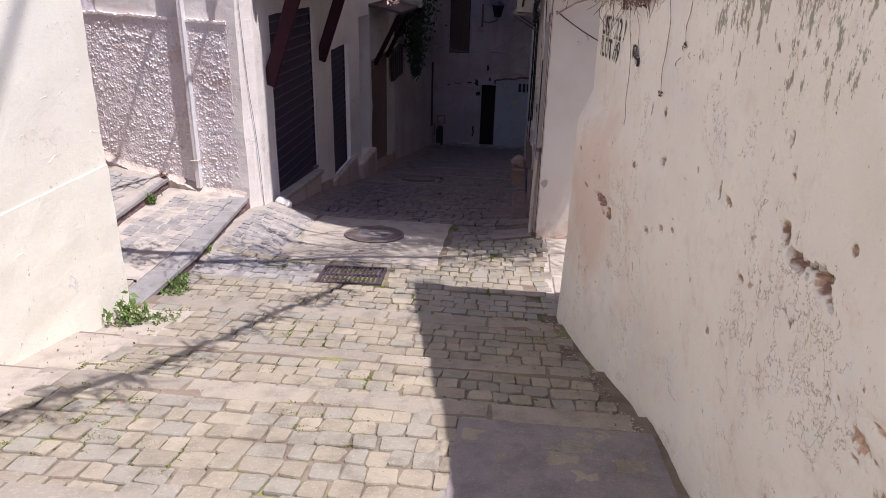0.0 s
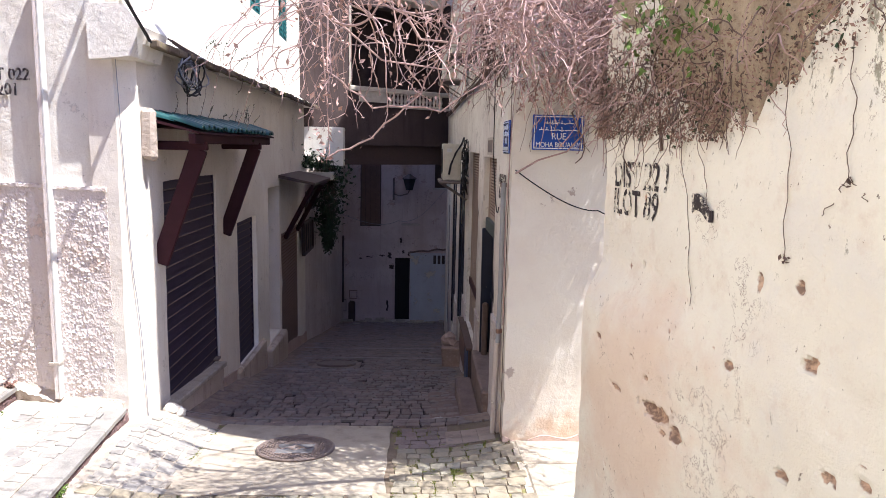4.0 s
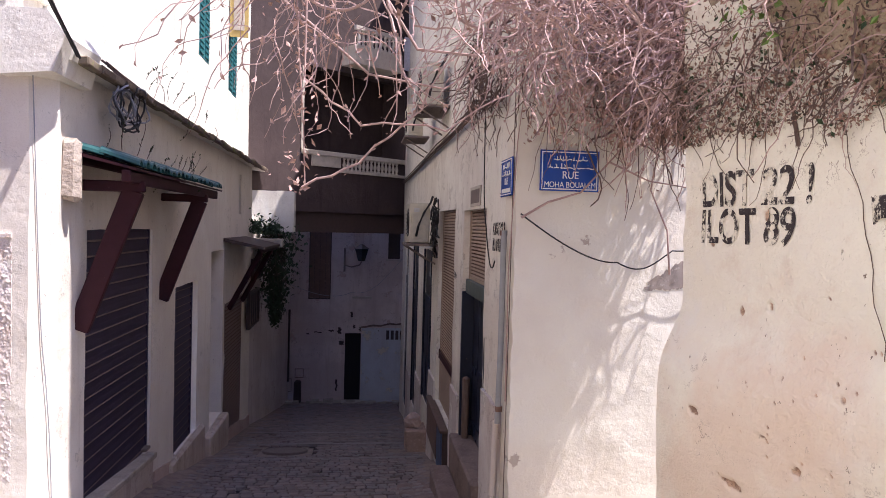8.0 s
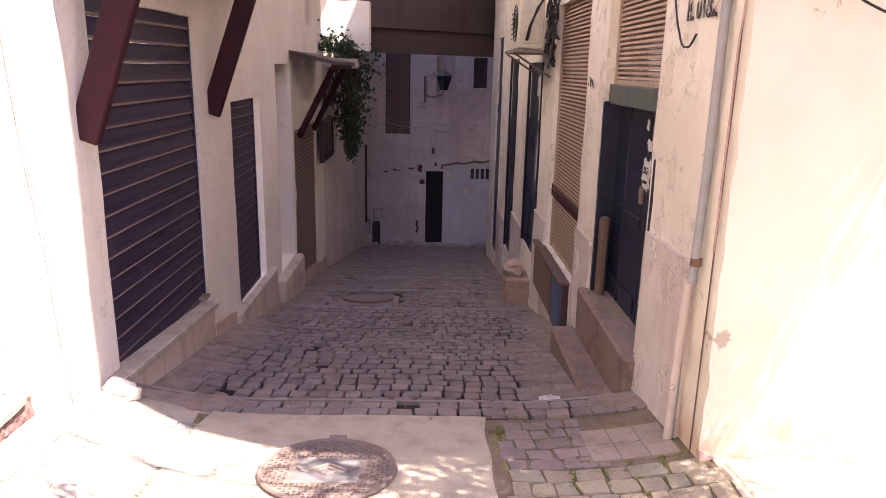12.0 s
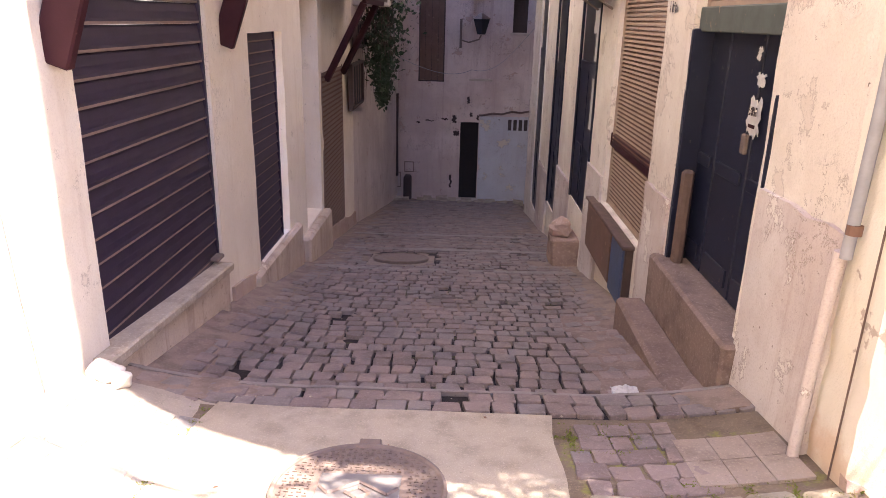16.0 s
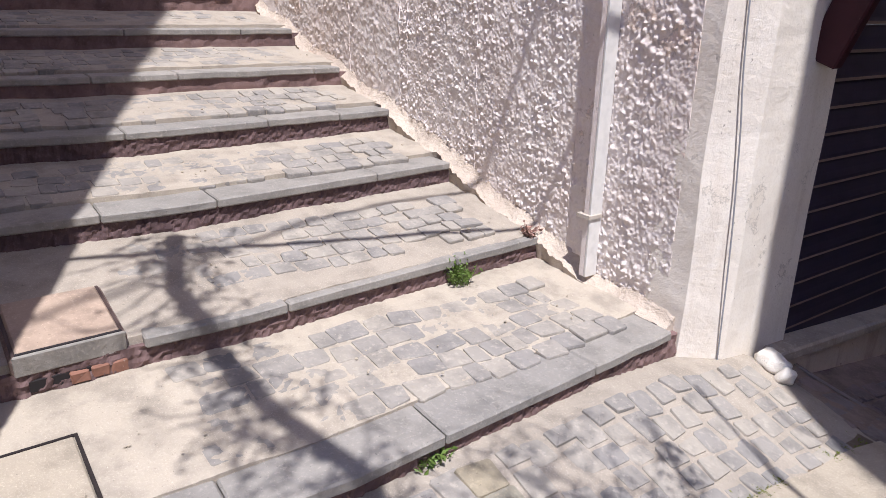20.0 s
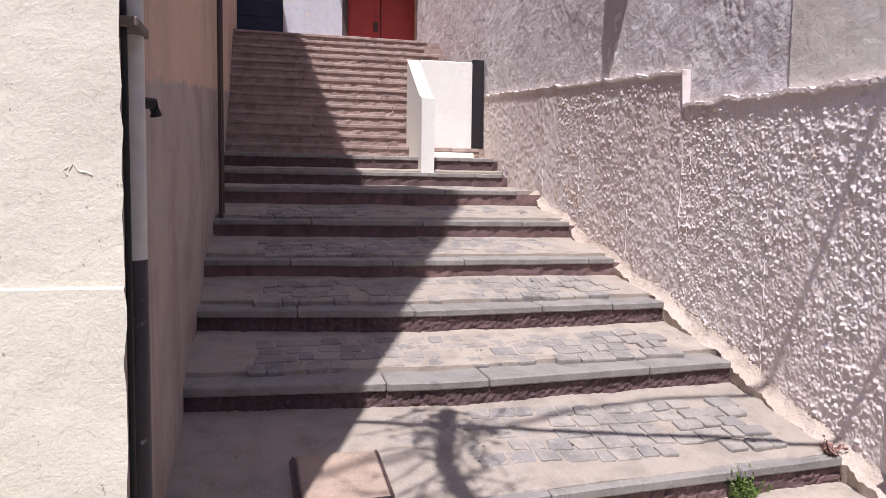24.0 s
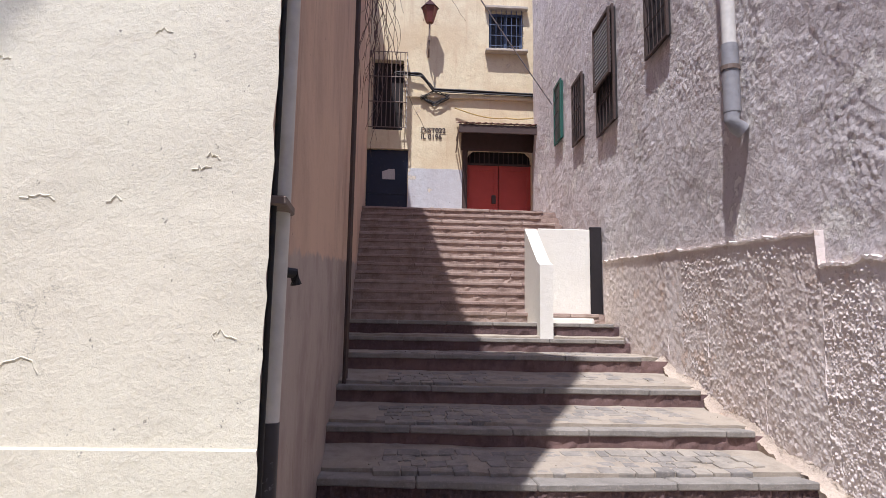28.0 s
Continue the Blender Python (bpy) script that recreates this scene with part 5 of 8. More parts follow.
part("door", boxed(-0.05, 0.03, 0.0, -0.028, 0.50, 0.55, bevel=0.006), "blue_panel", cab, "blue painted metal door")
part("top", boxed(-0.07, -0.03, 0.55, 0.14, 1.88, 0.585, bevel=0.008), "worn_jamb", cab)

stoop = thing("stoop", "worn cement stoop before the green door", "step", kind="structure")
part("upper_step", relief(boxed(0.245, 8.98, -2.3, 0.60, 10.6, -1.43, bevel=0.02), 0.016, 5), "dirt_cement", stoop)
part("lower_step", relief(boxed(0.03, 9.1, -2.4, 0.26, 10.65, -1.81, bevel=0.025), 0.018, 5), "dirt_cement", stoop)


def dado_right():
    for y0, y1, zt in ((8.16, 9.03, -0.55), (10.56, 11.2, -1.0), (12.98, 13.84, -1.35), (15.12, 16.44, -1.9), (17.52, 18.88, -2.3)):
        bm = skin(lambda u, v: (RIGHT - 0.028 + 0.012 * noise.noise((3 * u, 3 * v, 0)) - 0.05 * max(0, 0.25 - v), u, level(u) - 0.15 + (zt + 0.02 * noise.noise((5 * u, 0, 0)) - level(u) + 0.15) * v), steps(y0, y1, 10), steps(0, 1, 16), (0.05, 0, 0))
        structure("baseboard", bm, "dado_lilac", "lilac-grey cement dado with pink drips", True)


dado_right()
bb = thing("damp_footing", "red-brown damp footing of the sign wall", "footing", kind="structure")
part("footing", relief(skin(lambda u, v: (u, 7.84 - 0.03 * (1 - v), level(7.8) - 0.05 + (0.20 + 0.09 * noise.noise((3 * u, 0, 0))) * v), steps(0.33, 1.6, 26), steps(0, 1, 5), (0, 0.05, 0)), 0.008, 8), "pink_base", bb, smooth=True)

dp = thing("downpipe", "grey zinc downpipe with rusty clips at the house corner", "pipe")
part("pipe", tube([(0.295, 8.08, 0.92), (0.298, 8.09, 0.0), (0.29, 8.10, -0.62)], 0.024, 12), "pvc", dp, smooth=True)
part("foot_pipe", tube([(0.282, 8.13, -0.60), (0.272, 8.15, -1.2), (0.270, 8.15, -1.74)], 0.026, 12), "dado_lilac", dp, smooth=True)
for z in (0.88, -0.52):
    part("clip", tube([(0.295, 8.09, z), (0.295, 8.09, z + 0.04)], 0.030, 12), "rust", dp)
part("conduit", tube([(0.322, 7.95, -1.6), (0.325, 7.94, 0.6), (0.325, 7.93, 2.3)], 0.004, 6), "vine_dark", dp)


def ac_unit(x, y, z, s=1.0):
    a = thing("air_conditioner", "yellowed air conditioner box on an iron shelf", "air conditioner", pose(x, y, z) @ Matrix.Diagonal((s, s, s, 1)), "air conditioners")
    part("case", boxed(0.0, 0.0, 0.0, 0.30, 0.80, 0.60, bevel=0.015), "ac", a)
    bm = bmesh.new()
    for r in (0.06, 0.11, 0.16, 0.21):
        tube([(-0.006, 0.30 + r * math.cos(t), 0.30 + r * math.sin(t)) for t in steps(0, 2 * math.pi, 20)], 0.006, 4, bm)
    part("fan_guard", bm, "cable", a)
    for i in range(6):
        part("vent_slot", boxed(-0.004, 0.60, 0.12 + 0.06 * i, 0.004, 0.76, 0.14 + 0.06 * i), "dark_brown", a)
    part("end_panel", boxed(0.04, -0.008, 0.06, 0.26, 0.002, 0.54, bevel=0.004), "ac", a)
    part("label", boxed(0.06, -0.012, 0.46, 0.14, -0.006, 0.52), "paper", a)
    part("shelf", boxed(-0.06, -0.10, -0.05, 0.42, 0.90, -0.01, bevel=0.006), "iron", a)
    for y1 in (0.0, 0.80):
        part("bracket", tube([(0.40, y1, -0.32), (-0.04, y1, -0.05)], 0.014, 5), "iron", a)
    part("hose", tube([(0.10, -0.01, 0.10), (0.12, -0.10, 0.25), (0.2, -0.12, 0.45), (0.3, -0.06, 0.6), (0.34, 0.02, 0.7)], 0.018, 6), "cable", a)
    return a


ac_unit(-0.09, 13.15, 0.70)
ac_unit(-0.02, 12.4, 2.64, 1.0)
ac_unit(-0.10, 14.1, 2.42, 0.85)
boxes = thing("cable_bundle", "tangle of black cables over the shutter head", "cables")
r7 = random.Random(7)
for i in range(16):
    y = r7.uniform(12.55, 13.0)
    z = r7.uniform(0.85, 1.35)
    pts = [(0.25 + r7.uniform(-0.05, 0.05), y + 0.10 * math.sin(k * 1.3 + i), z + 0.14 * math.cos(k * 1.1 + 2 * i) - 0.05 * k) for k in range(7)]
    part("cable", tube(pts, 0.011, 5), "cable", boxes)
pl = thing("wall_plaque", "small grey stone plaque above a shutter", "plaque", pose(RIGHT - 0.012, 9.42, 1.16))
part("plate", boxed(0.0, 0.0, 0.0, 0.014, 0.60, 0.20, bevel=0.004), "iron", pl)
part("rim", holed_wall("x", -0.004, 0.008, 0.0, 0.60, 0.0, 0.20, [(0.03, 0.03, 0.57, 0.17)]), "concrete", pl)

# block with a crumpled bag, litter, stone
blk = thing("stone_block", "rough broken stone block by the wall's foot", "stone", pose(0.02, 14.05, level(14.3) - 0.03))
part("block", relief(boxed(-0.02, 0.0, 0.0, 0.34, 0.62, 0.42, bevel=0.03), 0.05, 6), "rubble_block", blk)
bag = thing("crumpled_bag", "crumpled brown and white plastic bag on the stone block", "bag", pose(0.12, 14.32, level(14.3) + 0.48))
bm = bmesh.new()
bmesh.ops.create_icosphere(bm, subdivisions=3, radius=0.14)
part("bag", relief(bm, 0.05, 11), "bag", bag)
lit = thing("litter", "scrap of crumpled white paper on the setts", "litter", pose(-0.22, 9.16, flat(-0.22, 9.16) + 0.02))
part("paper", relief(skin(lambda u, v: (0.16 * (u - 0.5), 0.10 * (v - 0.5), 0.03 * noise.noise((9 * u, 9 * v, 1)) + 0.015), steps(0, 1, 10), steps(0, 1, 8), (0, 0, -0.003)), 0.012, 14), "paper", lit)
st = thing("white_stone", "two white-painted stones at the shop corner", "stone")
for (x, y, z, a, b, c) in ((-3.0, 8.58, verge(-3.0, 8.58) + 0.035, 0.09, 0.075, 0.06), (-2.90, 8.54, verge(-2.88, 8.54) + 0.025, 0.045, 0.055, 0.05)):
    bm = bmesh.new()
    bmesh.ops.create_icosphere(bm, subdivisions=3, radius=1.0)
    bmesh.ops.scale(bm, vec=(a, b, c), verts=bm.verts)
    bmesh.ops.translate(bm, vec=(x, y, z), verts=bm.verts)
    part("stone", relief(bm, 0.022, 19), "white", st, smooth=True)


# ---- ironwork in the ground ----
def manhole(x, y, tab=True):
    mh = thing("manhole_cover", "round cast iron manhole cover with a raised plaque" if tab else "round iron manhole cover in a cement patch", "manhole", pose(x, y, level(y) + (0.014 if tab else 0.028), math.degrees(math.atan(-0.105 if tab else -0.17))))
    bm = bmesh.new()
    bmesh.ops.create_cone(bm, cap_ends=True, segments=40, radius1=0.36, radius2=0.355, depth=0.03)
    part("cover", bm, "iron", mh)
    bm = bmesh.new()
    tube([(0.352 * math.cos(t), 0.352 * math.sin(t), 0.012) for t in steps(0, 2 * math.pi, 40)], 0.014, 6, bm)
    part("rim", bm, "iron", mh)
    if tab:
        part("hinge_tab", boxed(-0.05, 0.33, -0.02, 0.05, 0.42, 0.018, bevel=0.005), "iron", mh)
        part("plaque", boxed(-0.17, -0.16, 0.012, 0.17, 0.10, 0.020, bevel=0.003), "plaque_iron", mh)
        bm = bmesh.new()
        for s in (1, -1):
            for a, b in (((0.0, 0.06), (0.12, -0.03)), ((0.0, 0.02), (0.05, -0.02)), ((0.0, -0.06), (0.05, -0.02)), ((0.12, -0.03), (0.16, 0.02))):
                tube([(s * a[0], a[1] - 0.03, 0.022), (s * b[0], b[1] - 0.03, 0.022)], 0.008, 4, bm)
        part("emblem", bm, "iron", mh)
        r = random.Random(3)
        v, f = [], []
        for i in range(-13, 14):
            for j in range(-13, 14):
                cx, cy = 0.026 * i, 0.026 * j
                if math.hypot(cx, cy) < 0.33 and not (abs(cx) < 0.185 and -0.175 < cy < 0.115):
                    w, h = (0.019, 0.006) if (i + j) % 2 else (0.006, 0.019)
                    o = len(v)
                    v += [(cx + sx * w / 2, cy + sy * h / 2, z) for z in (0.014, 0.021) for sx, sy in ((-1, -1), (1, -1), (1, 1), (-1, 1))]
                    f += [(o + 4, o + 5, o + 6, o + 7)] + [(o + k, o + (k + 1) % 4, o + 4 + (k + 1) % 4, o + 4 + k) for k in range(4)]
        me = bpy.data.meshes.new("tread_pattern")
        me.from_pydata(v, [], f)
        me.materials.append(M["iron"])
        ob = tagged(part("tread_pattern", me, "iron", mh), kind="stuff")
    return mh


manhole(-1.615, 7.86)
manhole(-1.95, 14.15, False)
part("cement_patch", relief(skin(lambda u, v: (u, v, level(v) + 0.012), steps(-2.36, -1.52, 6), steps(13.72, 14.58, 6), (0, 0, -0.05)), 0.006, 5), "cement_dim", pavement)

gr = thing("drain_grate", "rectangular cast iron drain grate in the lane", "grate", pose(-1.525, 6.30, level(6.3) + 0.005, -6.5, 0, 4))
bm = bmesh.new()
for a in ((-0.32, -0.27, 0.32, -0.24), (-0.32, 0.24, 0.32, 0.27), (-0.32, -0.24, -0.29, 0.24), (0.29, -0.24, 0.32, 0.24), (-0.29, -0.018, 0.29, 0.018)):
    box(bm, a[0], a[1], -0.03, a[2], a[3], 0.012)
part("frame", bm, "grate_iron", gr)
for i in range(13):
    for y0, y1 in ((-0.235, -0.02), (0.02, 0.235)):
        part("bar", boxed(-0.275 + 0.0445 * i, y0, -0.03, -0.255 + 0.0445 * i, y1, 0.008), "grate_iron", gr)
# Near-black sheet paints the shaded depth below the bars.
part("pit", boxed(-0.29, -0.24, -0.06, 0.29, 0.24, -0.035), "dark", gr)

# inspection hatch let into the second step
ht = thing("inspection_hatch", "square cement hatch in a rusty metal frame let into a step", "hatch", pose(-4.105, 5.52, -1.040, 0, 7.5, 3))
part("box", relief(boxed(-0.46, -0.21, -0.20, -0.02, 0.21, -0.012, bevel=0.01), 0.006, 8), "dirt_cement", ht)
part("lid", relief(boxed(-0.44, -0.185, -0.02, -0.03, 0.185, 0.006, bevel=0.008), 0.006, 8), "hatch_lid", ht)
part("front_plate", boxed(-0.020, -0.20, -0.085, -0.004, 0.20, 0.004, bevel=0.004), "nosing", ht)
part("edge_joint", boxed(-0.034, -0.19, -0.02, -0.022, 0.19, 0.004), "dark", ht)
for y in (-0.20, 0.185):
    part("edge_bar", boxed(-0.44, y, -0.03, -0.01, y + 0.012, 0.002), "dark_brown", ht)
part("opening", boxed(-0.016, -0.16, -0.165, -0.002, 0.06, -0.115), "dark", ht)
for i in range(3):
    part("brick", relief(boxed(-0.10, -0.02 + 0.075 * i, -0.17, 0.012, 0.05 + 0.075 * i, -0.115, bevel=0.006), 0.008, 20, i), "red_brick", ht, "broken red brick")
fh = thing("floor_hatch", "square cement lid in the lowest step", "hatch", pose(-3.55, 5.27, -1.238, 0, 3, 2))
part("lid", relief(boxed(-0.21, -0.19, -0.03, 0.21, 0.19, 0.004, bevel=0.006), 0.004, 6), "cement", fh)
for a in ((-0.225, -0.205, 0.225, -0.193), (-0.225, 0.193, 0.225, 0.205), (-0.225, -0.193, -0.213, 0.193)):
    part("edge_joint", boxed(a[0], a[1], -0.02, a[2], a[3], 0.003), "mortar_dark", fh)
# ---- writing ----
def letters(text, size, material, parent, m, stretch=1.0, name="lettering", depth=0.002, bold=0.0):
    """Flat lettering in the plane of m (x to the right, y up)."""
    cu = bpy.data.curves.new(name, "FONT")
    cu.body, cu.size, cu.extrude, cu.offset = text, size, depth, bold * size
    tmp = bpy.data.objects.new(name, cu)
    scene.collection.objects.link(tmp)
    me = bpy.data.meshes.new_from_object(tmp.evaluated_get(bpy.context.evaluated_depsgraph_get()))
    bpy.data.objects.remove(tmp)
    bpy.data.curves.remove(cu)
    me.materials.clear()
    me.materials.append(M[material])
    me.name = name
    ob = new(name, me)
    ob.parent = parent
    ob.matrix_local = m @ Matrix.Diagonal((stretch, 1, 1, 1))
    return ob


FACE_S = pose(0, 0, 0, 90, 0, 0)          # on a wall that faces south
FACE_W = pose(0, 0, 0, 90, 0, -90)        # on a wall that faces west
FACE_E = pose(0, 0, 0, 90, 0, 90)         # on a wall that faces east


def drape(thing_, surface, lift):
    """Lay flat lettering on an uneven wall face that runs along y."""
    bpy.context.view_layer.update()
    for ob in thing_.children:
        inv = ob.matrix_world.inverted()
        for v in ob.data.vertices:
            p = ob.matrix_world @ v.co
            v.co = inv @ Vector((surface(p.y, p.z)[0] + lift, p.y, p.z))


def stencil(lines, m, size, label, stretch=0.8, gap=0.9, paint="stencil"):
    st = thing("stencilled_marking", label, "lettering", m, "stencilled district marks")
    for i, text in enumerate(lines):
        letters(text, size, paint, st, pose(0, -i * size * gap, 0), stretch, bold=0.022)
    return st


drape(stencil(["DIST 22 !", "ILOT 89"], pose(0.598, 5.46, 1.045, 0, 0, 6.3) @ FACE_W, 0.19, "smeared black stencilled district mark on the garden wall", 0.86, 0.78), garden_point, -0.003)
stencil(["DIST022", "IL 0182"], pose(RIGHT - 0.014, 8.70, 0.88) @ FACE_W, 0.15, "black stencilled district mark on the shop corner", 0.95)
stencil(["DIST 022", "IL 0201"], pose(-4.50, 8.150, 1.76) @ FACE_S, 0.15, "black stencilled district mark on the white wall", 0.85)
stencil(["DIST022", "IL 0196"], pose(-16.985, 5.63, 5.36) @ FACE_E, 0.17, "black stencilled district mark on the yellow front", 0.95, paint="stencil_faded")
stencil(["1 bis"], pose(RIGHT - 0.014, 11.12, 0.33) @ FACE_W, 0.11, "small black house number between the shutters", 0.9)
blot = thing("paint_blot", "black paint blot brushed over old lettering on the wall", "paint", pose(wall_face_x(4.5, 1.0) - 0.016, 4.59, 0.97))
part("blot", relief(skin(lambda u, v: (0, -0.20 * u, 0.075 * v * (1 - 0.3 * u) + 0.02 * math.sin(5 * u)), steps(0, 1, 14), steps(0, 1, 5), (0.012, 0, 0)), 0.010, 16), "stencil", blot)


def arabic_bars(parent, m, w, h, seed):
    """Unreadable line of script: joined strokes and dots."""
    r = random.Random(seed)
    bm = bmesh.new()
    x = -w / 2
    while x < w / 2:
        k = r.uniform(0.05, 0.12) * w
        tube([(x, 0, 0.001), (x + k * 0.5, r.uniform(-0.3, 0.1) * h, 0.001), (x + k, 0, 0.001)], h * 0.09, 4, bm)
        if r.random() < 0.4:
            tube([(x + k * 0.5, 0, 0.001), (x + k * 0.5, h * r.uniform(0.5, 0.9), 0.001)], h * 0.09, 4, bm)
        if r.random() < 0.4:
            tube([(x + k * 0.3, h * 0.55, 0.001), (x + k * 0.4, h * 0.55, 0.001)], h * 0.08, 4, bm)
        x += k + r.choice((0, 0, 0.03 * w))
    ob = part("script_strokes", bm, "sign_white", parent)
    ob.matrix_local = m
    return ob


def street_sign(m, w, h, label, name_text, seed):
    sg = thing("street_sign", label, "sign", m, "street signs")
    bm = boxed(-w / 2, -h / 2, 0, w / 2, h / 2, 0.012, bevel=0.004)
    part("plate", bm, "sign_blue", sg)
    bm = bmesh.new()
    for a in ((-w / 2 + 0.012, -h / 2 + 0.012, w / 2 - 0.012, -h / 2 + 0.020), (-w / 2 + 0.012, h / 2 - 0.020, w / 2 - 0.012, h / 2 - 0.012),
              (-w / 2 + 0.012, -h / 2 + 0.02, -w / 2 + 0.020, h / 2 - 0.02), (w / 2 - 0.020, -h / 2 + 0.02, w / 2 - 0.012, h / 2 - 0.02)):
        box(bm, a[0], a[1], 0.010, a[2], a[3], 0.0145)
    part("border", bm, "sign_white", sg)
    arabic_bars(sg, pose(0, h * 0.27, 0.013), w * 0.55, h * 0.14, seed)
    arabic_bars(sg, pose(0, h * 0.07, 0.013), w * 0.75, h * 0.14, seed + 1)
    letters("RUE", h * 0.26, "sign_white", sg, pose(-w * 0.13, -h * 0.19, 0.012), 0.9)
    if name_text:
        letters(name_text, h * 0.20, "sign_white", sg, pose(-w * 0.43, -h * 0.41, 0.012), 0.92 * w / (h * 0.2 * len(name_text) * 0.68))
    else:
        bm = bmesh.new()
        box(bm, -w * 0.38, -h * 0.40, 0.012, w * 0.38, -h * 0.29, 0.0135)
        part("unreadable_line", bm, "sign_white", sg)
    for sx in (-1, 1):
        for sy in (-1, 1):
            part("screw", tube([(sx * (w / 2 - 0.03), sy * (h / 2 - 0.03), 0.01), (sx * (w / 2 - 0.03), sy * (h / 2 - 0.03), 0.018)], 0.006, 6), "iron", sg)
    return sg


street_sign(pose(0.735, 7.835, 1.385) @ FACE_S, 0.46, 0.31, "blue enamel street sign on the whitewashed house end", "MOHA BOUALEM", 1)
street_sign(pose(RIGHT - 0.02, 8.12, 1.34) @ FACE_W, 0.42, 0.30, "blue enamel street sign on the shop side of the corner", "", 4)


# ---- far end of the lane ----
fd = thing("low_doorway", "dark low doorway with a stone threshold", "door", pose(-1.19, 24.12, -4.42))
part("leaf", boxed(0.0, 0.1, 0.0, 0.48, 0.14, 2.1), "dark", fd)
part("threshold", relief(boxed(-0.08, -0.4, -0.1, 0.6, 0.0, 0.06, bevel=0.02), 0.015, 5), "concrete", fd)
fw = thing("boarded_window", "tall boarded brown window in the far wall", "window", pose(-2.31, 24.06, -1.3), "far windows")
for i in range(4):
    part("board", boxed(0.165 * i, 0.0, 0.0, 0.165 * i + 0.158, 0.03, 2.21, bevel=0.004), "brown_panel", fw)
# Added dark board: stops sky light showing between the boards.
part("backing", boxed(-0.05, 0.2, -0.05, 0.72, 0.24, 2.3), "dark", fw)
part("frame", holed_wall("y", -0.05, 0.05, -0.03, 0.69, -0.03, 2.24, [(0.03, 0.03, 0.63, 2.18)]), "dark_brown", fw)
for x, z, w, h in ((-0.95, -1.2, 0.5, 1.95), (0.05, -0.05, 0.37, 0.8)):
    bw = thing("blocked_window", "walled-up window recess in the far wall", "window", pose(x, 24.08, z), "far windows")
    part("infill", relief(boxed(0, 0, 0, w, 0.1, h), 0.004, 3), "far_wall" if w > 0.4 else "dark_brown", bw)
    part("sill", boxed(-0.05, -0.12, -0.06, w + 0.05, 0.0, 0.0, bevel=0.008), "concrete", bw)
ln = thing("wall_lantern", "black iron lantern on a scrolled wall bracket", "lantern", pose(-1.25, 23.55, -0.1))
part("wall_bar", boxed(-0.03, 0.36, -0.35, 0.03, 0.42, 0.35), "iron", ln)
part("arm", tube([(0, 0.38, -0.15), (0.2, 0.2, -0.2), (0.45, 0.05, -0.12), (0.5, 0.0, -0.02)], 0.02, 6), "iron", ln)
bm = bmesh.new()
bmesh.ops.create_cone(bm, cap_ends=True, segments=4, radius1=0.10, radius2=0.20, depth=0.36)
bmesh.ops.translate(bm, vec=(0.5, 0, 0.18), verts=bm.verts)
part("glass", bm, "glass_dark", ln)
bm = bmesh.new()
bmesh.ops.create_cone(bm, cap_ends=True, segments=4, radius1=0.24, radius2=0.03, depth=0.14)
bmesh.ops.translate(bm, vec=(0.5, 0, 0.43), verts=bm.verts)
part("cap", bm, "iron", ln)
for y, z, w, h in ((-3.05, -4.1, 0.30, 0.40), (-2.66, -3.68, 0.26, 0.28)):
    mb = thing("meter_box", "small flush meter hatch in the far wall", "hatch", pose(y, 23.97, z), "far hatches")
    part("lid", boxed(0.02, 0.012, 0.02, w - 0.02, 0.03, h - 0.02, bevel=0.006), "far_wall", mb)
    part("frame", holed_wall("y", 0.0, 0.03, 0, w, 0, h, [(0.02, 0.02, w - 0.02, h - 0.02)]), "dirt_cement", mb)
lg = thing("broken_ledge", "broken dark plaster ledge across the far wall", "ledge", kind="structure")
part("ledge", relief(skin(lambda u, v: (u, 23.97 - 0.03 * v, -2.16 + 0.10 * (u + 0.8) + 0.04 * noise.noise((4 * u, 0, 0)) + 0.05 * v), steps(-0.72, 0.9, 30), steps(0, 1, 3), (0, 0.06, 0)), 0.012, 9), "dirt_cement", lg)
for k, (x, z, w, h) in enumerate(((-1.36, -2.25, 0.10, 0.20), (-1.30, -2.62, 0.14, 0.12), (-0.92, -2.12, 0.06, 0.10), (-0.75, -2.2, 0.05, 0.13), (-1.0, -1.75, 0.06, 0.18), (-0.2, -2.25, 0.30, 0.10), (-2.3, -2.35, 0.10, 0.03), (-2.0, -2.3, 0.22, 0.03), (-1.6, -2.25, 0.16, 0.03), (-1.42, -3.9, 0.05, 0.35))):
    part("spall", relief(skin(lambda u, v: (x + w * (u - 0.5) + 0.05 * noise.noise((5 * v, k, 0)), 23.985, z + h * (v - 0.5) + 0.05 * noise.noise((5 * u, k, 3))), steps(0, 1, 6), steps(0, 1, 6), (0, 0.02, 0)), 0.02, 13, k), "jetty", lg, "dark broken patch")
wpn = thing("waste_pipe", "dark waste pipe running down to a broken stub at the bend", "pipe", kind="structure")
part("pipe", tube([(-2.86, 23.8, -1.6), (-2.87, 23.8, -2.6), (-2.86, 23.8, -3.75)], 0.06, 8), "dark_brown", wpn)
part("stub", relief(boxed(-2.66, 23.75, -4.5, -2.46, 24.0, -3.75, bevel=0.03), 0.03, 8), "jetty", wpn)
rb = thing("rubble_heap", "low heap of broken plaster along the far wall", "rubble", kind="stuff")
bm = bmesh.new()
r9 = random.Random(9)
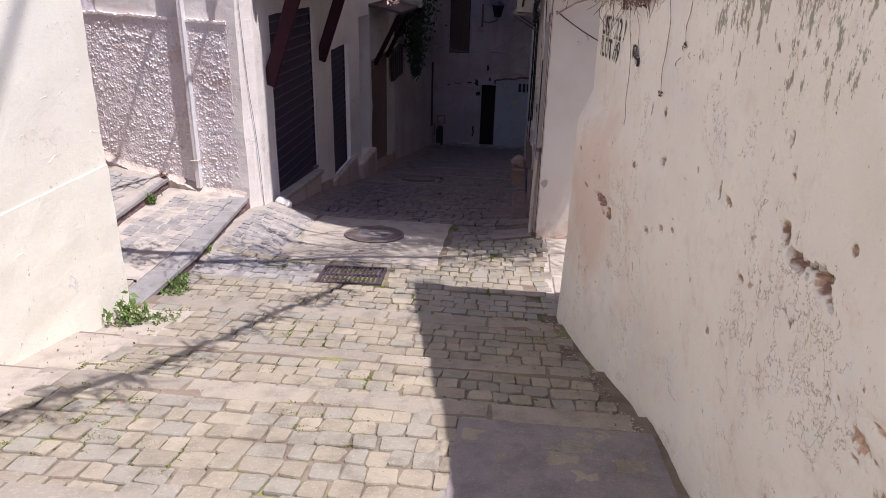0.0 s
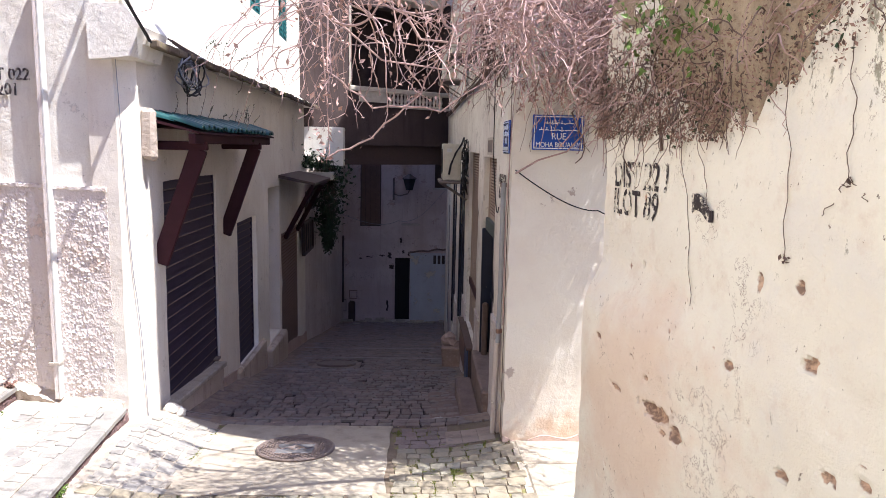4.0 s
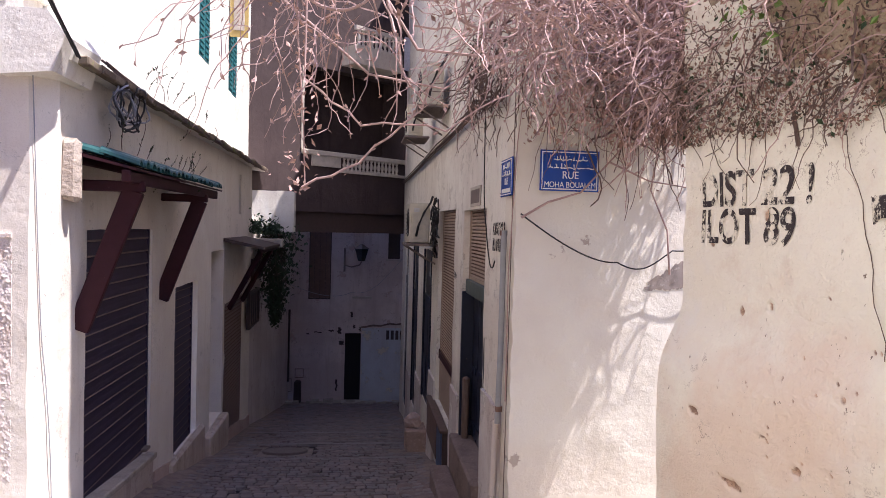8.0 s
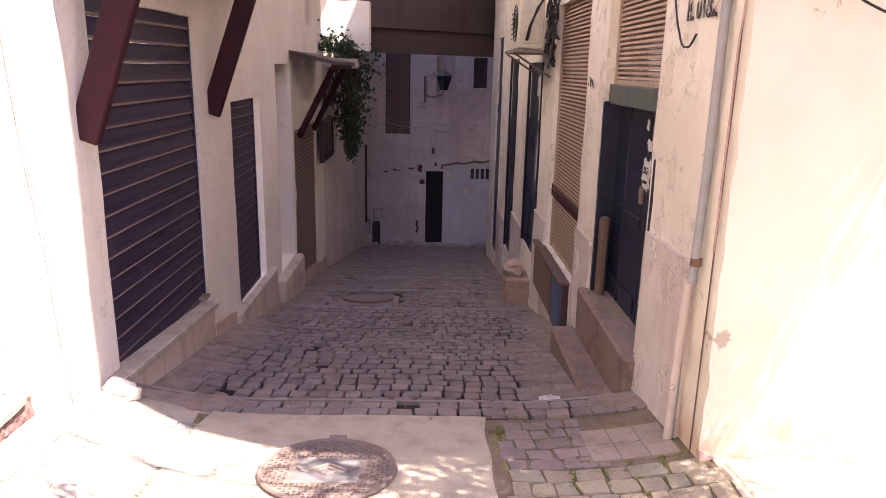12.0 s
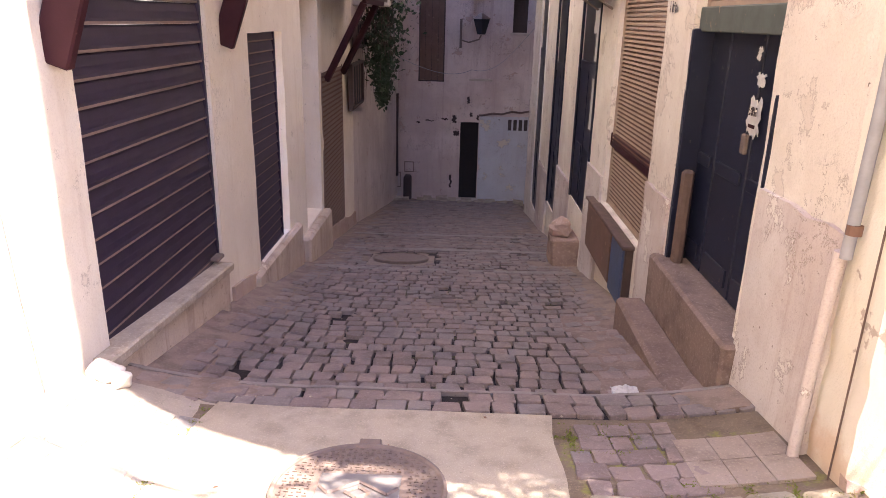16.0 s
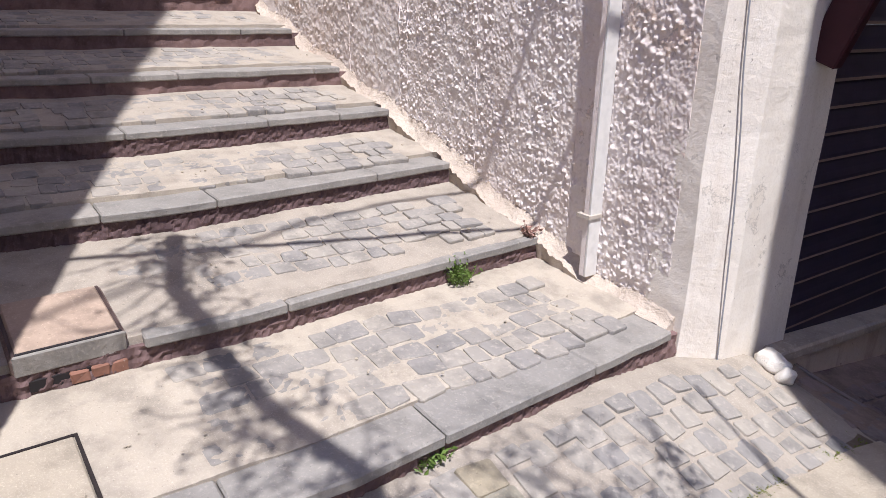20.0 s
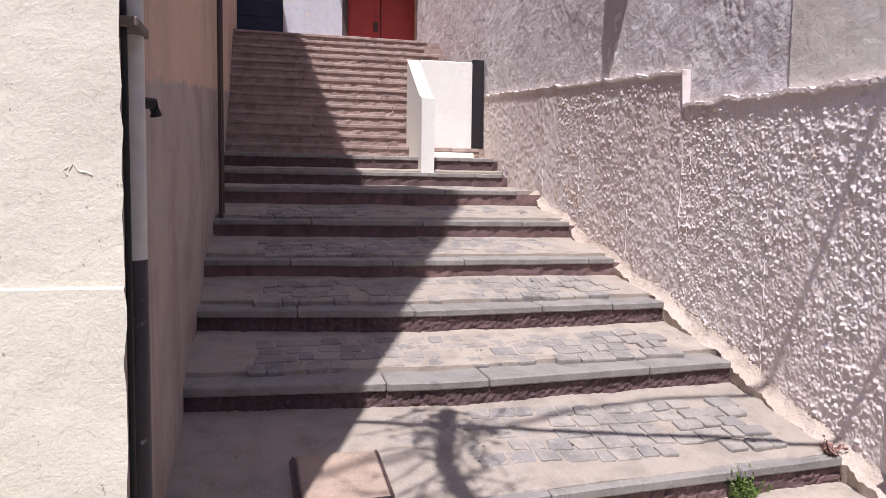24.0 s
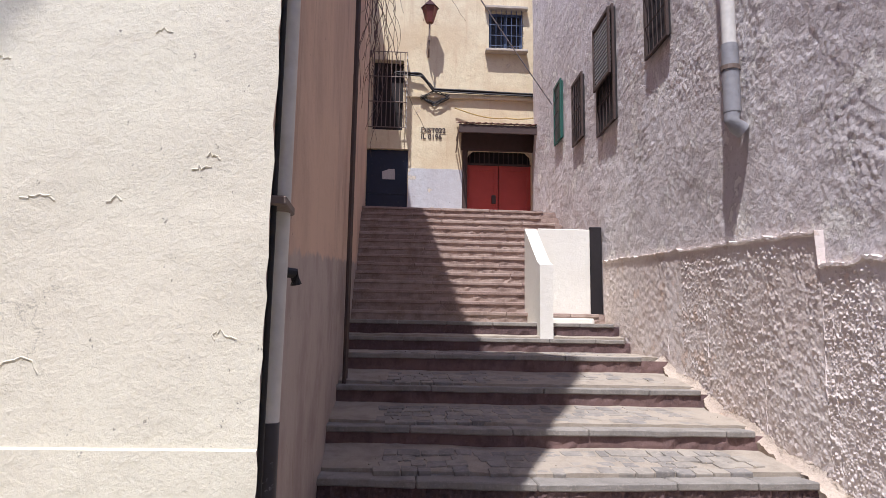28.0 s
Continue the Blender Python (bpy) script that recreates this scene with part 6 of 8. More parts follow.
for i in range(40):
    x = r9.uniform(-2.9, 0.4)
    y = 23.9 - abs(r9.gauss(0, 0.35))
    s = r9.uniform(0.04, 0.13)
    a = bmesh.new()
    q = len(bm.verts)
    box(bm, x - s, y - s, level(y) - 0.03, x + s, y + s * r9.uniform(0.5, 1), level(y) + s * r9.uniform(0.3, 0.9))
    a.free()
part("rubble", relief(bm, 0.03, 7), "cement", rb)
ft = thing("faded_numerals", "faded dark stencil marks on the far wall", "lettering", pose(0.05, 23.955, -2.5), "far marks")
for i in range(4):
    part("mark", boxed(0.14 * i, 0, 0, 0.14 * i + 0.09, 0.006, 0.28), "stencil_faded", ft)

# ---- head of the stairs ----
rd = thing("red_door", "red metal double door with a barred arched fanlight", "door", pose(-17.18, 6.70, 3.0))
for a, b in ((0.02, 0.75), (0.77, 1.52)):
    lf = part("door_leaf", boxed(0.0, a, 0.0, 0.04, b, 1.66, bevel=0.006), "red_door", rd)
    part("rim", holed_wall("x", 0.04, 0.012, a + 0.05, b - 0.05, 0.1, 1.6, [(a + 0.10, 0.16, b - 0.10, 1.54)]), "red_door", lf)
part("lock_plate", boxed(0.05, 0.60, 0.75, 0.075, 0.70, 0.95, bevel=0.006), "dark_brown", rd)
part("transom", boxed(0.0, 0.0, 1.66, 0.06, 1.54, 1.71), "dark_brown", rd)
for i in range(13):
    part("bar", tube([(0.03, 0.09 + 0.113 * i, 1.70), (0.03, 0.09 + 0.113 * i, 2.0)], 0.012, 5), "dark_brown", rd)
# Added dark board behind the leaves keeps daylight out of their gap.
part("backing", boxed(-0.06, 0.0, 0.0, -0.02, 1.52, 1.66), "dark_brown", rd)
part("fanlight_dark", boxed(-0.10, 0.0, 1.66, -0.06, 1.54, 2.03), "dark", rd)
part("door_arch", prism([(0.0, 2.03), (0.0, 1.70), (0.05, 1.88), (0.16, 1.98), (1.36, 1.98), (1.47, 1.88), (1.52, 1.70), (1.52, 2.03)], "x", 0.06, 0.18), "yellow", rd)
for y in (-0.10, 1.52):
    part("jamb", relief(boxed(0.16, y, 0.0, 0.22, y + 0.12, 2.3, bevel=0.02), 0.012, 6), "dark_brown" if y < 0 else "concrete", rd)
can = thing("door_canopy", "rusted corrugated canopy over the red door", "canopy", pose(-17.0, 6.45, 5.20))
part("sheet", skin(lambda u, v: (0.04 + 0.80 * (1 - v), 2.1 * u, 0.16 + 0.26 * v + 0.016 * math.sin(2 * math.pi * 15 * u)), steps(0, 1, 90), steps(0, 1, 2), (0, 0, -0.012)), "rust", can)
# Dark panel over the yellow wall stands for the canopy's shadow.
part("boarding", boxed(0.0, 0.12, -0.24, 0.05, 2.0, 0.18, bevel=0.006), "dark_brown", can, "dark panel painting the shadow under the canopy")
part("fascia", boxed(0.77, 0.0, -0.06, 0.81, 2.1, 0.13, bevel=0.006), "dark_brown", can)
for y in (0.0, 2.08):
    part("cheek", boxed(0.0, y, -0.02, 0.80, y + 0.02, 0.06), "dark_brown", can)
    part("stay", tube([(0.02, y, -0.6 if y else -0.3), (0.76, y, 0.0)], 0.014, 5), "iron", can)
gw = thing("barred_window", "blue-grey barred window with hood and sill on the yellow front", "window", pose(-17.0, 7.2, 7.42))
part("frame", holed_wall("x", -0.16, -0.05, 0.0, 0.82, 0.0, 1.03, [(0.06, 0.06, 0.38, 0.97), (0.44, 0.06, 0.76, 0.97)]), "blue_panel", gw)
part("pane", boxed(-0.20, 0.05, 0.05, -0.19, 0.39, 0.98), "glass_dark", gw)
part("pane", boxed(-0.20, 0.43, 0.05, -0.19, 0.77, 0.98), "glass_dark", gw)
part("sill", boxed(-0.05, -0.09, -0.06, 0.20, 0.91, 0.0, bevel=0.01), "concrete", gw)
part("hood", boxed(-0.05, -0.10, 1.03, 0.16, 0.92, 1.10, bevel=0.01), "concrete", gw)
for i in range(7):
    part("bar", tube([(0.06, 0.04 + 0.123 * i, 0.0), (0.06, 0.04 + 0.123 * i, 1.02)], 0.009, 5), "blue_panel", gw)
for z in (0.12, 0.38, 0.64, 0.9):
    part("cross_bar", tube([(0.06, 0.0, z), (0.06, 0.82, z)], 0.009, 5), "blue_panel", gw)
cg = thing("window_cage", "projecting ornate iron cage before a dark window", "grille", pose(-17.0, 4.42, 5.35))
part("dark_window", boxed(-0.25, 0.05, 0.05, -0.20, 0.80, 1.75), "dark", cg)
for i in range(9):
    part("bar", tube([(0.34, 0.10 * i, 0.0), (0.34, 0.10 * i, 1.80)], 0.010, 5), "iron", cg)
for x in (0.08, 0.17, 0.26):
    part("bar", tube([(x, 0.86, 0.0), (x, 0.86, 1.80)], 0.012, 5), "pipe_white", cg)
for z in steps(0.0, 1.8, 12):
    part("cross_bar", tube([(0.0, 0.86, z), (0.34, 0.86, z)], 0.012, 5), "pipe_white", cg)
for z in (0.0, 0.6, 1.2, 1.8):
    part("cross_bar", tube([(0.34, 0.0, z), (0.34, 0.86, z)], 0.012, 5), "iron", cg)
gd2 = thing("green_door", "very dark green door with a white smear", "door", pose(-17.16, 4.40, 3.0))
part("leaf", boxed(0, 0, 0, 0.05, 0.95, 1.95, bevel=0.006), "green_door", gd2)
part("smear", relief(boxed(0.05, 0.36, 1.25, 0.056, 0.66, 1.5), 0.03, 8), "paper", gd2)
part("rail", boxed(0.05, 0.05, 0.9, 0.065, 0.9, 1.0), "green_door", gd2)
structure("wall_blue_skirting", relief(holed_wall("x", -16.985, -0.012, 5.36, 6.66, 3.0, 4.5, [(u, -99, u, -99) for u in steps(5.5, 6.6, 6)]), 0.004, 4), "blue_wash", "flaking pale blue wash at the foot of the yellow front")
structure("trim_cornice", relief(holed_wall("x", -16.93, -0.07, 5.3, 10.0, 6.20, 6.30, [(u, -99, u, -99) for u in steps(5.5, 9.8, 24)]), 0.012, 4), "yellow", "crumbling string course on the yellow front")
sl = thing("street_lamp", "dark red lantern lamp on a swan-neck bracket", "lamp", pose(-16.6, 5.77, 7.3))
part("bracket", tube([(-0.38, 0, -0.1), (-0.2, 0, -0.05), (0, 0, 0.15), (0.0, 0, 0.55)], 0.022, 6), "iron", sl)
bm = bmesh.new()
bmesh.ops.create_cone(bm, cap_ends=True, segments=6, radius1=0.09, radius2=0.19, depth=0.36)
bmesh.ops.translate(bm, vec=(0, 0, 0.75), verts=bm.verts)
part("glass", bm, "lamp_glass", sl)
bm = bmesh.new()
bmesh.ops.create_cone(bm, cap_ends=True, segments=6, radius1=0.22, radius2=0.07, depth=0.16)
bmesh.ops.translate(bm, vec=(0, 0, 1.01), verts=bm.verts)
part("cap", bm, "red_wood", sl)
part("finial", tube([(0, 0, 1.08), (0, 0, 1.2)], 0.03, 6, taper=0.3), "red_wood", sl)

# parapet beside the upper flight
pa = thing("stair_parapet", "white plaster parapet screening a side door on the stairs", "parapet", kind="structure")
part("side_wall", relief(prism([(-10.22, 0.40), (-11.35, 0.70), (-11.35, 2.11), (-10.42, 1.50), (-10.22, 1.43)], "y", 7.03, 7.20), 0.008, 4), "parapet_white", pa)
part("panel", relief(boxed(-11.38, 7.201, 0.6, -11.24, 7.97, 2.10, bevel=0.01), 0.005, 4), "parapet_white", pa)
part("kerb", relief(boxed(-11.3, 7.201, 0.60, -10.9, 7.92, 0.79, bevel=0.02), 0.012, 5), "parapet_white", pa)
# Near-black sheet paints the shadow between panel and wall.
part("dark_gap", boxed(-11.36, 7.99, 0.7, -11.30, 8.16, 2.15), "dark", pa, "near-black sheet for the shadow in the gap")

# ---- windows and pipe above the stairs ----
for i, (x0, x1, z0, z1) in enumerate(((-8.55, -9.2, 3.85, 5.3), (-10.5, -11.3, 3.55, 5.2), (-12.2, -12.8, 3.85, 4.9), (-13.7, -14.2, 4.3, 5.4))):
    w = thing("stair_window", "dark iron-barred window with a half-open louvred shutter" if i == 1 else "dark barred window in the grey wall" if i != 3 else "green shuttered window in the grey wall", "window", pose(x1, 8.155, z0), "stair windows")
    wd, ht_ = x0 - x1, z1 - z0
    part("recess", boxed(0.0, -0.005, 0.0, wd, 0.03, ht_), "dark" if i != 3 else "green_shutter", w)
    part("frame", holed_wall("y", -0.035, 0.03, -0.03, wd + 0.03, -0.03, ht_ + 0.03, [(0.02, -0.0, wd - 0.02, ht_ - 0.02)]), "dark_brown" if i != 3 else "green_shutter", w)
    for j in range(1, 5):
        part("bar", tube([(wd * j / 5, -0.03, 0), (wd * j / 5, -0.03, ht_)], 0.006, 5), "dark_brown", w)
    for j in range(1, 4):
        part("cross_bar", tube([(0, -0.03, ht_ * j / 4), (wd, -0.03, ht_ * j / 4)], 0.006, 5), "dark_brown", w)
    if i == 1:
        for j in range(14):
            part("louvre", boxed(0.05, -0.07, 0.72 + 0.062 * j, wd - 0.02, -0.045, 0.75 + 0.062 * j), "pvc", w)
        part("cage", holed_wall("y", -0.085, 0.03, 0.0, wd, 0.66, ht_, [(0.05, 0.71, wd - 0.05, ht_ - 0.05)]), "dark_brown", w)
rp = thing("rain_pipe", "white rain pipe ending in a dark grey elbow", "pipe")
part("pipe", tube([(-6.98, 8.06, 2.85), (-6.98, 8.06, 7.5)], 0.062, 14), "pipe_white", rp, smooth=True)
part("socket", tube([(-6.98, 8.06, 2.36), (-6.98, 8.06, 2.98)], 0.074, 14), "pvc", rp, smooth=True)
part("elbow", tube([(-6.98, 8.06, 2.37), (-6.98, 8.05, 2.30), (-6.98, 8.09, 2.24), (-6.98, 8.15, 2.20)], 0.07, 12), "pvc", rp, smooth=True)
part("clip", tube([(-6.98, 8.06, 2.74), (-6.98, 8.06, 2.78)], 0.084, 14), "iron", rp)
wp = thing("flat_conduit", "pale flat conduit running up the roughcast wall", "pipe")
part("conduit", boxed(-3.905, 8.045, -1.20, -3.868, 8.13, 2.7, bevel=0.004), "roughcast", wp)
# White strip paints sunlight on the conduit's east side.
part("edge_strip", boxed(-3.867, 8.043, -1.20, -3.850, 8.13, 2.7, bevel=0.003), "pipe_white", wp, "white strip for the sunlit side")
part("joint", boxed(-3.94, 8.025, -0.86, -3.84, 8.12, -0.84), "concrete", wp)
bp = thing("drain_pipe", "old black and white drain pipe at the house corner", "pipe")
part("pipe", tube([(-3.27, 4.885, -1.35), (-3.265, 4.888, -0.2), (-3.25, 4.89, 0.06)], 0.027, 12), "old_pipe", bp, smooth=True)
part("upper_pipe", tube([(-3.25, 4.89, 0.05), (-3.245, 4.893, 0.6), (-3.235, 4.892, 3.3)], 0.026, 12), "pipe_white", bp, "white-painted upper pipe", smooth=True)
# Thin black tube draws the shadow line between house edge and pipe.
part("thin_pipe", tube([(-3.15, 4.888, -1.3), (-3.15, 4.890, 0.5), (-3.15, 4.888, 3.3)], 0.008, 8), "cable", bp, "black tube standing in for the corner's edge shadow", smooth=True)
part("clip", boxed(-3.28, 4.85, 0.62, -3.13, 4.925, 0.645, bevel=0.004), "iron", bp)
part("tap_stub", tube([(-3.26, 4.89, 0.46), (-3.29, 4.93, 0.46), (-3.30, 4.935, 0.43)], 0.016, 8), "cable", bp)
for x in (-8.2,):
    p2 = thing("riser_pipe", "thin rusty pipes running up the stair wall", "pipe")
    for k in (0.0, 0.16):
        part("pipe", tube([(x - k, south_foot(x) + 0.0, -0.2), (x - k, south_foot(x) + 0.0, 4.5)], 0.02, 6), "dark_brown", p2)
# ---- cables ----
def cable(name, label, points, radius=0.012, sag=0.0, material="cable", n=14, group="cables"):
    """One cable through points, sagging between them."""
    pts = []
    P = [Vector(p) for p in points]
    P = [2 * P[0] - P[1], *P, 2 * P[-1] - P[-2]]
    for a, b, c, d in zip(P, P[1:], P[2:], P[3:]):
        for i in range(n):
            t = i / n
            pts.append(0.5 * (2 * b + (c - a) * t + (2 * a - 5 * b + 4 * c - d) * t * t + (3 * b - a - 3 * c + d) * t ** 3) - Vector((0, 0, 4 * sag * t * (1 - t))))
    pts.append(P[-2])
    cb = thing(name, label, "cable", group=group)
    part("strand", tube(pts, radius, 6), material, cb)
    return cb


def bundle(label, points, count, radius, spread, seed, sag=0.0, material="cable"):
    r = random.Random(seed)
    cb = thing("cable_bundle", label, "cables", group="cables")
    for k in range(count):
        off = Vector((r.uniform(-1, 1), r.uniform(-1, 1), r.uniform(-1, 1))) * spread
        pts = []
        for i, (a, b) in enumerate(zip(points, points[1:])):
            a, b = Vector(a), Vector(b)
            for j in range(8):
                t = j / 8
                pts.append(a.lerp(b, t) + off + 0.4 * spread * noise.noise_vector(Vector((4 * (t + i), 1.0 * k, seed))) - Vector((0, 0, 4 * sag * t * (1 - t))))
        pts.append(Vector(points[-1]) + off)
        part("strand", tube(pts, radius * r.uniform(0.7, 1.2), 5), material, cb)
    return cb


bundle("thick black cable bundle coming down to the shop corner", [(-3.06, 4.88, 3.45), (-3.0, 5.82, 3.10), (-2.90, 7.34, 2.50), (-2.96, 8.25, 2.13)], 5, 0.010, 0.014, 1)
bundle("cables clipped along the roof ledge", [(-2.98, 8.8, 2.22), (-2.96, 11.5, 2.14), (-2.96, 15, 2.14), (-2.95, 19.0, 2.12)], 5, 0.010, 0.03, 2, 0.03, "vine_dark")
coil = thing("cable_coil", "loose coil of grey and black cable hung below the ledge", "cables")
r3 = random.Random(31)
for k in range(12):
    c = Vector((-2.95 + r3.uniform(-0.03, 0.03), 9.35 + r3.uniform(-0.15, 0.25), 1.95 + r3.uniform(-0.05, 0.05)))
    w, h = r3.uniform(0.10, 0.32), r3.uniform(0.12, 0.24)
    part("loop", tube([c + Vector((0.03 * math.sin(3 * t + k), w * math.cos(t), h * math.sin(t))) for t in steps(0, 2 * math.pi, 18)], 0.009, 5), "cable" if k % 2 else "pvc", coil)
cable("wire", "thin cable down the white shop corner", [(-3.24, 8.115, 2.2), (-3.203, 8.203, 0.26), (-3.176, 8.25, -0.33), (-3.152, 8.278, -0.85), (-3.145, 8.315, -1.5)], 0.004, 0.0, "pvc")
cable("wire", "cable strung from the shop corner across the lane", [(-3.3, 8.16, 2.9), (-1.59, 5.58, 6.97), (0.7, 2.2, 9.5)], 0.022)
bundle("brown cable bundle along the shop cornice", [(0.26, 8.2, 2.0), (0.27, 9.4, 2.12), (0.28, 13.0, 2.12), (0.28, 21.0, 2.1)], 6, 0.012, 0.035, 3, 0.02, "vine_dark")
cable("wire", "black cable looping beside the shutter head", [(0.30, 9.1, 2.1), (0.29, 9.0, 1.3), (0.29, 8.85, 0.95), (0.30, 8.72, 0.68), (0.30, 8.58, 0.60), (0.30, 8.45, 0.66)], 0.006, 0.01)
cable("wire", "black cable swagged across the whitewashed house end", [(0.36, 7.80, 1.05), (1.12, 7.79, 0.70), (1.55, 7.77, 0.80), (2.1, 7.76, 1.0)], 0.006, 0.05)
cable("wire", "thin wire hung across the lane's far end", [(-2.9, 19.0, -0.2), (-1.0, 20.5, -0.75), (0.3, 21.0, 0.1)], 0.006, 0.15, "pvc")
cable("wire", "wire slung over the stairs", [(-9.0, 4.75, 6.5), (-17.0, 9.6, 4.9)], 0.010, 0.1, "pvc")
bundle("cable bundle along the yellow house front", [(-16.92, 5.0, 6.75), (-16.9, 5.6, 6.72), (-16.9, 5.9, 6.36), (-16.9, 10.0, 6.30)], 4, 0.022, 0.03, 5)
bundle("tangled cable coil below the lamp", [(-16.94, 5.6, 6.2), (-16.93, 5.9, 6.02), (-16.93, 6.25, 6.2), (-16.93, 5.9, 6.33), (-16.94, 5.6, 6.15)], 6, 0.010, 0.05, 6)
cable("wire", "cable drooping above the door canopy", [(-16.9, 6.4, 5.95), (-16.9, 7.6, 5.75), (-16.9, 8.9, 5.95)], 0.016, 0.05, "yellow_wood")

# ---- dry creeper over the lane ----
def strand(r, start, length, way, curl=0.5, fall=0.5, n=11):
    """A wandering vine shoot as a list of points."""
    p, d = Vector(start), Vector(way).normalized()
    out = [p.copy()]
    for _ in range(n):
        d = (d + curl * Vector((r.gauss(0, 1), r.gauss(0, 1), r.gauss(0, 1))) * 0.5 + Vector((0, 0, -fall * 0.25))).normalized()
        p = p + d * (length / n)
        out.append(p.copy())
    return out


def thin_mesh(strands, sides=3):
    """Many thin shoots as one mesh."""
    v, f = [], []
    for pts, rad in strands:
        o = len(v)
        n = len(pts)
        for i, p in enumerate(pts):
            way = pts[min(i + 1, n - 1)] - pts[max(i - 1, 0)]
            side = way.cross(Vector((0.3, 0.2, 1.0)))
            side = side.normalized() if side.length > 1e-6 else Vector((1, 0, 0))
            up = way.cross(side).normalized()
            q = rad * (1 - 0.6 * i / n)
            for j in range(sides):
                a = 2 * math.pi * j / sides
                v.append(tuple(p + q * (math.cos(a) * side + math.sin(a) * up)))
        for i in range(n - 1):
            for j in range(sides):
                f.append((o + i * sides + j, o + i * sides + (j + 1) % sides, o + (i + 1) * sides + (j + 1) % sides, o + (i + 1) * sides + j))
    me = bpy.data.meshes.new("shoots")
    me.from_pydata(v, [], f)
    return me


def leaf_mesh(spots, size, r):
    """Small bent leaves, each two triangles folded on the midrib."""
    v, f = [], []
    for p in spots:
        s = size * r.uniform(0.5, 1.3)
        m = Matrix.Translation(p) @ Euler((r.uniform(0, 6.3), r.uniform(-1.2, 1.2), r.uniform(0, 6.3))).to_matrix().to_4x4()
        o = len(v)
        v += [tuple(m @ Vector(c)) for c in ((-s, 0, 0), (0, 0.5 * s, 0.25 * s), (s, 0, 0.1 * s), (0, -0.5 * s, 0.25 * s), (0, 0, 0))]
        f += [(o, o + 4, o + 1), (o + 4, o + 2, o + 1), (o, o + 3, o + 4), (o + 4, o + 3, o + 2)]
    me = bpy.data.meshes.new("leaves")
    me.from_pydata(v, [], f)
    return me


def stuff_part(name, me, material, parent, label):
    me.materials.append(M[material])
    ob = new(name, me)
    ob.parent = parent
    return tagged(ob, label, kind="stuff")


rv = random.Random(77)
vine = thing("dry_creeper", "dense leafless creeper tangle hanging over the lane and house end", "creeper")


def mass(count, box_, length, curl, fall, rad, ways):
    out = []
    for _ in range(count):
        s = Vector([rv.uniform(a, b) for a, b in box_])
        out.append((strand(rv, s, length * rv.uniform(0.5, 1.3), rv.choice(ways), curl, fall), rad * rv.uniform(0.5, 1.5)))
    return out


SIDE = [(1, 0, 0.1), (-1, 0, 0), (0.5, -0.5, -0.4), (-0.5, 0.3, -0.5), (0, 0, -1), (-1, -0.3, -0.3)]
dense = mass(900, ((0.35, 1.75), (6.9, 7.72), (1.95, 3.0)), 0.85, 0.62, 0.5, 0.0052, SIDE)
dense += mass(160, ((0.2, 1.9), (6.6, 7.5), (1.85, 2.5)), 0.6, 0.6, 0.7, 0.006, SIDE)
dense += mass(170, ((0.9, 1.9), (6.2, 7.7), (1.75, 2.3)), 0.55, 0.7, 0.3, 0.006, SIDE)
thin = mass(170, ((-1.4, 0.3), (5.7, 6.6), (2.05, 3.0)), 0.8, 0.7, 0.35, 0.0042, SIDE)
thin += mass(190, ((-0.2, 0.4), (5.9, 6.9), (2.0, 2.9)), 0.7, 0.75, 0.35, 0.0042, SIDE)
thin += mass(50, ((-1.4, -0.1), (5.7, 6.6), (1.8, 2.1)), 0.6, 0.5, 0.7, 0.004, SIDE)
side = mass(150, ((0.12, 0.36), (8.0, 9.6), (2.1, 2.7)), 0.6, 0.6, 0.5, 0.006, [(0, 1, -0.3), (0, -1, -0.3), (0, 0, -1)])
hang = mass(20, ((0.4, 1.5), (7.3, 7.78), (1.65, 2.0)), 0.6, 0.35, 1.4, 0.0045, [(0, 0, -1)])
# Unseen thick shoots added above the tangle to shade the manhole.
dense += mass(210, ((0.35, 1.05), (6.8, 7.5), (2.9, 4.3)), 0.9, 0.5, 0.5, 0.012, SIDE)
dense = [d for d in dense if d[0][0].x > 1.0 or rv.random() < 0.36]
# Inner shoots as dark backing: their colour stands for shade within the creeper.
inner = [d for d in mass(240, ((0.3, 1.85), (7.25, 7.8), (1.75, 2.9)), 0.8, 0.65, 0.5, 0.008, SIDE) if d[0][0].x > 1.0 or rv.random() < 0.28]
stuff_part("tangle", thin_mesh(dense), "vine", vine, "pale grey-brown leafless shoots")
stuff_part("dark_tangle", thin_mesh(inner), "vine_dark", vine, "inner shoots coloured dark for the shade inside the tangle")
stuff_part("loose_tangle", thin_mesh(thin), "vine", vine, "loose shoots over the lane")
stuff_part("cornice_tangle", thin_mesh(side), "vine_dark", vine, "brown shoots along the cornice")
stuff_part("hanging_fringe", thin_mesh(hang), "vine_dark", vine, "thin hanging tips")
spots = [Vector((rv.uniform(0.3, 1.8), rv.uniform(6.9, 7.75), rv.uniform(1.62, 2.9) if rv.random() < 0.7 else rv.uniform(1.55, 1.9))) for _ in range(5200)]
spots = [q for q in spots if q.x > 1.0 or rv.random() < 0.25]
spots += [Vector((rv.uniform(-1.4, 0.3), rv.uniform(5.7, 6.6), rv.uniform(1.98, 2.8))) for _ in range(400)]
stuff_part("dead_foliage", leaf_mesh(spots, 0.024, rv), "dead_leaf", vine, "curled dead brown leaves")
beads = [q + Vector((rv.gauss(0, 0.008), rv.gauss(0, 0.008), rv.gauss(0, 0.008))) for s, _ in thin + dense[:1000] for q in s[rv.randrange(4)::3]]
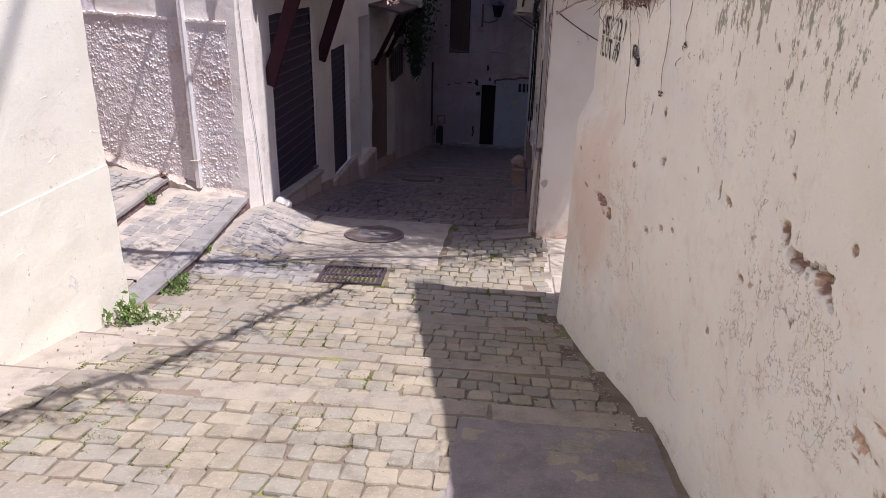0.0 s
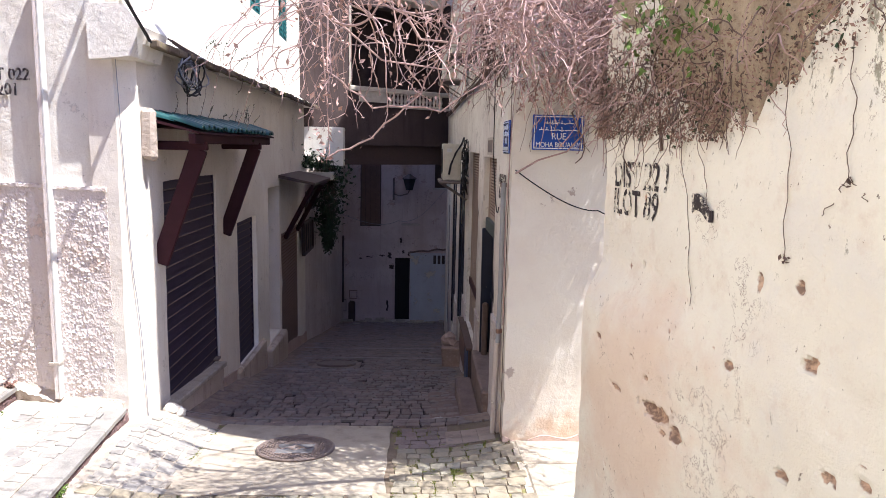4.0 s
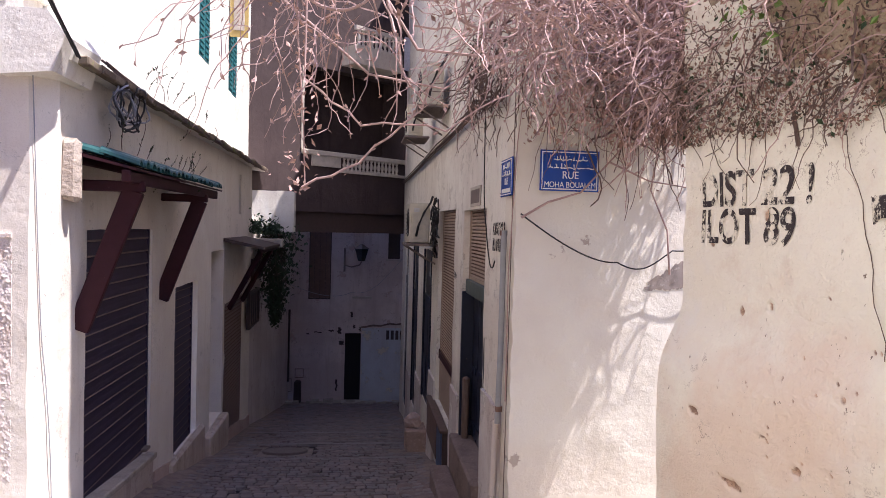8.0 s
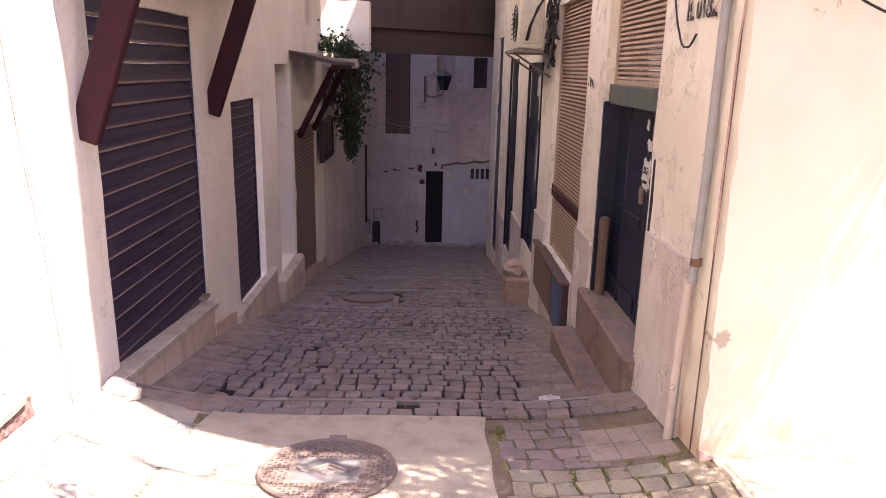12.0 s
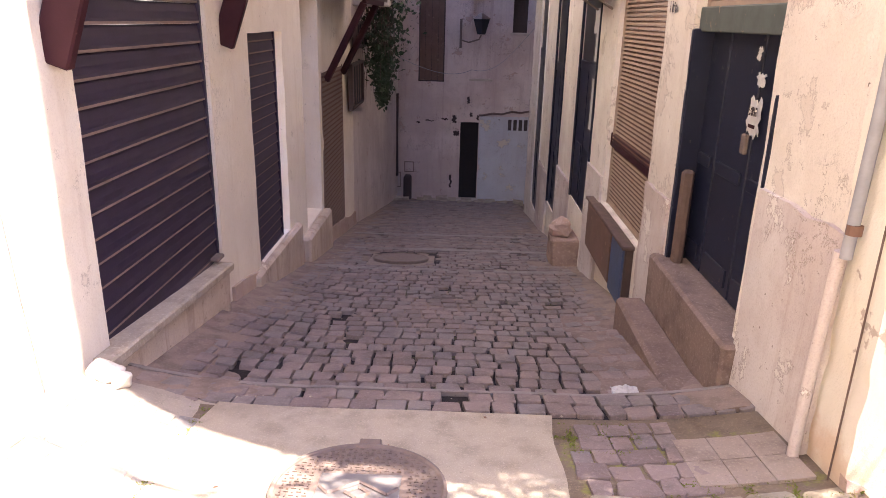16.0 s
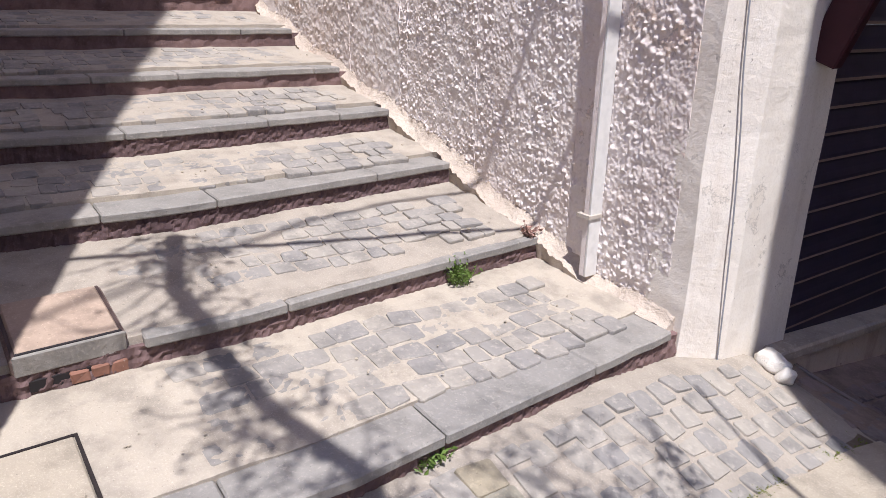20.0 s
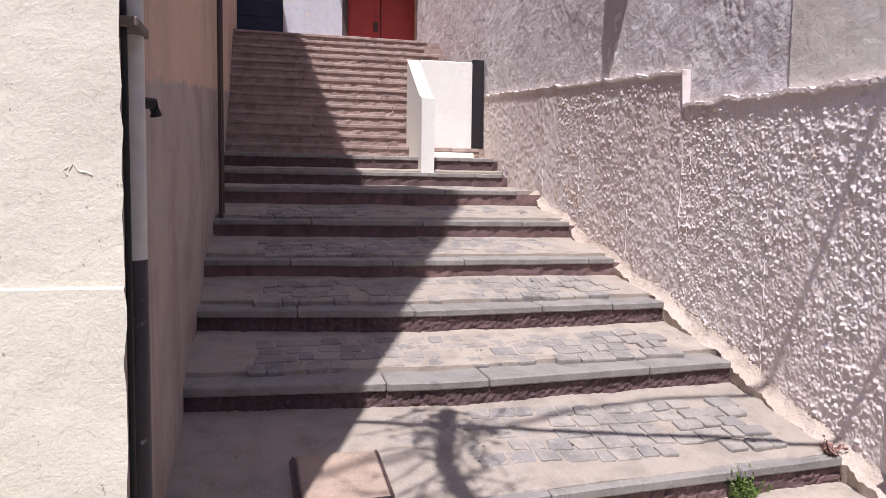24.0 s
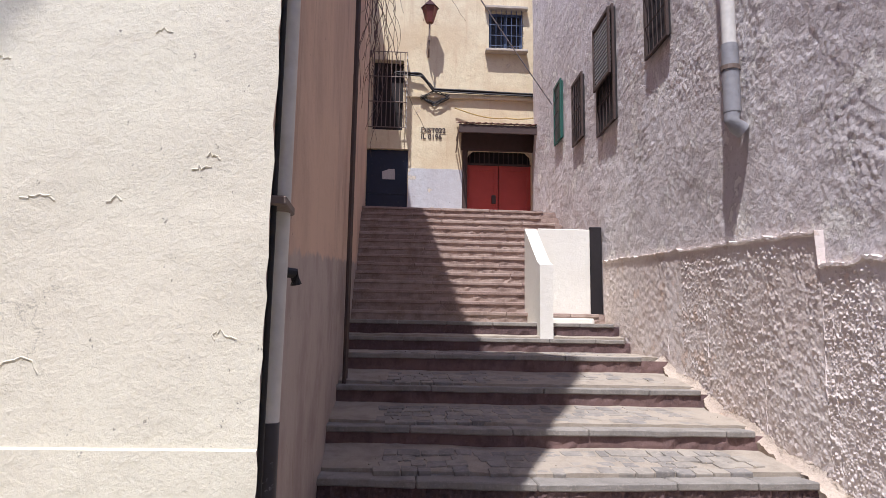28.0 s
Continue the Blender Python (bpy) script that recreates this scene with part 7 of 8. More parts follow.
stuff_part("bud_growth", leaf_mesh(beads, 0.019, rv), "pink_leaf", vine, "shrivelled mauve buds along the shoots")
for k, (cx, cy, cz, w, h) in enumerate(((0.30, 6.6, 2.30, 0.10, 0.17), (-0.55, 6.3, 2.25, 0.30, 0.16), (-0.15, 6.4, 2.12, 0.22, 0.14), (0.75, 6.9, 2.35, 0.25, 0.3), (1.2, 6.9, 2.25, 0.3, 0.2), (-0.95, 6.2, 2.2, 0.2, 0.22))):
    part("loop", tube([Vector((cx + w * math.cos(a) + 0.03 * noise.noise((a, k, 0)), cy + 0.12 * math.sin(a + k), cz + h * math.sin(a) + 0.03 * noise.noise((a, k, 5)))) for a in steps(0.4 * k, 0.4 * k + 5.2, 22)], 0.011, 6, taper=0.5), "vine", vine, "pale looping vine stem", smooth=True)
for k, pts in enumerate(([(-1.2, 6.8, 2.7), (-1.16, 6.8, 1.75), (-0.85, 6.75, 1.52), (-0.35, 6.7, 1.50), (0.05, 6.8, 1.75), (0.35, 7.0, 2.2)], [(-1.18, 6.82, 1.14), (-0.85, 6.8, 1.30), (-0.5, 6.75, 1.62), (-0.3, 6.7, 2.0), (-0.1, 6.7, 2.4)], [(-0.72, 6.8, 2.3), (-0.62, 6.78, 1.86), (-0.48, 6.78, 1.66), (-0.55, 6.78, 1.58)])):
    cv = [Vector(pts[0])]
    for a, b in zip(pts, pts[1:]):
        cv += [Vector(a).lerp(Vector(b), t) + 0.03 * noise.noise_vector(Vector((3 * t, k, a[2]))) for t in (0.25, 0.5, 0.75, 1.0)]
    part("stem", tube(cv, 0.008, 6, taper=0.5), "vine", vine, smooth=True)
    stuff_part("bud_growth", leaf_mesh([q + Vector((rv.gauss(0, 0.015), rv.gauss(0, 0.015), rv.gauss(0, 0.015))) for q in cv for _ in range(3)], 0.016, rv), "pink_leaf", vine, "shrivelled mauve buds")
for pts, rad in (([(0.36, 7.78, 1.02), (0.55, 7.74, 1.14), (0.80, 7.74, 1.22), (1.05, 7.72, 1.5), (1.3, 7.6, 1.9)], 0.010),
                 ([(0.31, 7.92, -0.4), (0.30, 7.90, 0.6), (0.33, 7.84, 1.6), (0.40, 7.75, 2.4)], 0.006),
                 ([(1.50, 7.70, 0.62), (1.47, 7.70, 0.95), (1.32, 7.68, 1.25), (1.36, 7.6, 1.7), (1.2, 7.4, 2.1)], 0.008),
                 ([(1.0, 7.70, 1.45), (1.3, 7.68, 1.32), (1.75, 7.6, 1.25)], 0.008),
                 ([(-1.25, 6.85, 2.6), (-1.22, 6.84, 2.0), (-1.18, 6.82, 1.55), (-1.16, 6.82, 1.12)], 0.007),
                 ([(-0.9, 7.2, 2.7), (-0.5, 7.1, 2.05), (0.0, 7.0, 2.0), (0.4, 7.1, 2.3)], 0.012),
                 ([(-1.4, 7.3, 2.4), (-0.8, 7.2, 1.9), (-0.3, 7.3, 1.85), (0.25, 7.5, 2.25)], 0.010),
                 ([(0.2, 7.2, 2.9), (0.34, 7.05, 2.35), (0.27, 7.0, 2.12), (0.16, 7.05, 2.3), (0.26, 7.1, 2.6)], 0.016),
                 ([(0.9, 7.0, 2.8), (1.1, 6.9, 2.2), (1.45, 6.9, 1.95), (1.7, 7.0, 1.8)], 0.013),
                 ([(0.5, 7.1, 2.7), (0.9, 6.95, 2.25), (1.2, 6.9, 2.05), (1.6, 6.7, 2.2)], 0.012)):
    part("stem", tube(pts, rad, 7, taper=0.5), "vine", vine, smooth=True)
spots = [Vector((-1.2 + rv.gauss(0, 0.05), 6.83 + rv.gauss(0, 0.05), rv.uniform(1.10, 2.4))) for _ in range(150)]
stuff_part("shrivelled_foliage", leaf_mesh(spots, 0.026, rv), "pink_leaf", vine, "shrivelled pinkish leaves on a hanging shoot")

# growth over the garden wall's top
hedge = thing("wall_top_growth", "brown and green creeper growth spilling over the garden wall", "creeper")
top = []
def fringe(y):
    """Lower edge of the growth on the garden wall."""
    line = ((-1.0, 1.9), (3.35, 1.74), (3.5, 1.60), (3.9, 1.50), (4.1, 1.42), (4.25, 1.28), (4.7, 1.30), (5.7, 1.32))
    for (a, za), (b, zb) in zip(line, line[1:]):
        if a <= y <= b:
            return za + (zb - za) * (y - a) / (b - a) + 0.09 * noise.noise((5 * y, 0, 0)) + 0.05 * noise.noise((17 * y, 0, 0))
    return 1.8


for _ in range(900):
    y = 5.62 - 4.0 * rv.random() ** 1.5
    z = min(2.15, fringe(y) + 0.15 + abs(rv.gauss(0, 0.35)))
    if y < 4.35 and rv.random() < 0.7:
        continue
    top.append((strand(rv, (wall_face_x(y, 1.9) + rv.uniform(-0.07, 0.05) + max(0, z - 2.0) * 0.6, y, z), rv.uniform(0.15, 0.5), rv.choice([(-0.15, 0.8, 0), (-0.15, -0.8, 0), (0, 0.2, -1), (0, 1, 0.2)]), 0.55, 0.5), rv.uniform(0.002, 0.005)))
stuff_part("tangle", thin_mesh(top[:260]), "vine_dark", hedge, "dry brown shoots")
stuff_part("pale_tangle", thin_mesh(top[260:]), "vine", hedge, "pale dry shoots")
tips = []
for _ in range(60):
    y = rv.uniform(4.15, 5.58)
    tips.append((strand(rv, (wall_face_x(y, 1.6) - rv.uniform(0.01, 0.06), y, rv.uniform(1.3, 1.6)), rv.uniform(0.08, 0.32), (0, rv.uniform(-0.5, 0.5), -1), 0.45, 0.7, 9), 0.0024))
stuff_part("hanging_fringe", thin_mesh(tips), "vine_dark", hedge, "thin hanging tips")
spots = []
while len(spots) < 12000:
    y = 5.62 - 4.0 * rv.random() ** 1.5
    z = fringe(y) + abs(rv.gauss(0, 0.26))
    if y < 4.35 and rv.random() < 0.55:
        continue
    if z < 2.12:
        spots.append(Vector((wall_face_x(y, 1.5) + rv.uniform(-0.05, 0.01) + 0.4 * max(0, z - 1.9), y, z)))
stuff_part("dead_foliage", leaf_mesh(spots[:8200], 0.009, rv), "dead_leaf", hedge, "dead brown leaves")
stuff_part("brown_foliage", leaf_mesh(spots[8200:11500], 0.010, rv), "vine_dark", hedge, "dark shrivelled leaves")
stuff_part("dark_foliage", leaf_mesh(spots[11500:], 0.014, rv), "leaf_dark", hedge, "dull green leaves")
green = [Vector((wall_face_x(y, 1.8) + rv.uniform(-0.14, 0.0), y, rv.gauss(1.85, 0.12))) for y in [rv.gauss(4.75, 0.30) for _ in range(170)]]
stuff_part("fresh_foliage", leaf_mesh(green, 0.024, rv), "leaf", hedge, "fresh yellow-green leaves")
for pts, rad in (([(0.80, 4.95, 2.05), (0.70, 5.0, 1.75), (0.66, 4.98, 1.5), (0.655, 4.9, 1.24)], 0.012),
                 ([(0.95, 5.4, 2.3), (0.75, 5.5, 2.15), (0.62, 5.45, 1.9), (0.72, 5.2, 1.75)], 0.018)):
    part("stem", tube(pts, rad, 6, taper=0.6), "vine_dark", hedge, smooth=True)
for y, z, y1, z1, knot in ((3.98, 1.55, 3.91, 0.87, True), (4.72, 1.40, 4.50, 0.57, False), (3.68, 1.6, 3.64, 1.16, True), (3.64, 1.17, 3.74, 1.04, False), (3.64, 1.17, 3.55, 1.10, False), (4.58, 1.35, 4.40, 0.95, False)):
    pts = [Vector((wall_face_x(y + (y1 - y) * t, z + (z1 - z) * t) - 0.016 - 0.008 * math.sin(9 * t), y + (y1 - y) * t + 0.014 * noise.noise((6 * t, y, 1)) + 0.006 * math.sin(25 * t), z + (z1 - z) * t)) for t in steps(0, 1, 16)]
    part("thread", tube(pts, 0.0015, 5), "vine_dark", hedge, "thin dangling dry thread")
    if knot:
        stuff_part("leaf_knot", leaf_mesh([pts[-1] + Vector((rv.gauss(0, 0.008), rv.gauss(0, 0.012), rv.gauss(0, 0.012))) for _ in range(7)], 0.012, rv), "vine_dark", hedge, "shrivelled leaves at a thread's end")
rub = skin(lambda u, v: (wall_face_x(u, 1.6) + 0.004 - 0.020 * v - 0.030 * max(0, noise.noise((7 * u, 7 * v, 0))) * v + 0.10 * max(0, v - 0.8), u, fringe(u) + 0.03 + (0.06 * noise.noise((8 * u, 0, 4)) + 0.05 * noise.noise((21 * u, 0, 4)) + 0.03 * noise.noise((50 * u, 0, 4))) * (1 - v) + (2.02 - fringe(u)) * v), steps(0.2, 5.6, 300), steps(0, 1, 16), (0.3, 0, 0))
structure("wall_garden_top", rub, "rubble", "crumbling stained rubble along the garden wall's top", smooth=True)

# vine-hung wire whose shadow crosses the paving
wv = thing("overhead_vine", "thick dry vine strung high over the lane", "creeper")
line = []
for sx, sy, z in ((-2.75, 2.4, -0.75), (-2.57, 2.84, -0.85), (-2.27, 3.47, -1.0), (-2.08, 4.49, -1.2), (-1.83, 5.36, -1.35), (-1.5, 6.09, -1.42)):
    h = 4.6
    line.append(Vector((sx + 0.42 * h, sy - 0.17 * h, z + h)))
part("main_stem", tube(line, 0.030, 6), "vine_dark", wv)
sh_ = []
for a, b in zip(line, line[1:]):
    for _ in range(44):
        sh_.append((strand(rv, a.lerp(b, rv.random()) + Vector((rv.gauss(0, 0.05), rv.gauss(0, 0.05), 0)), rv.uniform(0.15, 0.45), (rv.uniform(-1, 1), rv.uniform(-1, 1), -0.3), 0.6, 0.5, 8), 0.010))
stuff_part("shoot_growth", thin_mesh(sh_), "vine_dark", wv, "dry shoots")
stuff_part("foliage", leaf_mesh([q for s, _ in sh_ for q in s[1::2]], 0.028, rv), "dead_leaf", wv, "dead leaves")

line = [Vector((x + 0.42 * 4.6, y - 0.17 * 4.6, z + 4.6)) for x, y, z in ((-5.0, 6.15, -0.97), (-4.45, 6.0, -1.05), (-3.6, 6.1, -1.22), (-2.95, 6.3, -1.35), (-2.3, 6.62, -1.45), (-1.81, 6.88, -1.5), (-0.8, 7.1, -1.53), (0.02, 7.39, -1.55))]
wv = thing("overhead_vine", "thick dry vine strung high over the lane", "creeper")
part("main_stem", tube(line, 0.055, 6, taper=0.5), "vine_dark", wv)
sh_, spots = [], []
for k, (a, b) in enumerate(zip(line, line[1:])):
    for _ in range(46 if k < 3 else 26):
        s = strand(rv, a.lerp(b, rv.random()) + Vector((rv.gauss(0, 0.10), rv.gauss(0, 0.10), rv.gauss(0, 0.05))), rv.uniform(0.15, 0.6), (rv.uniform(-1, 1), rv.uniform(-1, 1), -0.3), 0.6, 0.5, 8)
        sh_.append((s, 0.009))
        spots += s[2::2]
stuff_part("shoot_growth", thin_mesh(sh_), "vine_dark", wv, "dry shoots")
stuff_part("foliage", leaf_mesh(spots, 0.030, rv), "dead_leaf", wv, "dead leaves")

# ---- plants ----
def weed(name, label, at, height, count, spread, seed, size=0.03, material="leaf"):
    r = random.Random(seed)
    w = thing(name, label, "plant", pose(*at), "weeds")
    stems, spots = [], []
    for _ in range(count):
        a = r.uniform(0, 6.3)
        s = strand(r, (r.uniform(-0.4, 0.4) * spread, r.uniform(-0.4, 0.4) * spread, -0.01), height * r.uniform(0.5, 1.2), (math.cos(a) * 0.7, math.sin(a) * 0.7, 1.2), 0.25, -0.1, 5)
        stems.append((s, 0.003))
        for _ in range(5):
            spots.append(s[r.randrange(2, 6)] + Vector((r.uniform(-1, 1), r.uniform(-1, 1), r.uniform(-0.5, 1))) * size)
    stuff_part("stem_growth", thin_mesh(stems), material, w, "thin green stems")
    stuff_part("foliage", leaf_mesh(spots, size, r), material, w, "small green leaves")
    return w


weed("wild_plant", "bushy green weed at the foot of the cream wall", (-2.93, 4.62, level(4.62)), 0.20, 28, 0.24, 1, 0.030)
weed("wild_plant", "low green weeds spreading over the setts by the wall", (-2.74, 4.74, level(4.74)), 0.06, 34, 0.36, 2, 0.018)
weed("wild_plant", "strip of green weeds along the foot of the first step", (-3.10, 5.75, level(5.75)), 0.10, 46, 0.35, 3, 0.022, "leaf")
weed("wild_plant", "strip of green weeds along the foot of the first step", (-3.02, 5.50, level(5.5)), 0.08, 34, 0.30, 4, 0.02, "leaf")
weed("wild_plant", "green weed tuft growing from a stair riser", (-4.17, 7.42, -1.20), 0.13, 40, 0.14, 5, 0.016)
weed("wild_plant", "small green weed at the foot of the first step", (-3.18, 6.55, verge(-3.18, 6.55)), 0.08, 26, 0.16, 6, 0.018)
weed("wild_plant", "dry purplish weed at the wall's foot", (-4.30, 8.0, -1.08), 0.10, 12, 0.1, 8, 0.02, "dead_leaf")


def joint_grass():
    """Moss and grass in the joints of the paving, in patches."""
    r = random.Random(12)
    spots = []
    while len(spots) < 24000:
        x, y = r.uniform(-2.7, 0.4), r.uniform(1.9, 8.5)
        if noise.noise((1.6 * x, 1.6 * y, 7.0)) + (0.22 if x < -1.9 and y < 4.2 else 0.0) < 0.16 or (-2.45 < x < -0.76 and y > 6.7):
            continue
        if any(yn - 0.24 < y < yn + 0.03 for yn, _ in NOSINGS) or (x > -0.24 and 2.1 < y < 3.2):
            continue
        if r.random() < 0.62:
            y = round(y / 0.14) * 0.14 + r.gauss(0, 0.010)
        else:
            x = round(x / 0.165) * 0.165 + r.gauss(0, 0.012)
        if x < right_foot(y) - 0.1:
            spots.append(Vector((x, y, flat(x, y) + 0.006)))
    g = tagged(new("joint_grass", leaf_mesh(spots, 0.0085, r)), "short green grass and moss in the paving joints", "grass", kind="stuff")
    g.data.materials.append(M["moss_leaf"])


joint_grass()
pot = thing("hanging_plant", "bushy dark green creeper hanging off a wall-top planter", "plant")
part("planter", relief(boxed(-3.2, 18.2, 0.42, -2.5, 19.0, 0.60, bevel=0.02), 0.012, 4), "concrete", pot)
spots, stems = [], []
for _ in range(2200):
    t = rv.random()
    spots.append(Vector((-2.68 + rv.gauss(0, 0.24) * (1.2 - t), 18.75 + rv.gauss(0, 0.2), 0.85 - 2.1 * t ** 0.9 + rv.gauss(0, 0.08))))
for _ in range(500):
    spots.append(Vector((rv.uniform(-3.2, -2.55), rv.uniform(17.6, 19.0), 0.72 + abs(rv.gauss(0, 0.14)))))
for _ in range(60):
    stems.append((strand(rv, (-2.7 + rv.gauss(0, 0.12), 18.75 + rv.gauss(0, 0.12), 0.7), rv.uniform(0.8, 2.0), (0, 0, -1), 0.15, 0.8), 0.006))
stuff_part("stem_tangle", thin_mesh(stems), "vine_dark", pot, "thin hanging stems")
stuff_part("foliage", leaf_mesh(spots, 0.055, rv), "leaf_dark", pot, "small dark green leaves")
sv = thing("stair_creeper", "bare creeper shoots hanging down the stair wall", "creeper")
sh_ = []
for _ in range(34):
    x = rv.uniform(-12.5, -9.0)
    sh_.append((strand(rv, (x, south_foot(x) + rv.uniform(0.02, 0.25), rv.uniform(5.2, 6.8)), rv.uniform(1.2, 2.8), (0.05, 0.15, -1), 0.42, 0.9, 16), 0.007))
stuff_part("shoot_tangle", thin_mesh(sh_), "vine_dark", sv, "bare brown shoots")
aws = thing("ledge_weed", "thin weed sprigs growing from the roof ledge and awning", "plant")
sh_, spots = [], []
for _ in range(34):
    y = rv.uniform(8.8, 12.2)
    s = strand(rv, (rv.uniform(-3.05, -2.7), y, 1.5 if rv.random() < 0.6 else 2.15), rv.uniform(0.15, 0.4), (0.2, rv.uniform(-0.5, 0.5), rv.choice((1, -0.7))), 0.35, 0.1, 7)
    sh_.append((s, 0.004))
    spots += [q + Vector((0, 0, 0.01)) for q in s[2:]]
stuff_part("sprig_growth", thin_mesh(sh_), "vine_dark", aws, "thin sprigs")
stuff_part("foliage", leaf_mesh(spots, 0.018, rv), "leaf_dark", aws, "tiny leaves")

# ---- paving pieces, last ----
clear = lambda x, y: True
upper = [-3.4, -1.9, -0.4, 0.95, 2.15, 3.40, 4.23, 5.33]
for i, (a, b) in enumerate(zip(upper, upper[1:])):
    pave(bay("ramped bay of worn beige-grey setts with mossy joints"), a + 0.01, b - 0.215, lambda y: -2.62 if y < 4.95 else -3.1, lambda y: right_foot(y) - 0.05, flat, "sett", clear if i > 2 else None, 0.0, 11 + i)
landing = bay("landing of worn setts round the drain grate")
pave(landing, 5.36, 6.02, lambda y: -3.1, lambda y: right_foot(y) - 0.08, flat, "sett", clear, 0.01, 31)
pave(landing, 6.02, 6.60, lambda y: -3.1, lambda y: -1.86, verge, "sett_pale", clear, 0.02, 32, lift=-0.005)
pave(landing, 6.02, 6.60, lambda y: -1.18, lambda y: 0.44, flat, "sett", clear, 0.02, 33)
pave(landing, 6.60, 6.76, lambda y: -3.1, lambda y: 0.44, verge, "sett", clear, 0.02, 34)
pave(landing, 6.78, 8.45, lambda y: -3.12, lambda y: -2.45, verge, "sett_pale", clear, 0.03, 35, lift=-0.0085, sink=0.010, joint=0.014, row=0.125, stone=0.13)
pave(landing, 6.78, 7.90, lambda y: -0.72, lambda y: 0.42, flat, "sett", lambda x, y: True, 0.02, 36)
pave(landing, 7.90, 8.58, lambda y: -0.72, lambda y: -0.12, flat, "sett_shaded", lambda x, y: x < -0.22 or y > 8.4, 0.0, 37)
# Lower lane: bed, setts and nosings use the shade-darkened colours.
lower = structure("pavement_lower", skin(lambda u, v: (u, v, flat(u, v) - 0.019 + 0.005 * noise.noise((2.5 * u, 2.5 * v, 0.0))), steps(-3.2, 0.4, 36), steps(8.62, 24.0, 130), (0, 0, -0.9)), "mortar_dark", "mortar bed of the lower lane, shade put into its colour")


def dirt_film(u, v):
    """Trodden dirt that fills the joints and buries the setts in patches, most along the walls."""
    hold = lambda a: max(0.0, min(1.0, a))
    open_ = hold((u + 2.2) / 0.6) * hold((0.10 - u) / 0.4) * hold((10.5 - v) / 0.2)
    m = 0.55 * noise.noise((1.1 * u, 1.1 * v, 4.0)) + 0.40 * noise.noise((3.2 * u, 2.4 * v, 1.0)) + 0.22 * noise.noise((11 * u, 11 * v, 2.0))
    m = (1 - 0.65 * open_) * m - 0.17 - 0.42 * open_ + 0.55 * hold((abs(u + 1.35) - 0.95) / 0.7)
    return (u, v, flat(u, v) - 0.028 + 0.039 * hold(0.5 + 1.7 * m) + 0.002 * noise.noise((20 * u, 20 * v, 5.0)))


part("packed_dirt", skin(dirt_film, steps(-3.15, 0.38, 120), steps(8.66, 15.5, 230) + steps(15.6, 24.0, 90), (0, 0, -0.9)), "packed_dirt", lower, "trodden dirt filling joints and burying setts", smooth=True)
pave(lower, 8.64, 8.93, lambda y: -3.05, lambda y: 0.33, flat, "sett_shaded", lambda x, y: True, 0.02, 41, sink=0.016)
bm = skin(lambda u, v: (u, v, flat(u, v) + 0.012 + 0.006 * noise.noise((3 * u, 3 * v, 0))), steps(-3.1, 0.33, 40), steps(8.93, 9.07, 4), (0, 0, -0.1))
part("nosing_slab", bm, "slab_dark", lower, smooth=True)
pave(lower, 9.09, 10.52, lambda y: -2.95, lambda y: 0.08, flat, "sett_shaded", clear, 0.02, 42, sink=0.003, row=0.155, stone=0.142, joint=0.019, lift=0.003, vary=0.4)
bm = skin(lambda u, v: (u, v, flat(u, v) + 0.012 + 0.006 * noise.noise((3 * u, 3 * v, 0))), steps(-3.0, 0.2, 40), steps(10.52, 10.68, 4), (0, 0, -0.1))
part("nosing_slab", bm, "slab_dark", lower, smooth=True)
part("cement_smear", skin(lambda u, v: (u + 0.08 * noise.noise((0, 3 * v, 2)) * (1 if u < -0.1 else 0), v, flat(u, v) + 0.012 + 0.012 * noise.noise((4 * u, 4 * v, 3))), steps(-0.32, 0.32, 14), steps(9.06, 11.2, 30), (0, 0, -0.5)), "dirt_cement", lower, "reddish cement smeared along the shop fronts", smooth=True)
part("cement_smear", skin(lambda u, v: (u, v, flat(u, v) + 0.010 + 0.012 * noise.noise((4 * u, 4 * v, 3))), steps(-3.15, -2.86, 8), steps(9.0, 18.0, 60), (0, 0, -0.5)), "dirt_cement", lower, smooth=True)
for y0 in (11.92, 13.42, 15.05, 16.7):
    bm = skin(lambda u, v: (u, v, flat(u, v) + 0.013 + 0.006 * noise.noise((3 * u, 3 * v, 0))), steps(-2.95, 0.2, 40), steps(y0, y0 + 0.17, 4), (0, 0, -0.3))
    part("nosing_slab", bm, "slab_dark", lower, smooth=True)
pave(bay("bay of setts with the lane's shade in their colour"), 10.70, 11.92, lambda y: -2.95, lambda y: 0.1, flat, "sett_shaded", clear, 0.02, 43, sink=0.003, row=0.155, stone=0.142, joint=0.019, lift=0.003, vary=0.4)
pave(bay("bay of setts with the lane's shade in their colour"), 12.05, 13.95, lambda y: -2.95, lambda y: 0.2, flat, "sett_shaded", clear, 0.02, 44, sink=0.003, row=0.155, stone=0.142, joint=0.019, lift=0.003, vary=0.4)
pave(lower, 13.95, 14.95, lambda y: -2.95, lambda y: -2.42, flat, "sett_shaded", None, 0.02, 45, sink=0.016)
pave(lower, 13.95, 14.95, lambda y: -1.52, lambda y: 0.2, flat, "sett_shaded", None, 0.02, 46, sink=0.016)
pave(lower, 14.95, 23.6, lambda y: -2.95, lambda y: 0.25, flat, "sett_shaded", None, 0.04, 47, sink=0.016)

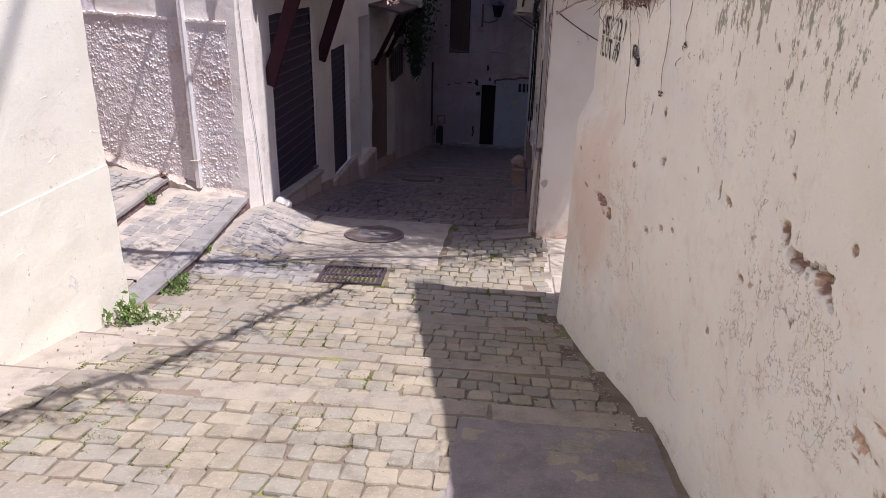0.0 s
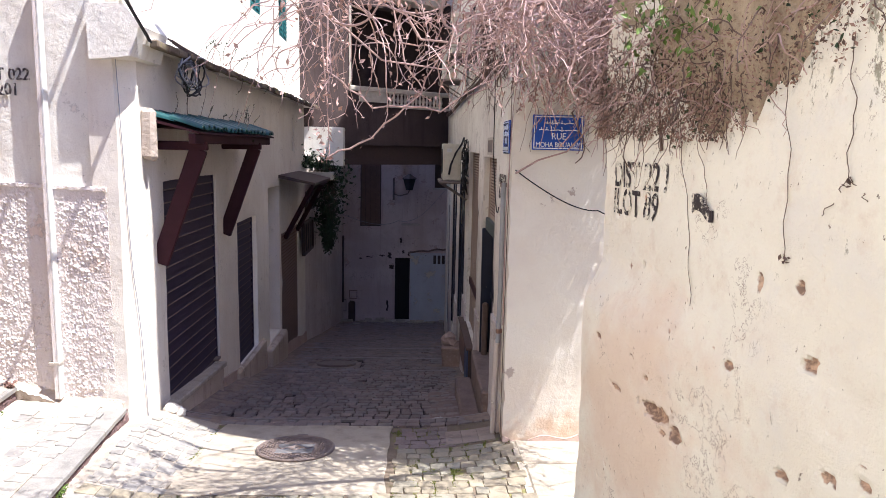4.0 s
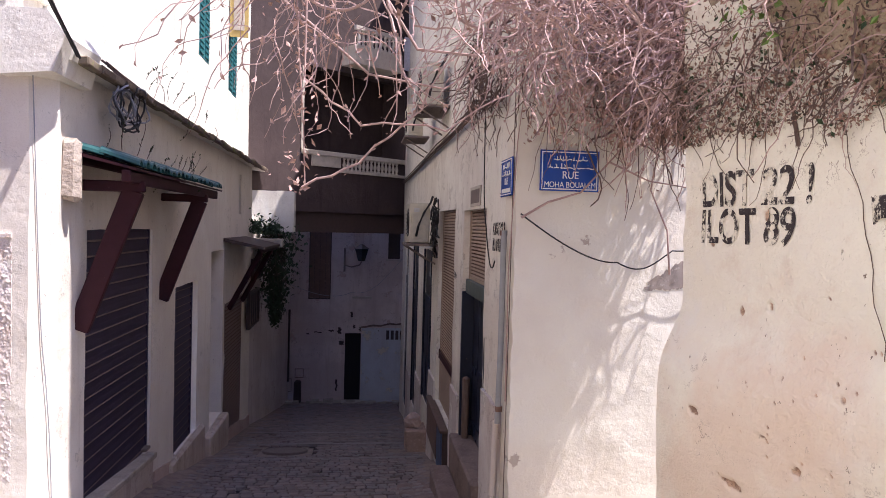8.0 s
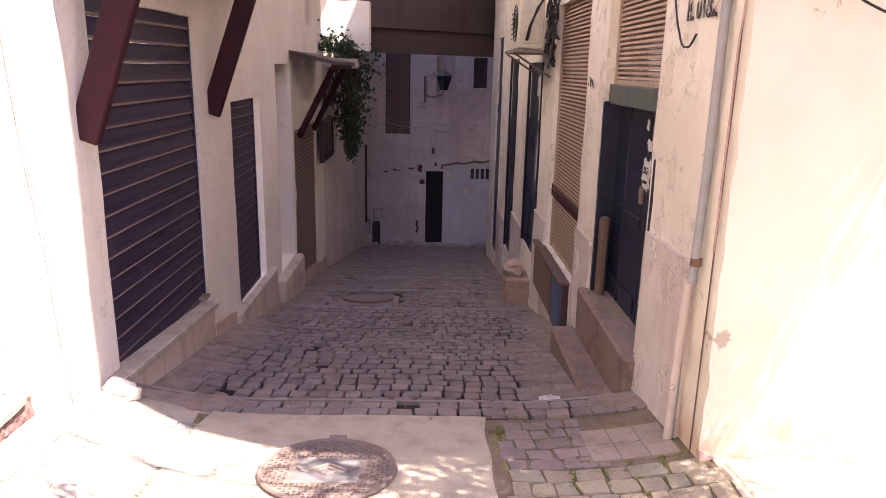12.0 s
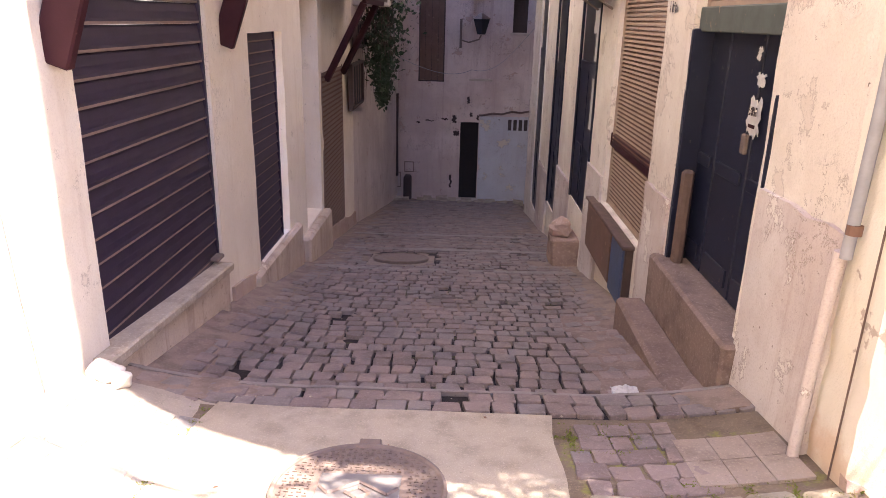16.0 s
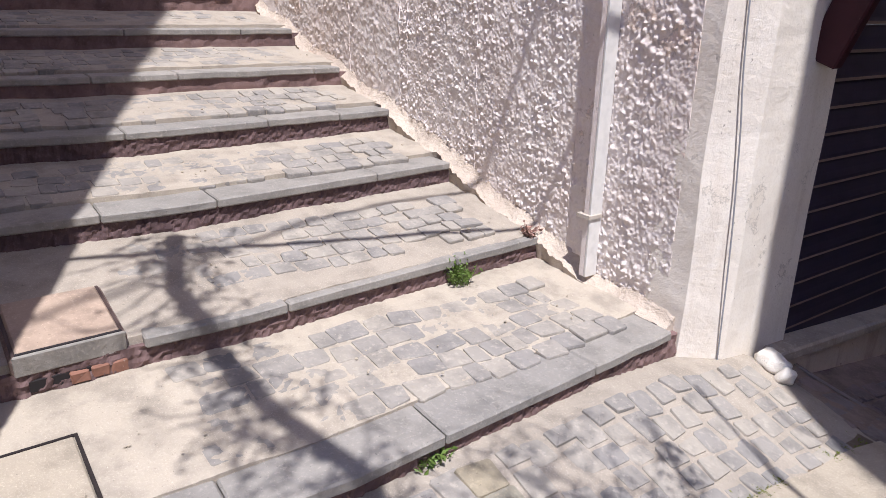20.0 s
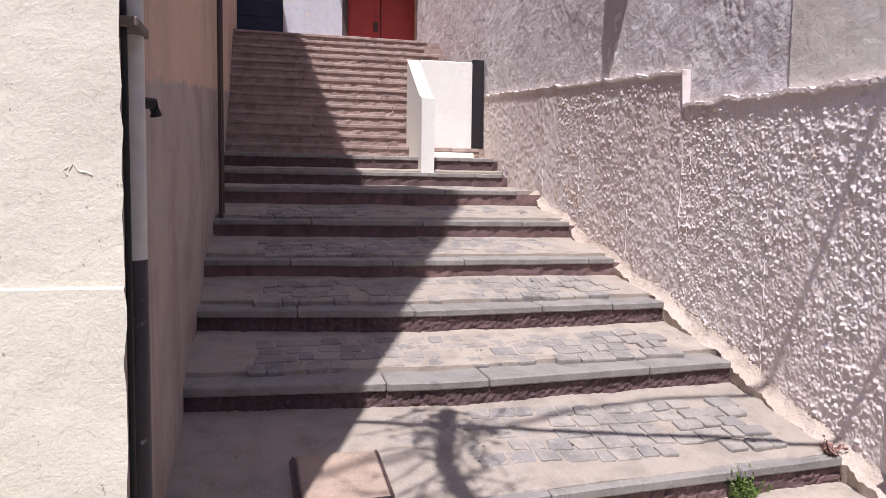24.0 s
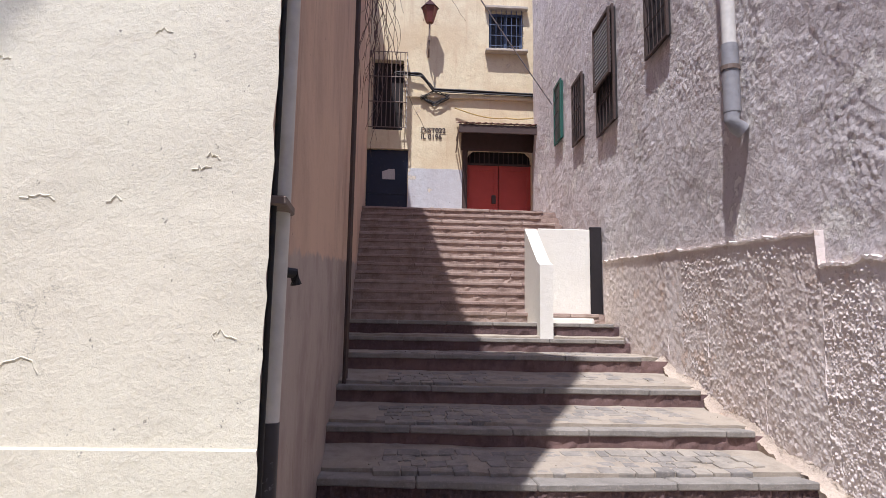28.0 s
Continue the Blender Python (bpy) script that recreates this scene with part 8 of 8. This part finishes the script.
for i, (skip, seed) in enumerate(((0.04, 51), (0.16, 52), (0.12, 53), (0.08, 54), (0.08, 55), (0.1, 56), (0.1, 57))):
    x, z, zb = STAIR[i]
    xn = STAIR[i + 1][0]
    h = lambda px, py: z + (zb - z) * (x - px) / (x - xn) + 0.012 * noise.noise((3 * px, 3 * py, 1.0 * i))
    lo = 5.05 if i != 1 else 5.80
    pave(STEP_OBJECTS[i], xn + 0.05, x - 0.27, lambda u: lo + 0.75 * (i == 0), lambda u: 7.86, h, "sett_pale", clear, skip, seed, 0.135, 0.135, True, -0.009, 0.010, 0.010)

def crumbs():
    """Plaster crumbs and grit lying along the foot of the walls and steps."""
    r = random.Random(64)
    v, f = [], []
    places = []
    for _ in range(420):
        y = r.uniform(1.8, 5.5)
        places.append((right_foot(y) - abs(r.gauss(0, 0.10)) - 0.02, y, level(y)))
    for _ in range(260):
        y = r.uniform(8.7, 15.5)
        places.append((r.choice((0.28, -3.0)) + r.uniform(-0.25, 0.25), y, level(y) + 0.012))
    for _ in range(240):
        x, y = r.uniform(-3.1, 0.4), r.uniform(2.0, 14.0)
        places.append((x, y, level(y)))
    for _ in range(260):
        i = r.randrange(6)
        x = STAIR[i][0] - r.uniform(0.3, 0.9)
        places.append((x, r.uniform(4.95, 8.0), STAIR[i][1] + (STAIR[i][2] - STAIR[i][1]) * 0.5 + 0.006))
    for x, y, z in places:
        s = r.uniform(0.003, 0.011) * (1.6 if r.random() < 0.08 else 1)
        o = len(v)
        v += [(x + s * a * r.uniform(0.6, 1.4), y + s * b * r.uniform(0.6, 1.4), z + 0.006 + s * c * 0.7) for a, b, c in ((1, 0, 0), (0, 1, 0), (-1, 0, 0), (0, -1, 0), (0, 0, 1), (0, 0, -1))]
        f += [(o + i, o + (i + 1) % 4, o + 4) for i in range(4)] + [(o + (i + 1) % 4, o + i, o + 5) for i in range(4)]
    me = bpy.data.meshes.new("plaster_crumbs")
    me.from_pydata(v, [], f)
    me.materials.append(M["cement"])
    tagged(new("plaster_crumbs", me), "pale plaster crumbs and grit along the wall foot", "rubble", kind="stuff")
    spots = [Vector((right_foot(y) - abs(r.gauss(0, 0.12)) - 0.03, y, level(y) + 0.012)) for y in (r.uniform(1.8, 7.6) for _ in range(170))]
    spots += [Vector((r.uniform(-3.0, 0.3), y, level(y) + 0.014)) for y in (r.uniform(2.0, 9.0) for _ in range(60))]
    spots += [Vector((-2.75 + r.gauss(0, 0.12), y, level(y) + 0.014)) for y in (r.uniform(2.5, 5.0) for _ in range(90))]
    lf = tagged(new("leaf_litter", leaf_mesh(spots, 0.013, r)), "dry brown leaf litter along the wall foot", "litter", kind="stuff")
    lf.data.materials.append(M["dead_leaf"])


crumbs()
